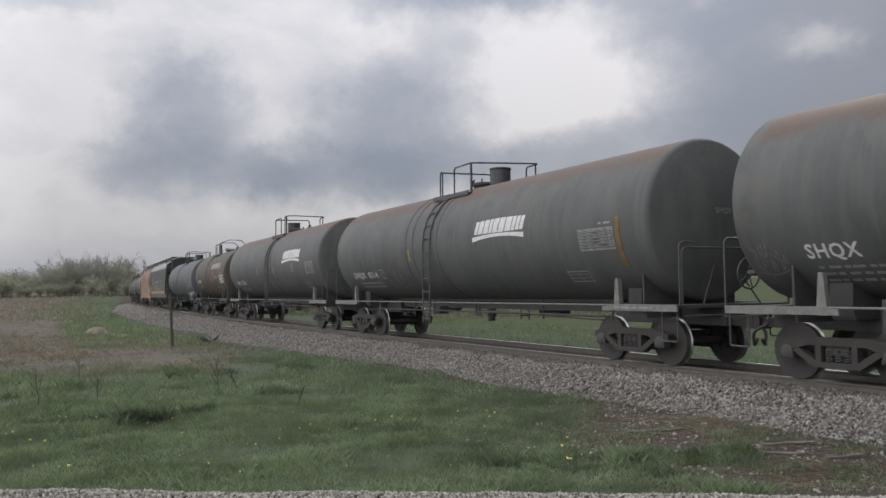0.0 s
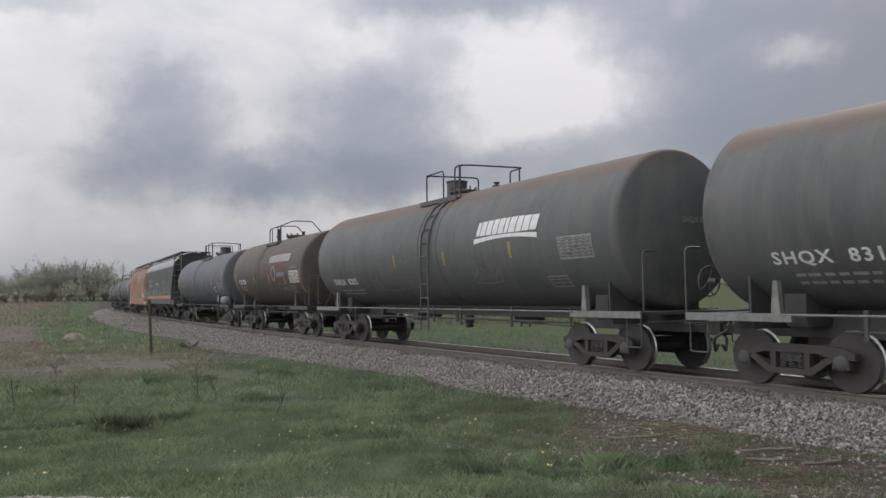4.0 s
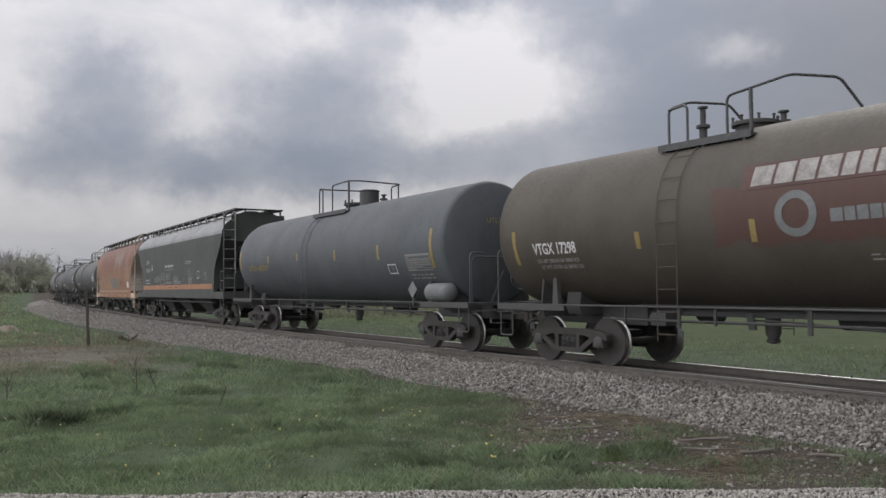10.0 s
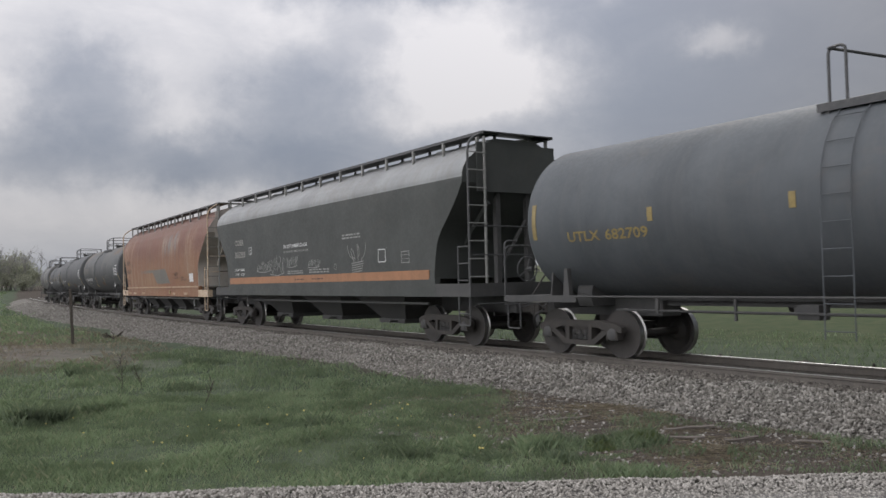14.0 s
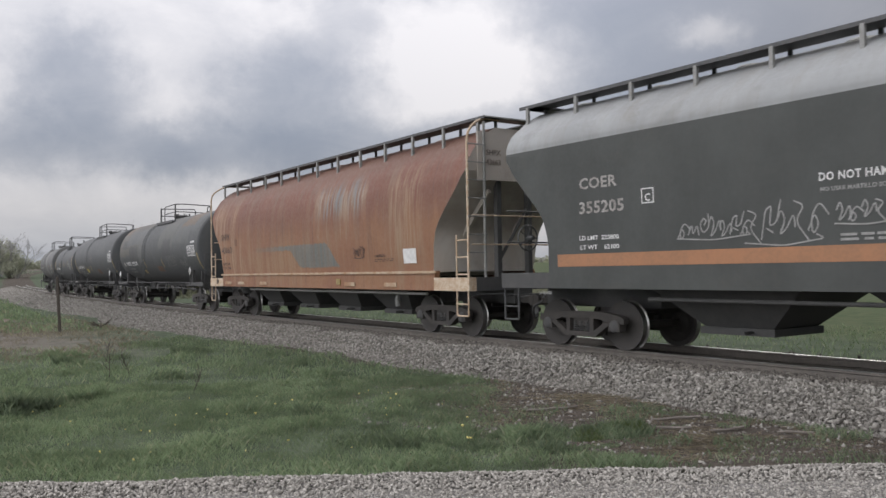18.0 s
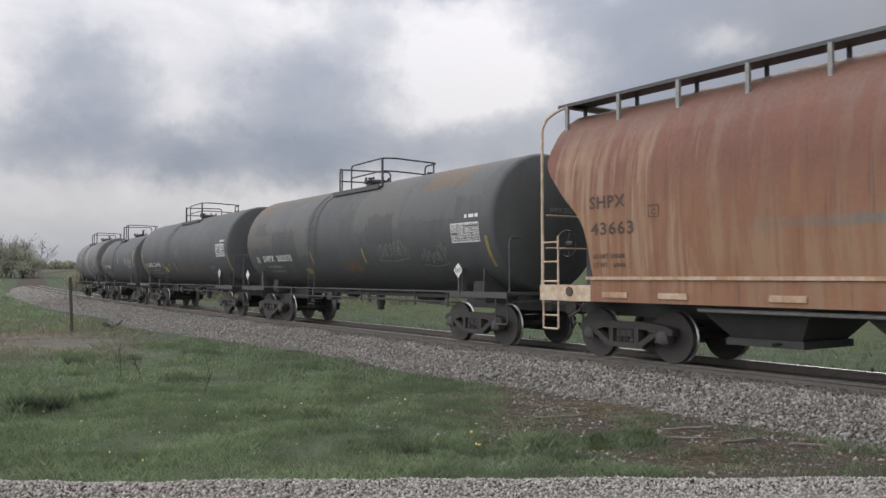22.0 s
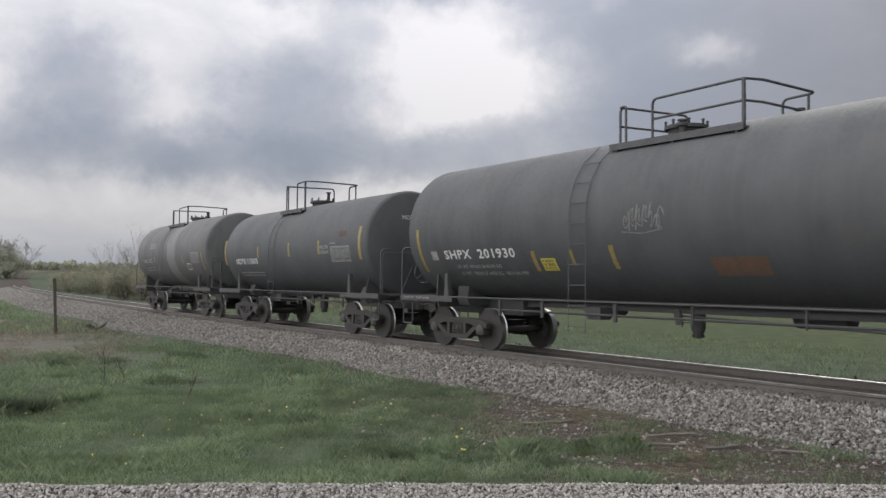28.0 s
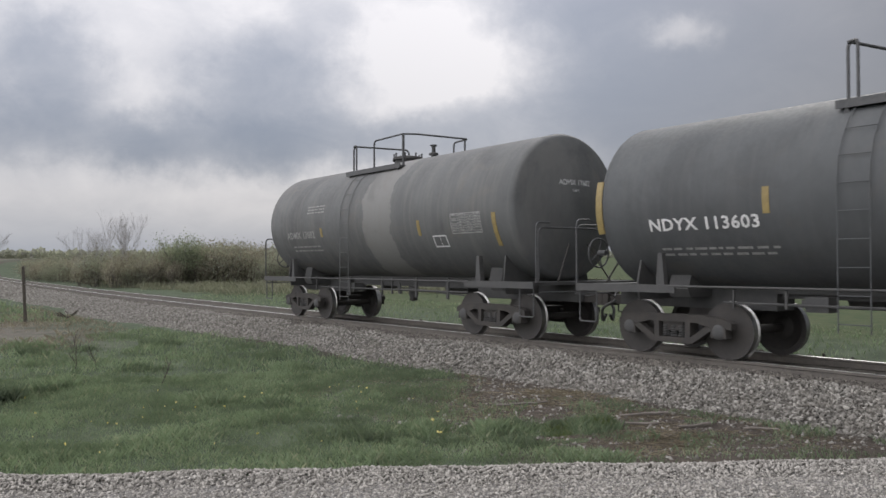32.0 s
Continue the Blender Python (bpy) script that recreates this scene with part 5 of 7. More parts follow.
def e_prof(z):
    # ribbed eaves step in towards the roof
    pts = [(0.9, 1.52), (1.5, 1.52), (3.85, 1.55), (3.92, 1.52), (3.96, 1.56), (4.04, 1.50), (4.08, 1.52), (4.16, 1.44), (4.20, 1.45), (4.34, 1.30), (4.64, 0.92), (4.82, 0.55)]
    return float(np.interp(z, [p[0] for p in pts], [p[1] for p in pts]))


def slogan(car, side, y0, y1, z0, z1):
    word_blocks(car, M["white"], y0, y1 - 0.1, z0 + 0.13, z1, side, 10)
    # the bowed band under the name, thick at its ends
    sh = Shape()
    for i in range(15):
        u = i / 14
        y, arch = y1 - (y1 - y0) * u, 4 * u * (1 - u)
        for z in (z0 - 0.06 + 0.09 * arch, z0 + 0.06 + 0.05 * arch):
            sh.v.append((side(z) - 0.009, y, z))
    sh.f = [(2 * i, 2 * i + 2, 2 * i + 3, 2 * i + 1) for i in range(14)]
    part("emblem_stripe", sh, M["white"], car, smooth=0)


def end_stencil(car, side, y, rows, x=0.25, ink="faded_white"):
    """Stencils on the round end that faces the crossing."""
    for i, (text, size, z) in enumerate(rows):
        cu = bpy.data.curves.new("text", "FONT")
        cu.body, cu.size, cu.align_x = text, size, "CENTER"
        ob = bpy.data.objects.new("text", cu)
        scene.collection.objects.link(ob)
        bpy.context.view_layer.update()
        me = bpy.data.meshes.new_from_object(ob.evaluated_get(bpy.context.evaluated_depsgraph_get()))
        bpy.data.objects.remove(ob), bpy.data.curves.remove(cu)
        for v in me.vertices:
            v.co = (v.co.x + x, HEADS[car.name](v.co.x + x, z + v.co.y) if car.name in HEADS else y, z + v.co.y)
        me.materials.clear()
        tagged(part("end_stencil", me, M[ink], car), kind="stuff")


def placard(car, y, z, text, r=0.17, paint="white", label="white diamond hazard placard"):
    """A white diamond plate on a short bracket beside the jacking post."""
    sh = Shape().prism([(y - r, z), (y, z - r), (y + r, z), (y, z + r)], "x", -1.515, -1.50)
    plate = part("placard", sh, M[paint], car, label, smooth=0)
    part("placard_bracket", Shape().box(-1.50, -1.44, y - 0.03, y + 0.03, 1.1, z), M["frame"], car)
    if text:
        lettering(text, 0.12, plate, M["dark_letter"], y + 0.125, z - 0.04, lambda q: -1.512, width=0.25)


def reflector(car, side, y, z0, z1, w=0.11):
    panel(car, M["yellow"], y - w / 2, y + w / 2, z0, z1, side, "reflector", 0.009, "yellow reflector strip")


def build_train():
    # leading tank car, seen only by its rear part
    car, tank, side, half = add(tank_car("black tank car with a rust-brown top and white stencils", span(0), 1.62, 4.52, M["tank_rusty"], tail=(0.75, 0.57), seams=(-3.2, 3.2), dome=(-0.5, 0.30), sill="pale_green"), 0)
    lettering("SHQX", 0.30, car, M["white"], 7.30, 1.94, side, spread=1.1, width=0.92)
    bars(car, M["faded_white"], 4.2, 7.2, 1.55, 1.85, 3, side, fill=0.4)
    scribble(car, M["chalk"], 7.75, 8.35, 1.72, 2.2, side, 3, loops=4)

    car, tank, side, half = add(tank_car("black tank car with rusted top and white slogan emblem", span(1), 1.62, 4.475, M["tank_rusty"], tail=(0.85, 0.80), seams=(1.97, 2.47, 0.4), lad_r=0.02, lad_y=0.92, dome=(-0.5, 0.29), mid=-0.28, sill="pale_green", rail=0.56, valves=((0.92, 0.3, 0.2),)), 1)
    lettering("SHQX  8314", 0.27, car, M["white"], 7.16, 1.97, side, spread=1.15, width=2.1)
    bars(car, M["faded_white"], 4.97, 6.87, 1.62, 1.86, 2, side, fill=0.4)
    outline_plate(car, M["faded_white"], 4.46, 4.82, 1.92, 2.22, side, 0.03)
    lettering("C", 0.22, car, M["faded_white"], 4.73, 1.98, side)
    scribble(car, M["chalk"], 2.97, 4.32, 1.65, 2.4, side, 11, loops=7)
    reflector(car, side, 2.24, 2.39, 2.75)
    panel(car, M["rusty_yellow"], -7.55, -7.42, 1.95, 2.95, side, "reflector", 0.009, "rusted yellow reflector strip")
    slogan(car, side, -4.12, -1.7, 2.80, 3.25)
    outline_plate(car, M["faded_white"], -7.35, -6.2, 2.30, 2.75, side, 0.025, 7, 5)
    bars(car, M["faded_white"], -7.35, -6.9, 2.80, 2.88, 1, side)
    outline_plate(car, M["faded_white"], -6.15, -5.38, 1.66, 1.90, side, 0.025, 3, 2)
    end_stencil(car, side, -half + 0.785, (("SHQX 8314", 0.16, 2.95),))
    bars(car, M["faded_white"], -8.3, -7.2, 1.10, 1.16, 1, lambda z: -1.482)

    car, tank, side, half = add(tank_car("faded black tank car with graffiti and white slogan emblem", span(2), 1.62, 4.48, M["tank_rusty"], tail=(0.75, 0.70), seams=(0.25, -0.85), lad_r=0.02, lad_y=-0.3, dome=(0.75, 0.30), mid=-0.85, left=1.12, rail=0.62, start=-0.57, far=-1.5, hoop=1.03, valves=((-1.05, 0.25, 0.22),), sill="pale_green"), 2)
    lettering("SHQX  8285", 0.27, car, M["white"], 7.05, 1.96, side, spread=1.15, width=2.0)
    bars(car, M["faded_white"], 4.9, 6.8, 1.60, 1.82, 2, side, fill=0.4)
    slogan(car, side, -5.6, -2.9, 2.86, 3.32)
    scribble(car, M["chalk"], 1.0, 3.95, 1.75, 2.25, side, 21, loops=9)
    scribble(car, M["chalk"], 0.7, 1.55, 2.54, 3.05, side, 23, loops=5)
    scribble(car, M["chalk"], -3.8, -2.5, 1.85, 2.2, side, 25, loops=6)
    reflector(car, side, 1.8, 2.4, 2.75), reflector(car, side, -1.25, 2.35, 2.7), reflector(car, side, -4.46, 2.4, 2.78)
    outline_plate(car, M["faded_white"], -7.46, -6.32, 2.28, 2.76, side, 0.025, 7, 5)
    outline_plate(car, M["faded_white"], -6.3, -5.6, 1.70, 1.95, side, 0.025, 3, 2)
    end_stencil(car, side, -half + 0.785, (("SHQX 8285", 0.16, 2.95),))

    car, tank, side, half = add(tank_car("short brown-black tank car with faded red emblem panel", span(3), 1.54, 4.245, M["tank_brown"], tail=(0.85, 0.40), lad_y=1.0, mid=-0.17, left=1.56, rail=0.48, start=0.30, valves=((1.02, -0.55, 0.46), (0.0, 0.3, 0.3)), peaked=True), 3)
    panel(car, M["red_patch"], -3.79, -0.46, 3.0, 3.40, side, "emblem_panel", 0.006)
    word_blocks(car, M["worn_white"], -3.65, -0.62, 3.05, 3.35, side, 9, 0.1)
    disc = Shape()
    for i in range(33):
        a = 2 * math.pi * i / 32
        for r in (0.22, 0.34):
            z = 2.58 + r * math.sin(a)
            disc.v.append((side(z) - 0.009, -1.39 + r * math.cos(a), z))
    disc.f = [(2 * i, 2 * i + 1, 2 * i + 3, 2 * i + 2) for i in range(32)]
    part("emblem_ring", disc, M["grey_patch"], car, smooth=0)
    word_blocks(car, M["grey_patch"], -3.03, -1.93, 2.42, 2.60, side, 6, 0.0)
    outline_plate(car, M["white"], -4.79, -3.62, 2.14, 2.62, side, 0.025, 8, 5)
    bars(car, M["stripe_orange"], -4.7, -3.8, 2.70, 2.80, 1, side)
    outline_plate(car, M["faded_white"], -3.99, -3.41, 1.76, 2.02, side, 0.03, 2, 2)
    reflector(car, side, -4.95, 1.75, 2.65, 0.12), reflector(car, side, 1.73, 2.2, 2.5), reflector(car, side, -0.65, 2.2, 2.55), reflector(car, side, 5.2, 2.0, 2.7), reflector(car, side, -2.9, 2.1, 2.4)
    lettering("VTGX 17298", 0.20, car, M["white"], 4.62, 2.20, side, tall=1.55, width=1.27)
    lettering("LD LMT 200300 LB 90850 KG", 0.10, car, M["faded_white"], 4.58, 2.03, side, width=1.24)
    lettering("LT WT 62700 LB 28450 KG", 0.10, car, M["faded_white"], 4.52, 1.905, side, width=1.24)
    bars(car, M["faded_white"], -3.2, -2.4, 1.85, 1.98, 2, side, fill=0.35)
    bars(car, M["faded_white"], -5.4, -4.7, 1.25, 1.36, 1, side)
    end_stencil(car, side, -half + 0.785, (("CAPY", 0.13, 2.95), ("CAPY", 0.13, 2.78)))

    car, tank, side, half = add(tank_car("slate grey tank car with yellow reflector strips", span(4), 1.54, 4.20, M["tank_grey"], tail=(1.27, 1.10), lad_y=0.95, dome=(-0.62, 0.31), mid=-0.82, left=1.42, rail=0.66, start=0.39, hoop=0.27, valves=((-1.4, 0.1, 0.26),)), 4)
    for y, z0, z1 in ((-1.28, 2.38, 2.70), (-4.08, 2.32, 2.72), (1.63, 2.48, 2.72), (4.3, 2.48, 2.72), (7.3, 2.3, 3.0)):
        reflector(car, side, y, z0, z1)
    reflector(car, side, -6.85, 2.03, 3.0, 0.13)
    lettering("UTLX", 0.26, car, M["yellow"], 6.38, 2.22, side, width=0.85)
    lettering("682709", 0.26, car, M["yellow"], 5.40, 2.22, side, width=1.02)
    outline_plate(car, M["faded_white"], -6.75, -5.54, 1.98, 2.40, side, 0.02, 7, 1)
    outline_plate(car, M["white"], -4.96, -4.5, 1.92, 2.18, side, 0.03, 0, 2)
    bars(car, M["faded_white"], -6.7, -5.6, 1.75, 1.92, 2, side, fill=0.4)
    part("air_tank", Shape().lathe([(-0.5, 0.05), (-0.46, 0.18), (-0.40, 0.23), (0.40, 0.23), (0.46, 0.18), (0.5, 0.05)], "y", (-1.28, -6.9, 1.43), 24), M["grey_patch"], car, "grey air tank on the platform")
    placard(car, -5.92, 1.50, "", 0.22, "grey_patch", "grey worn diamond placard")
    end_stencil(car, side, -half + 0.785, (("UTLX", 0.19, 3.12),), -0.15, "yellow")

    car, body, side, half = add(hopper_car("dark grey covered hopper with light ribbed top and orange stripe", span(5), M["hopper_dark"], M["hopper_dark"], e_prof, 4.80, 0.78, 1.58, 0.42, M["rail_pipe"], M["hopper_dark"], (M["hopper_top"], 3.88), 3, 0.10, False), 5)
    panel(car, M["stripe_orange"], -7.1, 7.1, 1.57, 1.80, side, "stripe", 0.02, "orange stripe along the sill")
    lettering("COER", 0.28, car, M["worn_white"], 6.49, 2.99, side, spread=1.05, width=0.93)
    lettering("355205", 0.30, car, M["worn_white"], 6.51, 2.54, side, spread=1.05, width=1.1)
    outline_plate(car, M["white"], 4.74, 5.01, 2.62, 2.88, side, 0.02)
    lettering("C", 0.18, car, M["white"], 4.94, 2.66, side)
    lettering("LD LMT  223800", 0.11, car, M["white"], 6.52, 2.05, side, width=0.98)
    lettering("LT WT    62100", 0.11, car, M["white"], 6.50, 1.88, side, width=0.96)
    lettering("DO NOT HAMMER ON CAR", 0.16, car, M["white"], 1.82, 2.70, side, spread=1.08, width=1.9)
    lettering("NO USAR MARTILLO SOBRE LATERALES DE CARRO", 0.085, car, M["faded_white"], 1.80, 2.55, side)
    bars(car, M["faded_white"], 0.28, 1.53, 1.84, 1.97, 2, side), bars(car, M["faded_white"], -1.6, -0.17, 1.84, 1.99, 2, side), bars(car, M["faded_white"], -3.6, -2.5, 2.75, 2.92, 2, side)
    bars(car, M["red_patch"], 0.2, 0.9, 1.64, 1.70, 1, lambda z: side(z) - 0.02), bars(car, M["red_patch"], -1.2, -0.4, 1.64, 1.70, 1, lambda z: side(z) - 0.02)
    scribble(car, M["faded_white"], 2.9, 4.26, 1.97, 2.35, side, 31, loops=7)
    scribble(car, M["faded_white"], 1.75, 3.0, 1.85, 2.38, side, 33, loops=5)
    scribble(car, M["faded_white"], 0.72, 1.59, 2.08, 2.38, side, 35, loops=5)
    scribble(car, M["faded_white"], -0.96, -0.11, 2.02, 2.26, side, 37, loops=4)
    outline_plate(car, M["white"], -5.0, -4.6, 2.05, 2.4, side, 0.025)
    strokes(car, M["faded_white"], side, [[(-3.05 - 0.008 * i, 2.06 - 0.06 * i), (-3.80 + 0.03 * i, 2.12 - 0.065 * i)] for i in range(5)] + [
        [(-3.2, 2.08), (-3.16, 2.2), (-2.95, 2.28), (-2.82, 2.5), (-2.84, 2.58)], [(-3.28, 2.08), (-3.25, 2.3), (-3.10, 2.5), (-3.02, 2.42), (-3.12, 2.25), (-3.25, 2.2)], [(-3.46, 2.1), (-3.44, 2.5), (-3.40, 2.62), (-3.52, 2.5), (-3.55, 2.3), (-3.42, 2.22)],
        [(-3.62, 2.1), (-3.68, 2.2), (-3.82, 2.26), (-3.92, 2.5), (-3.9, 2.6)], [(-3.38, 1.8), (-3.40, 1.70), (-3.30, 1.67), (-3.55, 1.68), (-3.47, 1.78)]])
    strokes(car, M["faded_white"], side, [[(-1.92, 2.0), (-2.03, 2.12), (-2.14, 2.0), (-2.03, 1.88), (-1.92, 2.0)]], 0.015)
    outline_plate(car, M["faded_white"], -6.2, -5.8, 2.0, 2.3, side, 0.02, 3)
    lettering("JACK HERE", 0.07, car, M["faded_white"], 7.6, 1.05, lambda z: -1.56)

    car, body, side, half = add(hopper_car("faded orange covered hopper streaked with rust and chalk", span(6), M["hopper_orange"], M["hopper_end"], f_prof, 4.76, 0.72, 1.50, 0.43, M["cream_pipe"], M["hopper_orange"], None, 4, 0.19), 6)
    panel(car, M["sill_cream"], -7.3, 7.3, 1.47, 1.53, lambda z: -1.52, "sill_ledge", 0.03, "chalky ledge above the sill")
    lettering("SHPX", 0.31, car, M["dark_letter"], 7.16, 2.77, side, spread=1.1, width=0.88)
    lettering("43663", 0.31, car, M["dark_letter"], 7.13, 2.29, side, spread=1.1, width=1.03)
    lettering("LD LMT  218600", 0.11, car, M["dark_letter"], 7.11, 1.86, side)
    lettering("LT WT     67400", 0.11, car, M["dark_letter"], 7.10, 1.70, side)
    outline_plate(car, M["dark_letter"], 5.53, 5.76, 2.54, 2.75, side, 0.015)
    lettering("C", 0.14, car, M["dark_letter"], 5.70, 2.58, side)
    panel(car, M["white"], -6.46, -5.88, 1.72, 2.08, side, "placard", 0.012, "pale placard plate")
    panel(car, M["yellow"], -2.44, -2.20, 1.18, 1.34, lambda z: -1.52, "small_plate", 0.02)
    for y in (-5.2, -3.0, 5.3, 3.2, 6.6):
        panel(car, M["sill_cream"], y - 0.3, y + 0.3, 1.15, 1.25, lambda z: -1.52, "worn_plate", 0.02)
    lettering("CAUTION", 0.10, car, M["dark_letter"], -4.43, 1.90, side, width=0.55)
    bars(car, M["dark_letter"], -5.4, -4.43, 1.78, 1.87, 2, side, fill=0.4)
    scribble(car, M["dark_letter"], -3.9, -3.27, 1.9, 2.2, side, 61, loops=5)
    part("outlet_chute", Shape().tube(rounded([(-0.9, -4.58, 0.95), (-0.95, -4.58, 0.80), (-0.95, -4.62, 0.62)], 0.08), 0.07, 10), M["light_pipe"], car, "pale outlet chute")
    hole = Shape().lathe([(-0.02, 0.03), (-0.02, 0.09), (0.0, 0.09)], "x", (-1.535, 7.75, 1.25), 16)
    part("tow_eye", hole, M["dark_letter"], car)
    end_stencil(car, side, -half + 0.655, (("SHPX", 0.17, 4.12), ("43663", 0.17, 3.90)), -0.72, "dark_letter")

    car, tank, side, half = add(tank_car("black tank car with brown and grey repainted patches", span(7), 1.57, 4.30, M["tank_patched"], tail=(0.67, 0.95), lad_y=1.55, mid=-1.44, left=1.22, double=True, start=0.45, far=-1.7, valves=((-1.45, 0.75, 0.26), (0.2, -0.3, 0.2))), 7)
    lettering("SHPX  202375", 0.27, car, M["white"], 5.90, 2.05, side, spread=1.12, width=2.46)
    lettering("LD LMT 188500 LB 85500 KG", 0.10, car, M["faded_white"], 5.76, 1.84, side)
    lettering("LT WT   74500 LB 33800 KG", 0.10, car, M["faded_white"], 5.70, 1.68, side)
    placard(car, 7.3, 1.6, "")
    outline_plate(car, M["white"], -7.08, -5.98, 2.30, 2.74, side, 0.022, 8, 4)
    bars(car, M["white"], -7.1, -6.53, 2.82, 2.92, 1, side, fill=0.8)
    scribble(car, M["chalk"], -5.6, -4.46, 1.8, 2.25, side, 41, loops=6), scribble(car, M["chalk"], -3.9, -2.3, 1.95, 2.4, side, 43, loops=8)
    panel(car, M["yellow"], 2.35, 2.75, 1.62, 1.80, side, "warning_plate", 0.01)
    panel(car, M["faded_brown"], -1.1, -0.2, 1.70, 1.95, side, "faded_plate", 0.006)
    reflector(car, side, -7.3, 1.75, 2.42, 0.10), reflector(car, side, -1.5, 1.9, 2.3, 0.08), reflector(car, side, 1.9, 1.9, 2.3, 0.08)
    end_stencil(car, side, -half + 0.785, (("SHPX 202375", 0.15, 2.95),))
    placard(car, -6.2, 1.67, "3257")
    panel(car, M["worn_white"], 6.25, 6.48, 2.02, 2.22, side, "small_plate", 0.012)

    car, tank, side, half = add(tank_car("plain black tank car with white stencils", span(8), 1.57, 4.30, M["tank_black"], tail=(0.70, 0.70), lad_y=1.55, mid=-1.44, left=1.22, double=True, start=0.45, far=-1.7, valves=((-1.45, 0.75, 0.26), (0.2, -0.3, 0.2))), 8)
    lettering("SHPX  201930", 0.27, car, M["white"], 6.0, 2.04, side, spread=1.12, width=2.48)
    lettering("LD LMT 180000 LB 85300 KG", 0.10, car, M["faded_white"], 5.7, 1.83, side, width=1.6)
    lettering("LT WT   75000 LB 34000 KG   NEW 04-1999", 0.10, car, M["faded_white"], 5.65, 1.68, side, width=2.3)
    panel(car, M["worn_white"], 6.28, 6.51, 2.02, 2.22, side, "small_plate", 0.01)
    reflector(car, side, 6.95, 1.75, 2.75, 0.11), reflector(car, side, 2.98, 1.75, 2.15, 0.11), reflector(car, side, 0.85, 1.78, 2.2, 0.11)
    placard(car, -6.3, 1.67, "3257")
    lettering("2 INCH HF    COMP SHOES", 0.07, car, M["worn_white"], half - 0.7, 1.12, lambda z: -1.483, width=1.1)
    panel(car, M["bright_yellow"], 2.40, 2.80, 1.76, 2.0, side, "warning_plate", 0.01, "bright yellow warning label")
    for i, words in enumerate(("HOME SHOP", "FOR REPAIRS", "DO NOT LOAD")):
        lettering(words, 0.075, car, M["dark_letter"], 2.77, 1.92 - 0.07 * i, lambda z: side(z) - 0.006, width=0.34)
    panel(car, M["faded_brown"], -2.2, -1.2, 1.66, 1.95, side, "faded_plate", 0.006)
    outline_plate(car, M["faded_white"], -5.22, -4.58, 1.68, 1.95, side, 0.025, 3, 2)
    outline_plate(car, M["white"], -7.05, -5.95, 2.33, 2.82, side, 0.022, 8, 4)
    bars(car, M["white"], -7.05, -6.5, 2.88, 2.97, 1, side, fill=0.8)
    scribble(car, M["chalk"], -0.4, 0.5, 2.4, 2.8, side, 51, loops=6)
    reflector(car, side, -7.3, 1.75, 2.42, 0.10), reflector(car, side, 1.9, 1.85, 2.15, 0.08)
    end_stencil(car, side, -half + 0.785, (("CAPY", 0.13, 2.95), ("CAPY", 0.13, 2.78)))

    car, tank, side, half = add(tank_car("short black tank car with yellow reflector strips", span(9), 1.46, 4.02, M["tank_black"], tail=(1.00, 0.85), lad_y=1.0, mid=-0.08, left=1.39, rail=0.66, start=0.54, far=-0.6, valves=((0.1, 0.1, 0.42),)), 9)
    lettering("NDYX 113603", 0.27, car, M["white"], 4.45, 2.08, side, spread=1.05, width=2.02)
    bars(car, M["faded_white"], 2.2, 4.3, 1.65, 1.83, 2, side, fill=0.4)
    lettering("MOLTEN", 0.14, car, M["faded_white"], -2.52, 2.45, side), lettering("SULPHUR", 0.14, car, M["faded_white"], -2.52, 2.30, side)
    outline_plate(car, M["faded_white"], -4.39, -3.2, 2.06, 2.50, side, 0.022, 8, 4)
    bars(car, M["faded_white"], -3.6, -3.2, 2.56, 2.62, 1, side)
    panel(car, M["red_patch"], -4.16, -3.75, 2.76, 2.92, side, "red_plate", 0.01, "faded red warning plate")
    for y, z0, z1 in ((2.3, 2.27, 2.66), (-0.27, 2.27, 2.70), (-2.44, 2.30, 2.70)):
        reflector(car, side, y, z0, z1)
    reflector(car, side, -4.96, 2.1, 3.0, 0.14), reflector(car, side, 5.5, 2.06, 2.98, 0.14)
    end_stencil(car, side, -half + 0.785, (("NDYX 113603", 0.165, 3.20), ("CAPY", 0.11, 3.04)), 0.05, "white")

    car, tank, side, half = add(tank_car("last short tank car, worn black with one pale band", span(10), 1.52, 4.25, M["tank_worn"], tail=(0.83, 0.77), lad_y=1.0, mid=-0.66, left=1.77), 10)
    lettering("ADMX 17682", 0.27, car, M["faded_white"], 4.51, 2.29, side, width=1.72)
    bars(car, M["faded_white"], 2.6, 4.3, 1.90, 2.12, 2, side, fill=0.35)
    bars(car, M["faded_white"], 2.2, 3.2, 2.95, 3.2, 3, side, fill=0.4)
    outline_plate(car, M["faded_white"], -4.56, -3.52, 2.20, 2.64, side, 0.022, 8, 4)
    outline_plate(car, M["white"], -3.26, -2.75, 1.93, 2.19, side, 0.03, 0, 2)
    reflector(car, side, -4.98, 1.92, 2.60, 0.12), reflector(car, side, -2.28, 2.2, 2.55), reflector(car, side, 2.4, 2.3, 2.55)
    end_stencil(car, side, -half + 0.785, (("ADMX 17682", 0.155, 3.16), ("CAPY", 0.08, 3.02)), -0.02, "white")


build_train()


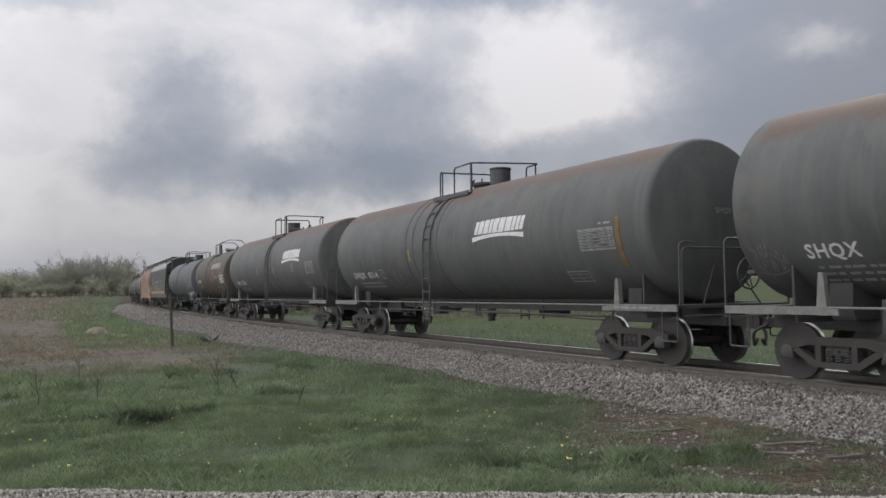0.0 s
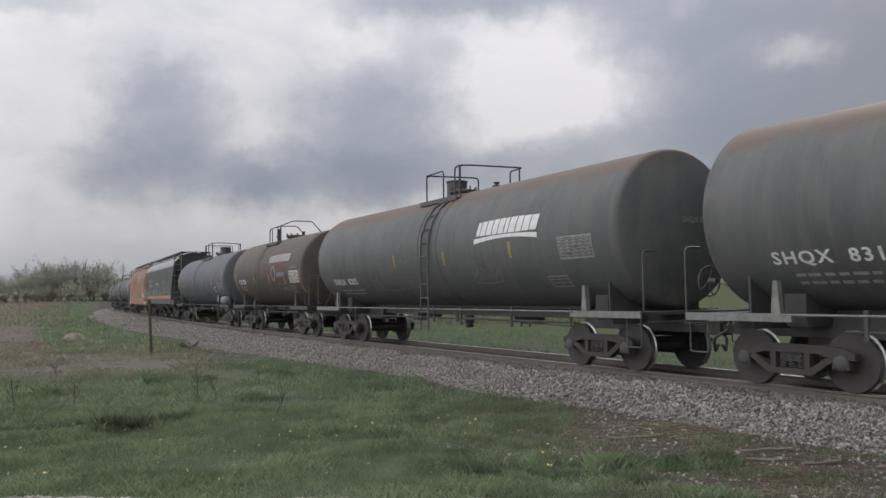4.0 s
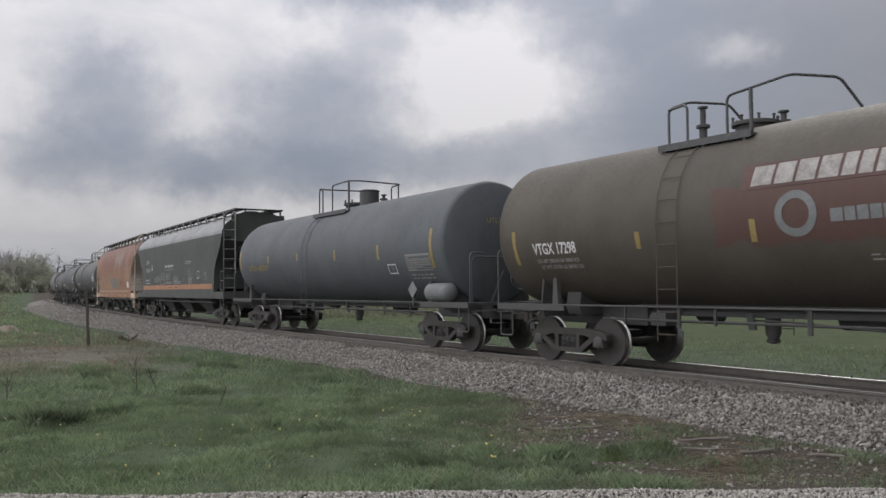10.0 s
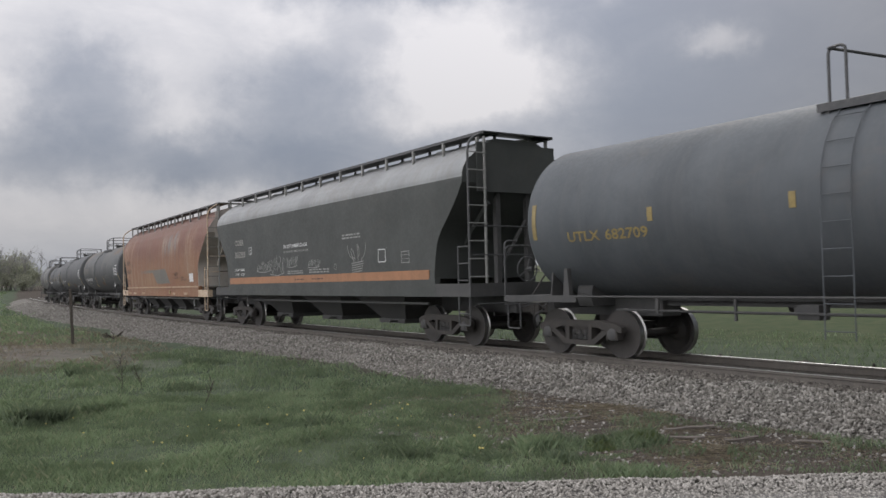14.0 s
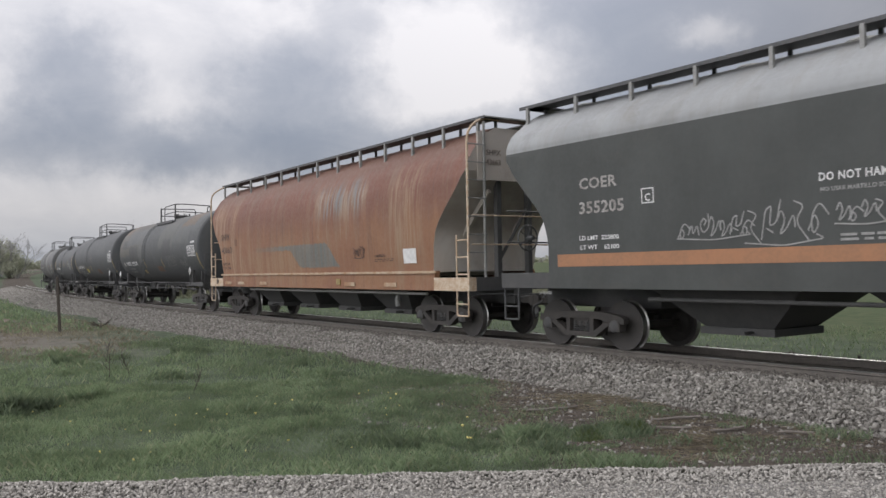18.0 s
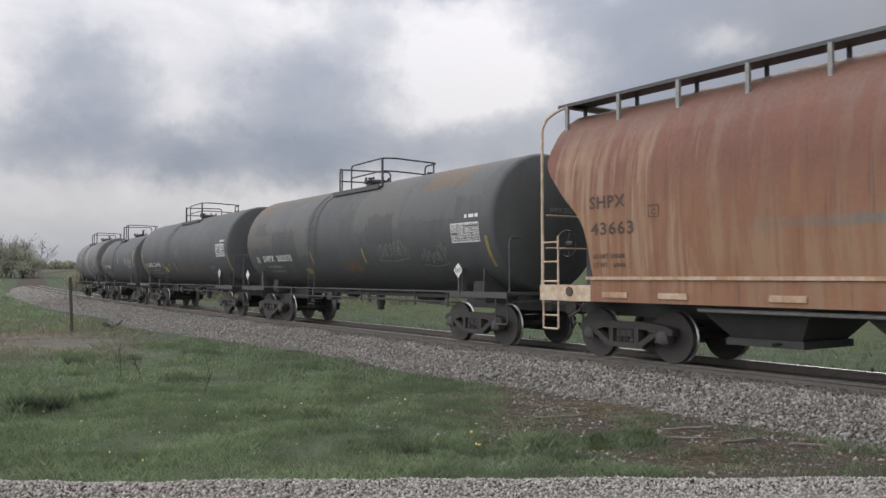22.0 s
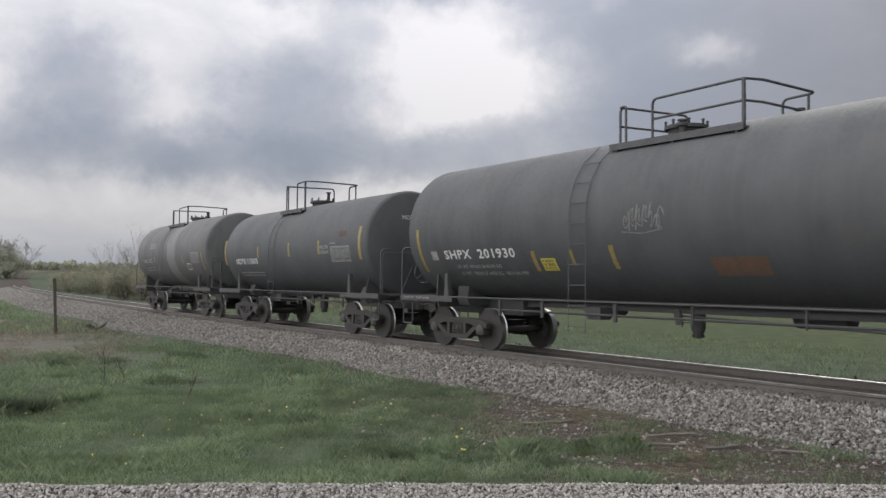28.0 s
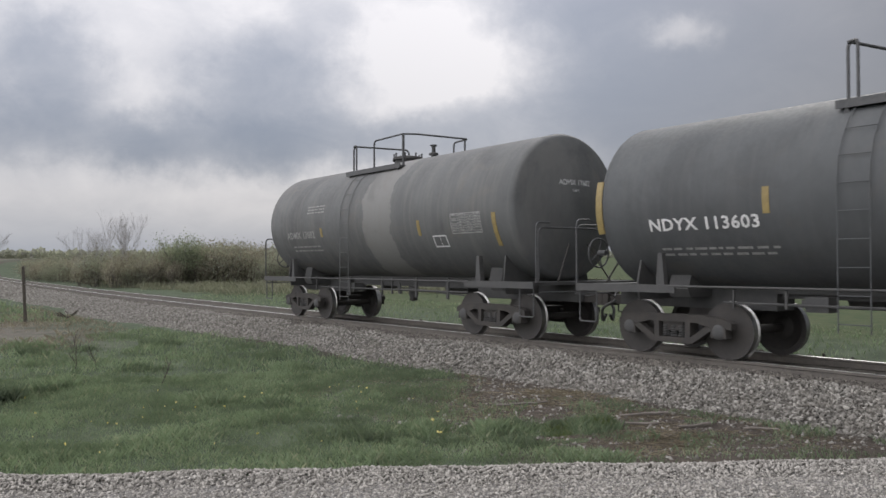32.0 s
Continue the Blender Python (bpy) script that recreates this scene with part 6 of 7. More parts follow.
# ---------------------------------------------------------------- loose ground cover: stones, grass, straw
def leaf_material(name, a, b, c, translucent=0.42):
    def build(n, p):
        isl = n.add("ShaderNodeNewGeometry").outputs["Random Per Island"]
        tone = n.mix(n.ramp(isl, 0.0, 0.6), a, b)
        tone = n.mix(n.ramp(isl, 0.82, 0.97), tone, c)
        patchy = n.math("ADD", n.math("MULTIPLY", n.noise(0.7, 3.0, 0.6, place(n)), 0.6), n.math("MULTIPLY", n.noise(3.0, 3.0, 0.6, place(n)), 0.4))
        tone = n.mix(n.math("MULTIPLY", n.ramp(patchy, 0.38, 0.62), 0.62), tone, tuple(v * 0.55 for v in a))
        n.put(p.inputs["Base Color"], tone)
        p.inputs["Roughness"].default_value, p.inputs["Specular IOR Level"].default_value = 0.8, 0.2
        # thin leaves let a part of the light through
        glow, both = n.add("ShaderNodeBsdfTranslucent"), n.add("ShaderNodeMixShader")
        n.put(glow.inputs[0], n.mix(1.0, tone, (1.5, 1.6, 1.2), "MULTIPLY"))
        both.inputs[0].default_value = translucent
        out = p.outputs[0].links[0].to_node
        n.link(p.outputs[0], both.inputs[1]), n.link(glow.outputs[0], both.inputs[2]), n.link(both.outputs[0], out.inputs[0])

    return material(name, build)


GRASS = leaf_material("fresh grass blades", (0.125, 0.160, 0.106), (0.195, 0.245, 0.166), (0.28, 0.28, 0.21))
GRASS_LUSH = leaf_material("deep green tuft blades", (0.094, 0.118, 0.084), (0.140, 0.172, 0.122), (0.18, 0.20, 0.14))
STRAW = leaf_material("dry straw", (0.130, 0.108, 0.087), (0.23, 0.194, 0.155), (0.38, 0.335, 0.272))
WEED = leaf_material("yellow-green weed", (0.100, 0.130, 0.065), (0.160, 0.195, 0.095), (0.22, 0.23, 0.13))
FLOWER = plain("dandelion petals", (0.75, 0.66, 0.30), (0.62, 0.50, 0.10), 20.0, 0.7)
DEAD = leaf_material("dead grey-brown stalks", (0.150, 0.127, 0.108), (0.225, 0.195, 0.168), (0.31, 0.28, 0.245))
TALL = leaf_material("pale dry meadow grass", (0.150, 0.150, 0.118), (0.205, 0.203, 0.165), (0.26, 0.25, 0.20))
rng = np.random.default_rng(7)


# stones by the rails: dirt plus the train's shade in one dark colour
def dark_stone(n, p):
    isl = n.add("ShaderNodeNewGeometry").outputs["Random Per Island"]
    n.put(p.inputs["Base Color"], n.mix(isl, (0.075, 0.070, 0.063), (0.19, 0.175, 0.155)))
    dull(p)


STONE_DARK = material("oily fouled ballast with train shade", dark_stone)


def mesh_from_arrays(name, verts, faces, mat):
    me = bpy.data.meshes.new(name)
    k = faces.shape[1]
    me.vertices.add(len(verts))
    me.vertices.foreach_set("co", verts.astype(np.float32).ravel())
    me.loops.add(faces.size)
    me.loops.foreach_set("vertex_index", faces.astype(np.int32).ravel())
    me.polygons.add(len(faces))
    me.polygons.foreach_set("loop_start", np.arange(0, faces.size, k, dtype=np.int32))
    me.update(calc_edges=True)
    me.materials.append(mat)
    return me


def scatter(points, size, flat=0.65):
    """Angular stones: squashed, turned and jittered blocks at the points (rows of x, y, z)."""
    n = len(points)
    cube = np.array([(x, y, z) for z in (-1, 1) for y in (-1, 1) for x in (-1, 1)], float) * 0.5
    v = np.repeat(cube[None], n, 0) * (1 + rng.uniform(-0.35, 0.35, (n, 8, 3)))
    v *= (size * rng.uniform(0.6, 1.5, n))[:, None, None] * np.stack([rng.uniform(1.0, 1.5, n), rng.uniform(0.6, 1.0, n), rng.uniform(flat - 0.2, flat + 0.2, n)], 1)[:, None, :]
    q = rng.normal(size=(n, 4))
    q[:, 0] += 1.6
    q /= np.linalg.norm(q, axis=1)[:, None]
    w, x, y, z = q.T
    rot = np.stack([np.stack([1 - 2 * (y * y + z * z), 2 * (x * y - z * w), 2 * (x * z + y * w)], 1), np.stack([2 * (x * y + z * w), 1 - 2 * (x * x + z * z), 2 * (y * z - x * w)], 1), np.stack([2 * (x * z - y * w), 2 * (y * z + x * w), 1 - 2 * (x * x + y * y)], 1)], 1)
    v = np.einsum("nij,nkj->nki", rot, v) + points[:, None, :]
    f = np.array([(0, 2, 3, 1), (4, 5, 7, 6), (0, 1, 5, 4), (2, 6, 7, 3), (0, 4, 6, 2), (1, 3, 7, 5)])
    faces = (f[None] + 8 * np.arange(n)[:, None, None]).reshape(-1, 4)
    return v.reshape(-1, 3), faces


def blades(points, height, width, lean=0.45, flat=False):
    """Thin bent blades of grass, two triangles each."""
    n = len(points)
    a = rng.uniform(0, 2 * np.pi, n)
    side = np.stack([np.cos(a), np.sin(a), np.zeros(n)], 1)
    b = rng.uniform(0, 2 * np.pi, n)
    lush = np.array([0.85 + 1.1 * noise.noise((q[0] * 0.9, q[1] * 0.9, 31.0)) + 0.5 * noise.noise((q[0] * 2.6, q[1] * 2.6, 7.0)) for q in points])
    h = height * rng.uniform(0.45, 1.25, n) * np.clip(lush, 0.4, 1.6)
    tip = np.stack([np.cos(b), np.sin(b), np.zeros(n)], 1) * (h * rng.uniform(0.1, lean * 2, n))[:, None]
    up = np.zeros((n, 3))
    up[:, 2] = h * (0.15 if flat else 1.0)
    w = (width * rng.uniform(0.6, 1.4, n))[:, None] * 0.5
    v = np.stack([points - side * w, points + side * w, points + tip * 0.35 + up * 0.6 + side * w * 0.7, points + tip + up], 1)
    f = np.array([(0, 1, 2), (0, 2, 3)])
    return v.reshape(-1, 3), (f[None] + 4 * np.arange(n)[:, None, None]).reshape(-1, 3)


def spots(x0, x1, y0, y1, n, keep):
    pts = np.stack([rng.uniform(x0, x1, n), rng.uniform(y0, y1, n)], 1)
    return np.array([(x, y, ground_z(x, y)) for x, y in pts if keep(x, y)])


def stuff(name, data, mat, label, category):
    ob = new(name, mesh_from_arrays(name, *data, mat))
    return tagged(ob, label, category, kind="stuff")


def road_edge(x):
    return 7.92 - 0.085 * x


def verge(x, y, soft=0.0):
    """True where grass grows between the road and the ballast."""
    s, d = to_track(x, y)
    n1 = noise.noise((x * 0.35, y * 0.35, 1.0)) * 0.9 + noise.noise((x * 1.6, y * 1.6, 4.0)) * 0.5
    lim = 6.3 + (toe(s) + 0.2 - 6.3) * smooth(9.5, 17.0, y)
    return d > lim + n1 * (1 - 0.55 * smooth(12, 17, y)) + soft + random.gauss(0, 0.28) and y > road_edge(x) + 0.12


def build_cover():
    # ballast: nearest stretch as single stones, coarser further off
    pts, foul_shade = [], []
    for s0, s1, n in ((0, 9, 20000), (9, 20, 21000), (20, 38, 26000), (38, 62, 20000), (62, 120, 14000)):
        for _ in range(n):
            s = random.uniform(s0, s1)
            d = 0.95 + (toe(s) - 0.75) * random.random()
            z = ballast_z(s, d) + random.uniform(-0.01, 0.03)
            (foul_shade if d < 1.5 + 0.4 * noise.noise((s * 1.1, d, 3)) else pts).append(tuple(track(s, d, z)))
    # the darkened strip by the rails: fouling, with shade put into the colour
    stuff("foul_shade_stones", scatter(np.array(foul_shade), np.full(len(foul_shade), 0.036)), STONE_DARK, "dark oily stones along the sleeper ends, shade included in their colour", "ballast")
    pts = np.array(pts)
    r = np.hypot(pts[:, 0], pts[:, 1])
    stuff("ballast_stones", scatter(pts, (0.032 + 0.0003 * r + 0.0010 * np.clip(r - 60, 0, None)), 0.48), STONE, "loose grey crushed stones on the shoulder of the line", "ballast")
    inner = np.array([tuple(track(random.uniform(0, 60), random.uniform(-2.3, 0.95), random.uniform(-0.20, -0.14))) for _ in range(5000)])
    stuff("track_stones", scatter(inner, np.full(len(inner), 0.042)), STONE_DARK, "crushed stones between the sleepers", "ballast")
    # strays on the bare earth and in the verge
    stray = spots(0.0, 9.5, 8.0, 15.0, 4200, lambda x, y: 2.2 < to_track(x, y)[1] < 7.0)
    stuff("stray_stones", scatter(stray, rng.uniform(0.012, 0.034, len(stray))), STONE, "stray stones on the bare earth", "stones")
    # road gravel: the strip by the verge
    pts = []
    for _ in range(30000):
        x = random.uniform(-6.5, 7.5)
        t = random.random() ** 1.5 * 1.7
        y = road_edge(x) + 0.14 - t + 0.12 * noise.noise((x * 0.7, 0, 5)) + 0.05 * noise.noise((x * 3, 0, 9))
        pts.append((x, y, -0.365 - 0.06 * smooth(0.25, 0.0, t) + random.uniform(-0.004, 0.012)))
    stuff("road_gravel", scatter(np.array(pts), np.full(len(pts), 0.017), 0.7), PEBBLE, "pale loose gravel along the road", "gravel")
    # grass
    near = spots(-9, 5, 7.6, 16, 190000, lambda x, y: verge(x, y))
    stuff("verge_grass", blades(near, 0.085, 0.0055), GRASS, "short fresh spring grass on the verge", "grass")
    mid = spots(-19, 3, 15, 34, 90000, lambda x, y: verge(x, y) and (to_track(x, y)[1] < 5.2 + 2.5 * noise.noise((x * 0.25, y * 0.25, 0)) or y < 22 + 3 * noise.noise((x * 0.2, y * 0.3, 5)) + random.gauss(0, 1)))
    stuff("verge_grass_far", blades(mid, 0.12, 0.015), GRASS, "spring grass further along the verge", "grass")
    far = spots(-34, -4, 32, 70, 30000, lambda x, y: toe(to_track(x, y)[0]) + 0.3 < to_track(x, y)[1] < 10)
    stuff("trackside_grass", blades(far, 0.2, 0.05), GRASS, "rough grass beside the line", "grass")
    back = spots(-8, 40, 14, 62, 60000, lambda x, y: -14 < to_track(x, y)[1] < -2.9)
    stuff("far_side_grass", blades(back, 0.13, 0.022), GRASS, "green grass strip beyond the line", "grass")
    sprout = spots(1.0, 8.5, 7.4, 12, 16000, lambda x, y: y > road_edge(x) + 0.1 and 2.6 < to_track(x, y)[1] < 6.5 and noise.noise((x * 1.3, y * 1.3, 8)) > -0.05)
    stuff("sparse_grass", blades(sprout, 0.07, 0.010), GRASS, "sparse grass on the bare earth", "grass")
    dry = spots(-0.5, 8.5, 8.2, 16.0, 62000, lambda x, y: 2.5 < to_track(x, y)[1] < 6.6 and noise.noise((x * 0.7, y * 0.7, 2)) + 0.5 * noise.noise((x * 3, y * 3, 5)) > -0.12)
    stuff("dry_straw", blades(dry, 0.13, 0.007, 1.2, True), STRAW, "matted dry straw on the bare earth", "straw")
    hay = spots(-24, -6, 20, 42, 26000, lambda x, y: to_track(x, y)[1] > 4.6 and y > 21 and noise.noise((x * 0.3, y * 0.3, 12)) > -0.25)
    stuff("dead_grass", blades(hay, 0.12, 0.016, 0.8), DEAD, "dead reddish grass beside the field", "dead grass")
    weeds = spots(-46, -12, 24, 70, 30000, lambda x, y: 7.5 < to_track(x, y)[1] < 10.5 and noise.noise((x * 0.25, y * 0.25, 14)) + 0.6 * noise.noise((x * 1.1, y * 1.1, 3)) > 0.05)
    stuff("field_weeds", blades(weeds, 0.16, 0.04, 0.8), GRASS, "patchy green weeds in the old field", "weeds")
    stalks = spots(-46, -8, 20, 70, 40000, lambda x, y: to_track(x, y)[1] > 6.5 and noise.noise((x * 0.22, y * 0.22, 40)) + 0.6 * noise.noise((x * 1.0, y * 1.0, 9)) > 0.0)
    stuff("field_stubble", blades(stalks, 0.12, 0.017, 0.8), DEAD, "reddish dead stalks in the old field", "stubble")
    plain_weeds = spots(-130, -22, 66, 215, 30000, lambda x, y: 5.0 < to_track(x, y)[1] < 13.0)
    stuff("far_field_weeds", blades(plain_weeds, 0.30, 0.16, 0.8), GRASS, "rough green weeds between the field and the line", "weeds")
    far_stalks = spots(-130, -22, 66, 215, 30000, lambda x, y: to_track(x, y)[1] > 7.0)
    stuff("far_field_stubble", blades(far_stalks, 0.28, 0.14, 0.9), DEAD, "dead stalks across the far field", "stubble")
    meadow = spots(-45, 30, 58, 125, 60000, lambda x, y: -60 < to_track(x, y)[1] < -8.0 - 3.0 * noise.noise((x * 0.15, y * 0.15, 6)) and noise.noise((x * 0.12, y * 0.12, 21)) > -0.45)
    stuff("meadow_grass", blades(meadow, 0.55, 0.035, 0.5), TALL, "tall dry grass between the line and the thicket", "grass")
    # flowers
    pts = []
    for _ in range(120):
        x, y = random.uniform(-7.5, 2.0), random.uniform(8.6, 13.5)
        if verge(x, y, 0.3) and noise.noise((x * 0.8, y * 0.8, 20)) > 0.0:
            pts.append((x, y, ground_z(x, y) + random.uniform(0.10, 0.17)))
    stuff("dandelions", scatter(np.array(pts), np.full(len(pts), 0.017), 0.4), FLOWER, "small yellow dandelion flowers in the grass", "flowers")


def pebble_material(n, p):
    isl = n.add("ShaderNodeNewGeometry").outputs["Random Per Island"]
    tone = n.mix(isl, (0.200, 0.190, 0.170), (0.46, 0.440, 0.402))
    fine = n.noise(80.0, 3.0, 0.6, place(n))
    n.put(p.inputs["Base Color"], n.mix(n.math("MULTIPLY", fine, 0.3), tone, (0.2, 0.19, 0.18)))
    dull(p)


PEBBLE = material("pale limestone pebbles", pebble_material)
build_cover()


def tuft(x, y, rx, ry, n, h, mat, label):
    a, r = rng.uniform(0, 2 * np.pi, n), np.sqrt(rng.random(n))
    px, py = x + rx * r * np.cos(a), y + ry * r * np.sin(a)
    pts = np.array([(u, v, ground_z(u, v) - 0.01) for u, v in zip(px, py)])
    ob = new("grass_tuft", mesh_from_arrays("grass_tuft", *blades(pts, h, 0.006, 0.4), mat))
    return tagged(ob, label, "grass tuft", kind="stuff")



def scatter_tufts():
    rnd = random.Random(17)
    # low plants on the bare earth
    for _ in range(26):
        tuft(2.1 + rnd.gauss(0, 0.7), 9.7 + rnd.gauss(0, 0.42), rnd.uniform(0.12, 0.32), rnd.uniform(0.12, 0.26), rnd.randint(250, 600), rnd.uniform(0.09, 0.18), rnd.choice((GRASS_LUSH, GRASS)), "low green grass tuft on bare earth")
    for _ in range(9):
        tuft(3.2 + rnd.gauss(0, 0.4), 9.6 + rnd.gauss(0, 0.35), rnd.uniform(0.10, 0.25), rnd.uniform(0.10, 0.2), rnd.randint(150, 350), rnd.uniform(0.09, 0.18), rnd.choice((WEED, GRASS)), "yellow-green weedy tuft on bare earth")
    # taller clumps in the verge
    for _ in range(9):
        tuft(-5.6 + rnd.gauss(0, 0.6), 13.4 + rnd.gauss(0, 0.35), rnd.uniform(0.2, 0.45), rnd.uniform(0.15, 0.3), rnd.randint(250, 500), rnd.uniform(0.16, 0.26), GRASS_LUSH, "tall dark grass clump in the verge")
    n = 0
    while n < 40:
        x, y = rnd.uniform(-12, 1.5), rnd.uniform(9.5, 24)
        if verge(x, y, 0.6):
            tuft(x, y, rnd.uniform(0.25, 0.7), rnd.uniform(0.2, 0.5), rnd.randint(250, 600), rnd.uniform(0.10, 0.19), rnd.choice((GRASS, GRASS, GRASS_LUSH)), "rough grass clump in the verge")
            n += 1


scatter_tufts()


# ---------------------------------------------------------------- posts, sticks, mounds
def marker_post():
    sh = Shape()
    z0 = ground_z(-10.3, 31.8) - 0.15
    outline = [(-0.045, -0.035), (0.04, -0.045), (0.05, 0.03), (-0.03, 0.045)]
    rows = [(0, 1.05), (0.5, 1.0), (1.2, 0.97), (1.85, 0.95), (2.16, 0.9), (2.19, 0.6)]
    for h, k in rows:
        sh.v += [(a * k - 0.045 * h, b * k, h) for a, b in outline]
    for i in range(len(rows) - 1):
        for j in range(4):
            m = (j + 1) % 4
            sh.f.append((4 * i + j, 4 * i + m, 4 * i + 4 + m, 4 * i + 4 + j))
    sh.f.append((20, 21, 22, 23))
    ob = part("marker_post", sh, M["wood"], None, smooth=0, at=pose(-10.3, 31.8, z0))
    tagged(ob, "dark weathered wooden post leaning beside the line", "post")


marker_post()


def weed_stalk(x, y, height, seed):
    """A dead weed left from last year: one thin stem with a few side twigs."""
    rnd, sh = random.Random(seed), Shape()
    top = Vector((rnd.gauss(0, 0.08), rnd.gauss(0, 0.05), height))
    line = [Vector((0, 0, -0.03)), top * 0.35 + Vector((0.02, 0, 0)), top * 0.7, top]
    sh.tube(line, 0.008, 5)
    for k in range(6):
        t = 0.35 + 0.1 * k
        p = top * t
        a = rnd.uniform(0, 6.28)
        sh.tube([p, p + Vector((0.09 * math.cos(a), 0.09 * math.sin(a), 0.08)), p + Vector((0.12 * math.cos(a), 0.12 * math.sin(a), 0.16))], 0.005, 4)
    ob = part("weed_stalk", sh, M["wood"], None, at=pose(x, y, ground_z(x, y)), smooth=60)
    tagged(ob, "thin dead weed stalk standing in the grass", "weed", "dead weed stalks")


for k, (x, y, h) in enumerate(((-7.4, 15.3, 0.62), (-6.6, 15.9, 0.5), (-4.5, 16.6, 0.55), (-4.3, 17.4, 0.42), (-8.3, 19.0, 0.6), (-2.6, 14.6, 0.4), (-5.6, 20.4, 0.5))):
    weed_stalk(x, y, h, 50 + k)


def branch_pile():
    sh = Shape()
    rnd = random.Random(5)
    for _ in range(7):
        a = rnd.uniform(0, 6.28)
        pts = [(0, 0, 0.02), (0.25 * math.cos(a), 0.25 * math.sin(a), 0.10 + 0.1 * rnd.random()), (0.4 * math.cos(a + 0.3), 0.4 * math.sin(a + 0.3), 0.08 + 0.25 * rnd.random())]
        sh.tube(pts, 0.022, 6)
    p = (-9.75, 34.9)
    tagged(part("dead_branch", sh, M["wood"], None, at=pose(*p, ground_z(*p))), "dark dead branch lying beside the ballast", "branch")


branch_pile()


def stick(x, y, length, turn, r=0.03):
    rnd = random.Random(int(100 * x))
    pts = [(length * (i / 4 - 0.5), 0.03 * rnd.uniform(-1, 1), 0.02 * rnd.random()) for i in range(5)]
    ob = part("stick", Shape().tube(pts, r, 6), M["tie"], None, at=pose(x, y, ground_z(x, y) + r * 0.7, 0, 0, turn))
    tagged(ob, "grey weathered stick on bare earth", "stick")


for q in ((6.2, 10.9, 0.55, 10, 0.035), (3.9, 9.9, 0.6, -8, 0.02), (4.6, 9.7, 0.5, 20, 0.02), (4.3, 10.6, 0.7, 4, 0.022), (5.3, 9.4, 0.4, -15, 0.018), (2.9, 11.6, 0.8, 12, 0.02)):
    stick(*q)


def mound(x, y, w, h, mat, label):
    sh, n = Shape(), 18
    for i in range(9):
        t = i / 8
        for k in range(n):
            a = 2 * math.pi * k / n
            r = w * (1 - t) ** 0.8 * (1 + 0.25 * noise.noise((math.cos(a) * 2, math.sin(a) * 2, t * 3 + x)))
            sh.v.append((r * math.cos(a), 0.6 * r * math.sin(a), h * (1 - (1 - t) ** 2) + 0.06 * noise.noise((a * 2, t * 4, 1))))
    for i in range(8):
        for k in range(n):
            m = (k + 1) % n
            sh.f.append((i * n + k, i * n + m, (i + 1) * n + m, (i + 1) * n + k))
    ob = part("earth_mound", sh, mat, None, at=pose(x, y, ground_z(x, y) - 0.06), smooth=60)
    tagged(ob, label, "mound")


EARTH = plain("pale dry earth", (0.17, 0.145, 0.115), (0.26, 0.225, 0.185), 3.0, 0.95, 0.0, 0.6, 0.05)
mound(-18.4, 44.4, 0.75, 0.42, EARTH, "pale heap of dry earth at the field's edge")
mound(-15.1, 39.4, 0.35, 0.18, EARTH, "small pale stone heap at the field's edge")


# ---------------------------------------------------------------- trees and shrubs
def branches(sh, p, way, length, r, depth, rnd, tips, spread=0.55, lift=0.15, sides=4):
    """A limb that forks; the ends are kept in tips."""
    steps = 3
    pts = [p]
    w = way.normalized()
    for _ in range(steps):
        w = (w + Vector((rnd.gauss(0, 0.12), rnd.gauss(0, 0.12), rnd.gauss(0, 0.08) + lift * 0.3))).normalized()
        pts.append(pts[-1] + w * length / steps)
    b = len(sh.v)
    for i, q in enumerate(pts):
        k = r * (1 - 0.5 * i / steps)
        u = w.orthogonal().normalized()
        v = w.cross(u)
        for j in range(sides):
            a = 2 * math.pi * j / sides
            sh.v.append(tuple(q + k * (math.cos(a) * u + math.sin(a) * v)))
    for i in range(steps):
        for j in range(sides):
            m = (j + 1) % sides
            sh.f.append((b + i * sides + j, b + i * sides + m, b + (i + 1) * sides + m, b + (i + 1) * sides + j))
    tips += pts[2:]
    if depth == 0:
        return
    for _ in range(rnd.choice((2, 3, 3))):
        d = (w + Vector((rnd.gauss(0, spread), rnd.gauss(0, spread), rnd.gauss(0, spread * 0.6) + lift))).normalized()
        branches(sh, pts[rnd.choice((2, 3))], d, length * rnd.uniform(0.6, 0.85), r * 0.62, depth - 1, rnd, tips, spread, lift, 3 if depth < 3 else sides)


def leaf_cloud(tips, n, size, drift, seed):
    g = np.random.default_rng(seed)
    t = np.array([tuple(q) for q in tips])
    c = t[g.integers(0, len(t), n)] + g.normal(size=(n, 3)) * drift
    u = g.normal(size=(n, 3))
    u /= np.linalg.norm(u, axis=1)[:, None]
    v = np.cross(u, g.normal(size=(n, 3)))
    v /= np.linalg.norm(v, axis=1)[:, None]
    k = (size * g.uniform(0.5, 1.4, n))[:, None]
    q = np.stack([c - u * k - v * k * 0.4, c + u * k * 0.9 - v * k * 0.6, c + u * k * 0.7 + v * k * 0.5, c - u * k * 0.8 + v * k * 0.7], 1)
    return q.reshape(-1, 3), np.arange(4 * n).reshape(-1, 4)


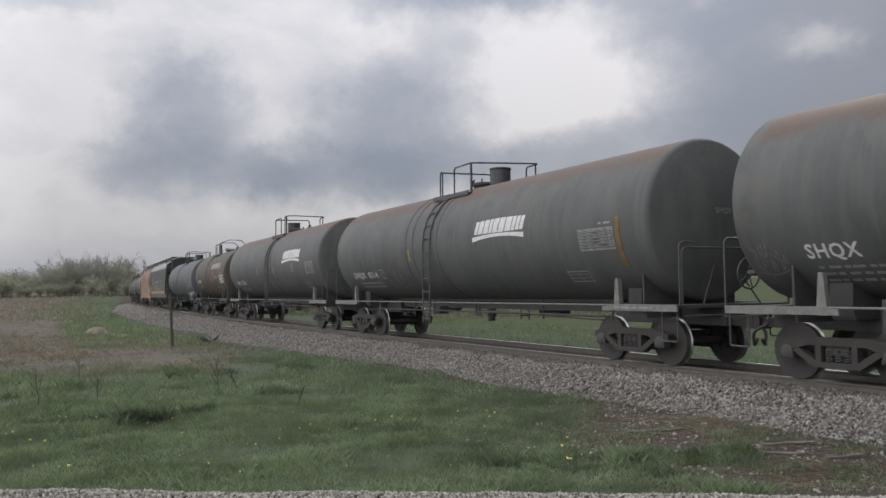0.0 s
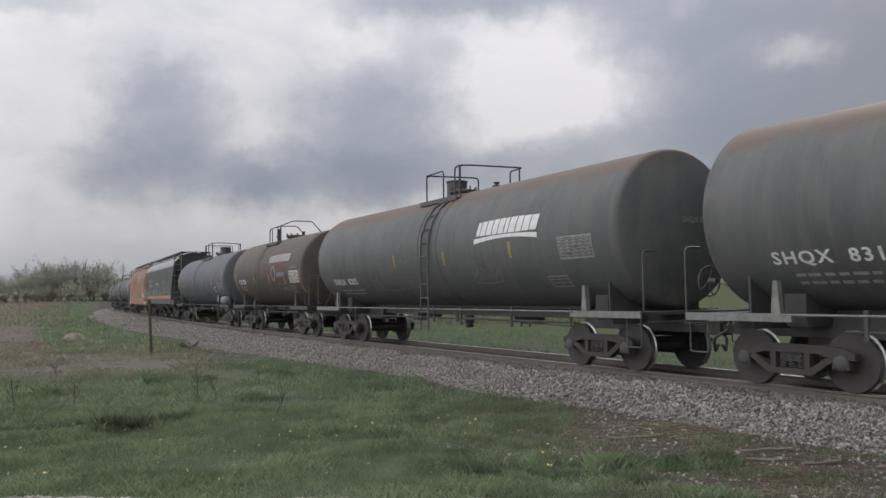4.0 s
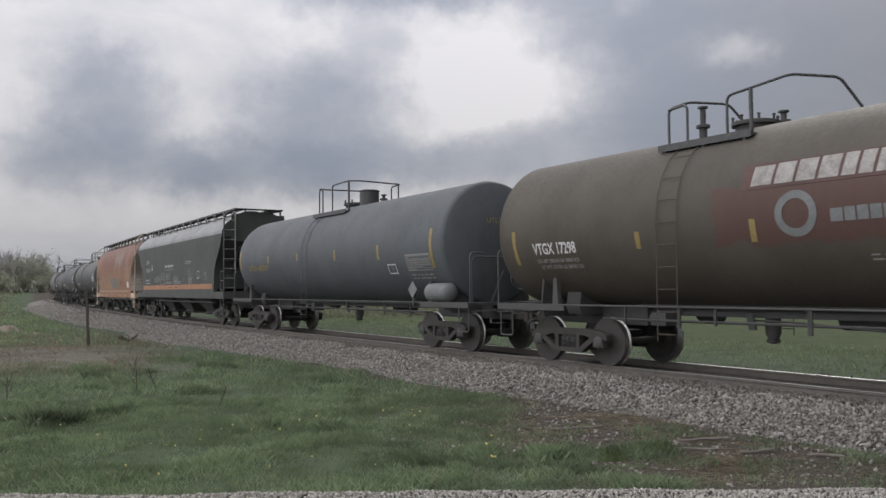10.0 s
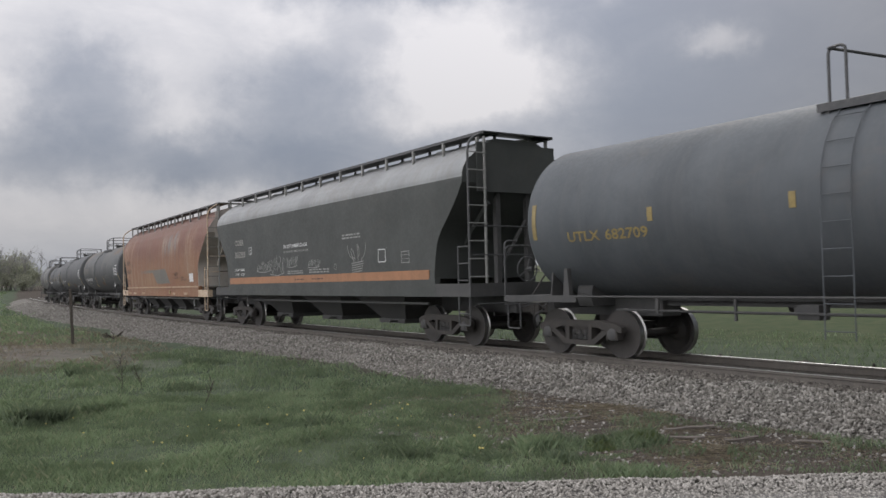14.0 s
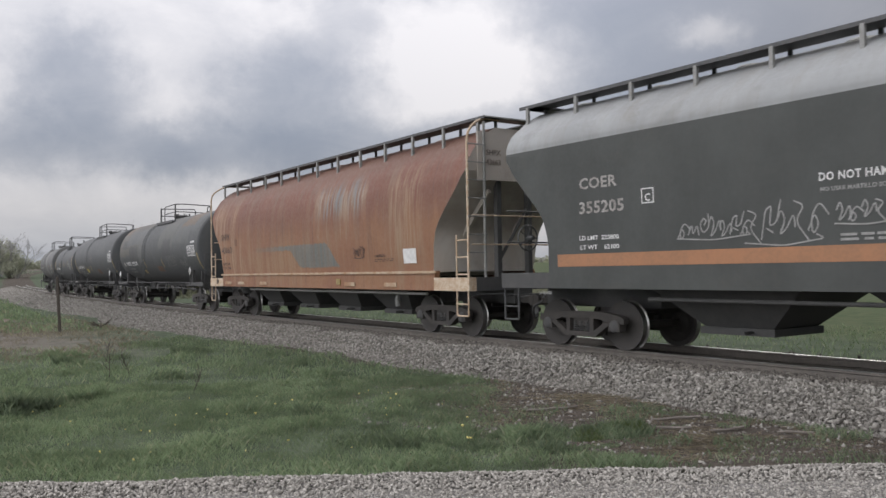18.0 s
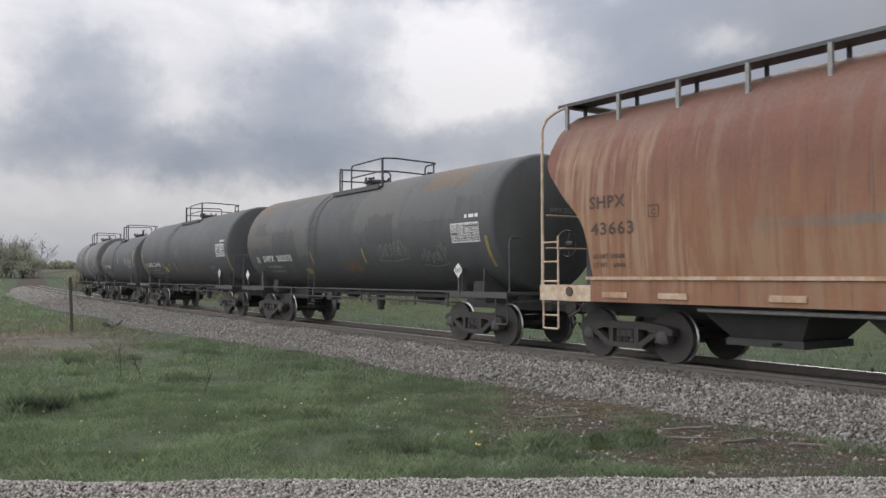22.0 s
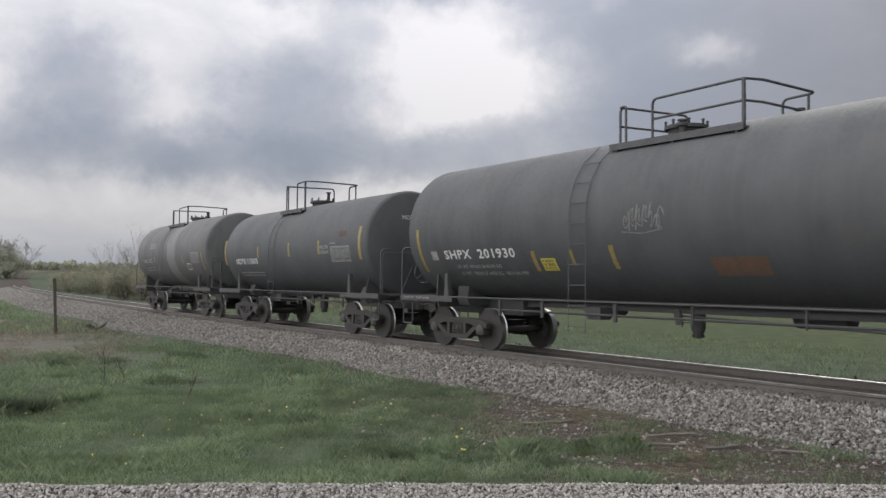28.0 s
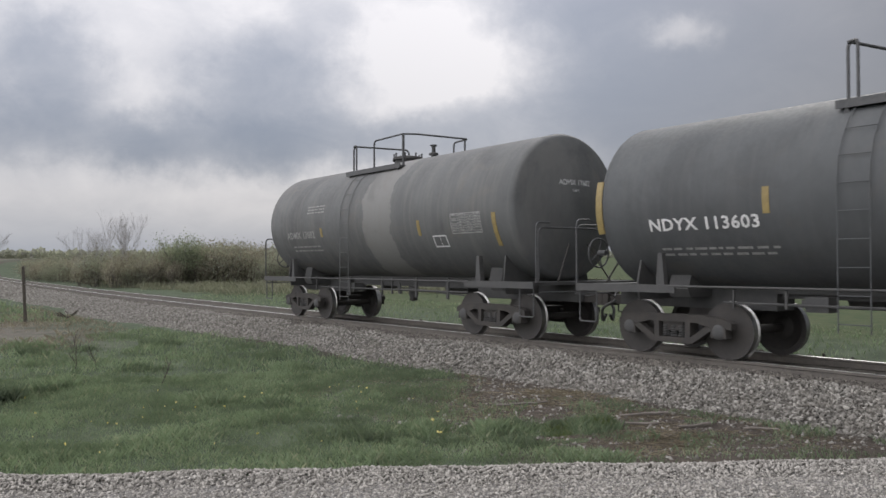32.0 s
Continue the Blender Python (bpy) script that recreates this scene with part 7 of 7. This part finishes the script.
# distance haze painted in: leaves lightened, far twigs and bark paler and greyer
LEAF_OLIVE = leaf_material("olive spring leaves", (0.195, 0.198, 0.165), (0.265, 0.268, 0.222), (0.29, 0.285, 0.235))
LEAF_HAZED = leaf_material("grey-green budding twigs paled for haze", (0.250, 0.248, 0.228), (0.320, 0.318, 0.290), (0.34, 0.335, 0.30), 0.5)
BARK_HAZED = plain("grey bark paled for haze", (0.22, 0.212, 0.205), (0.29, 0.28, 0.268), 3.0, 0.95)
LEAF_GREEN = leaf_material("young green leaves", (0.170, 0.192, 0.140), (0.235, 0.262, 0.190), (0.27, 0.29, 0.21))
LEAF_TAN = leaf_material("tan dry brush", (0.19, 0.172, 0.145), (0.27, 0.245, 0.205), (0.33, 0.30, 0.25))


def make_tree(name, height, depth, seed, leaves, size, mat, label, category, trunk_r=0.22, spread=0.5, stems=1, drift=0.5, lift=0.18, group=""):
    rnd = random.Random(seed)
    ob = new(name)
    sh, tips = Shape(), []
    for i in range(stems):
        lean = Vector((rnd.gauss(0, 0.28), rnd.gauss(0, 0.28), 1.0)) if stems > 1 else Vector((rnd.gauss(0, 0.06), rnd.gauss(0, 0.06), 1.0))
        branches(sh, Vector((rnd.gauss(0, 0.15) * (stems > 1), rnd.gauss(0, 0.15) * (stems > 1), -0.2)), lean, height * 0.36, trunk_r, depth, rnd, tips, spread, lift)
    top = max(q.z for q in tips)
    k = height / top
    for i, q in enumerate(sh.v):
        sh.v[i] = (q[0] * k, q[1] * k, q[2] * k)
    tips = [q * k for q in tips]
    # distant trees and the bare ones take the bark paled for haze
    part("trunk" if stems == 1 else "stem", sh, BARK_HAZED if "distant" in label or "bare grey" in label else M["bark"], ob, smooth=60)
    if leaves:
        part("crown", mesh_from_arrays("crown", *leaf_cloud(tips, leaves, size, drift, seed), mat), mat, ob)
    return tagged(ob, label, category, group)


def at_bearing(az, dist):
    return dist * math.sin(radians(az)), dist * math.cos(radians(az))


def plant(proto, az, dist, scale, turn, label=""):
    x, y = at_bearing(az, dist)
    m = pose(x, y, ground_z(x, y) - 0.1, 0, 0, turn)
    ob = copy_thing(proto, m)
    ob.scale = (scale, scale, scale)
    return tagged(ob, label) if label else ob


def plant_trees():
    rnd = random.Random(3)
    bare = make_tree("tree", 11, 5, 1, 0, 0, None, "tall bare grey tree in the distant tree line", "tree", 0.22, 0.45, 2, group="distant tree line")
    thin = make_tree("tree", 9, 4, 2, 1500, 0.13, LEAF_HAZED, "budding grey-green tree in the distant tree line", "tree", 0.14, 0.5, 3, drift=0.8, group="distant tree line")
    full = make_tree("tree", 7.5, 4, 4, 2000, 0.15, LEAF_HAZED, "dense grey-green tree in the distant tree line", "tree", 0.14, 0.6, 4, drift=0.9, lift=0.05, group="distant tree line")
    green = make_tree("shrub", 4.5, 3, 5, 1300, 0.16, LEAF_HAZED, "leafy green shrub below the tree line", "shrub", 0.1, 0.7, 3, 0.6, 0.1, group="distant shrubs")
    # tree line beyond the field, seen to the far end of the line
    for az, dist, kind, sc in ((-33.5, 250, full, 1.0), (-31.8, 240, thin, 0.9), (-30.3, 255, full, 0.95), (-28.9, 245, full, 0.85), (-27.8, 250, thin, 0.9), (-26.9, 245, full, 1.05), (-26.0, 250, thin, 1.0), (-25.3, 240, full, 0.95), (-24.6, 245, bare, 1.0), (-24.0, 250, full, 1.05),
                               (-23.5, 240, bare, 0.95), (-22.9, 245, bare, 1.05), (-22.5, 250, full, 1.05), (-22.0, 235, bare, 0.98), (-21.5, 245, full, 1.1), (-20.9, 240, full, 0.85), (-20.3, 245, full, 0.7), (-29.6, 262, bare, 0.8), (-25.0, 262, bare, 1.0), (-23.2, 260, full, 1.1)):
        plant(kind, az + rnd.uniform(-0.1, 0.1), dist, sc * (1.14 if az > -25 else 0.86), rnd.uniform(0, 360))
    for i in range(26):
        kind = rnd.choice((bare, bare, thin, full))
        plant(kind, -34.5 + 0.56 * i + rnd.uniform(-0.25, 0.25), 246 + rnd.uniform(-12, 22), rnd.uniform(0.8, 1.1) * (0.72 if i < 16 else 1.0), rnd.uniform(0, 360))
    for i in range(34):
        plant(green, -35 + 0.44 * i + rnd.uniform(-0.2, 0.2), 228 + rnd.uniform(-12, 16), rnd.uniform(0.5, 1.0), rnd.uniform(0, 360))
    for t in (bare, thin, full, green):
        x, y = at_bearing(-36 - rnd.random() * 6, 260)
        t.matrix_basis = pose(x, y, ground_z(x, y) - 0.1)
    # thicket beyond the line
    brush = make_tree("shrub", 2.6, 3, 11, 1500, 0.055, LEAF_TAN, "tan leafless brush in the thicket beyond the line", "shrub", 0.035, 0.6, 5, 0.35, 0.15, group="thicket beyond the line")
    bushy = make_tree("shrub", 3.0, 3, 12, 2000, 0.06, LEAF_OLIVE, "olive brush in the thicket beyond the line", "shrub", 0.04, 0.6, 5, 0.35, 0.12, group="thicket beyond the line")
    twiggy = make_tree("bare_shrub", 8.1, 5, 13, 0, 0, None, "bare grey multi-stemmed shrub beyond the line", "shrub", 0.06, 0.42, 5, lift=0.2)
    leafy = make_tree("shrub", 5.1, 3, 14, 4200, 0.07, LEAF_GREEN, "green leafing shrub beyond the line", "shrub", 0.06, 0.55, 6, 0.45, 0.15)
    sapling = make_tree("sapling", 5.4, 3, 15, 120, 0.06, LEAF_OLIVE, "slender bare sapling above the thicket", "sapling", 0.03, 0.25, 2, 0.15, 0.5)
    for ob, az, dist, sc in ((twiggy, -12.5, 92, 0.95), (leafy, -8.9, 86, 1.0), (sapling, -5.9, 100, 1.0)):
        x, y = at_bearing(az, dist)
        ob.matrix_basis = pose(x, y, ground_z(x, y) - 0.1)
    plant(twiggy, -14.0, 95, 0.8, 130), plant(leafy, -7.3, 90, 0.85, 200), plant(leafy, -9.6, 93, 0.75, 80)
    for i in range(270):
        az = -23.9 + 0.085 * i + rnd.uniform(-0.2, 0.2)
        dist = rnd.uniform(84, 118) + (28 if az < -15 else 0)
        if to_track(*at_bearing(az, dist))[1] > -4.5:
            continue
        plant(brush if rnd.random() < 0.6 else bushy, az, dist, rnd.uniform(0.7, 1.3) * (0.95 if az < -15 else 1.0 + 0.22 * smooth(-11.0, -9.0, az)), rnd.uniform(0, 360))
    for t, az in ((brush, -3.0), (bushy, -1.6)):
        x, y = at_bearing(az, 105)
        t.matrix_basis = pose(x, y, ground_z(x, y) - 0.1)
    # far groves along the horizon
    sh = []
    g = np.random.default_rng(9)
    for az0, az1, n, dist, h in ((-21, -2, 5200, 620, 7.5), (-4, 60, 9000, 640, 7.0), (-60, -20, 4000, 700, 9.0), (24, 29, 1600, 420, 8.5), (-2, 6, 900, 430, 6.5)):
        az = g.uniform(az0, az1, n)
        dd = dist + g.uniform(-20, 40, n)
        bulk = np.array([0.55 + 0.45 * noise.noise((a * 1.3, dist, 0.0)) + 0.25 * noise.noise((a * 5.0, dist, 2.0)) for a in az])
        z = g.random(n) ** 0.8 * h * np.clip(bulk, 0.1, 1.3)
        x, y = dd * np.sin(np.radians(az)), dd * np.cos(np.radians(az))
        base = np.array([ground_z(a, b) for a, b in zip(x[::40], y[::40])]).mean()
        sh.append(np.stack([x, y, base + z], 1))
    pts = np.concatenate(sh)
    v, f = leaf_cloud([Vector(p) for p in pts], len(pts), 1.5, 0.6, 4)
    ob = new("far_groves", mesh_from_arrays("far_groves", v, f, LEAF_HAZED))
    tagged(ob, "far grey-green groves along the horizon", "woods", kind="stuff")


plant_trees()


def farm_building(az, dist, w, dpt, h, roof_h, wall, roof, label):
    x, y = at_bearing(az, dist)
    ob = new("farm_building")
    ob.matrix_basis = pose(x, y, ground_z(x, y) - 0.2, 0, 0, -az + 12)
    part("wall", Shape().box(-w / 2, w / 2, -dpt / 2, dpt / 2, 0, h), wall, ob, smooth=0)
    part("roof", Shape().prism([(-dpt / 2 - 0.4, h - 0.05), (dpt / 2 + 0.4, h - 0.05), (0, h + roof_h)], "x", -w / 2 - 0.4, w / 2 + 0.4), roof, ob, smooth=0)
    for i in range(3):
        xx = -w / 2 + w * (i + 0.5) / 3
        part("window", Shape().box(xx - 0.5, xx + 0.5, -dpt / 2 - 0.06, -dpt / 2 + 0.02, 1.0, 2.2), M["frame"], ob, smooth=0)
    part("door", Shape().box(-w / 2 + w * 0.30, -w / 2 + w * 0.30 + 1.0, -dpt / 2 - 0.05, -dpt / 2 + 0.02, 0.2, 2.2), M["tie"], ob, smooth=0)
    tagged(ob, label, "farm building")


PALE = plain("pale siding", (0.62, 0.62, 0.60), (0.52, 0.52, 0.50), 0.8, 0.7)
SLATE = plain("dark shingle roof", (0.07, 0.07, 0.075), (0.11, 0.11, 0.11), 1.0, 0.85)
farm_building(35.3, 330, 13, 8, 3.0, 2.6, M["grey_patch"], SLATE, "distant farmhouse with a dark gabled roof")
farm_building(-3.6, 520, 16, 8, 3.2, 1.6, PALE, SLATE, "distant long white farm shed")
farm_building(-2.6, 540, 9, 7, 3.0, 1.6, PALE, SLATE, "distant small white farm shed")


# ---------------------------------------------------------------- the train rolls
RUN = [0.65, 19.22, 37.57, 55.91, 74.78, 93.95, 113.09, 132.45, 152.45]


def run(t):
    """How far the train has rolled at t seconds."""
    k = np.arange(0, 33, 4.0)
    m = np.gradient(RUN, k)
    j = int(min(max(t // 4, 0), 7))
    u = (t - k[j]) / 4
    return float((2 * u ** 3 - 3 * u ** 2 + 1) * RUN[j] + (u ** 3 - 2 * u ** 2 + u) * 4 * m[j] + (-2 * u ** 3 + 3 * u ** 2) * RUN[j + 1] + (u ** 3 - u ** 2) * 4 * m[j + 1])


def motions():
    for car, mid, length in TRAIN:
        rows = []
        for i in range(65):
            t = i * 0.5
            s = mid - run(t)
            a, b = track(s - length * 0.37), track(s + length * 0.37)
            p = (a + b) / 2
            rows.append((t, pose(p.x, p.y, 0, 0, 0, math.degrees(math.atan2(-(b.x - a.x), b.y - a.y)))))
        walk(car, rows)
    times = [i * 0.125 for i in range(257)]
    turn = [math.degrees(run(t) / WHEEL_R) for t in times]
    for ws, y in SPINNERS:
        walk(ws, [(t, pose(0, y, WHEEL_R, a)) for t, a in zip(times, turn)])


motions()
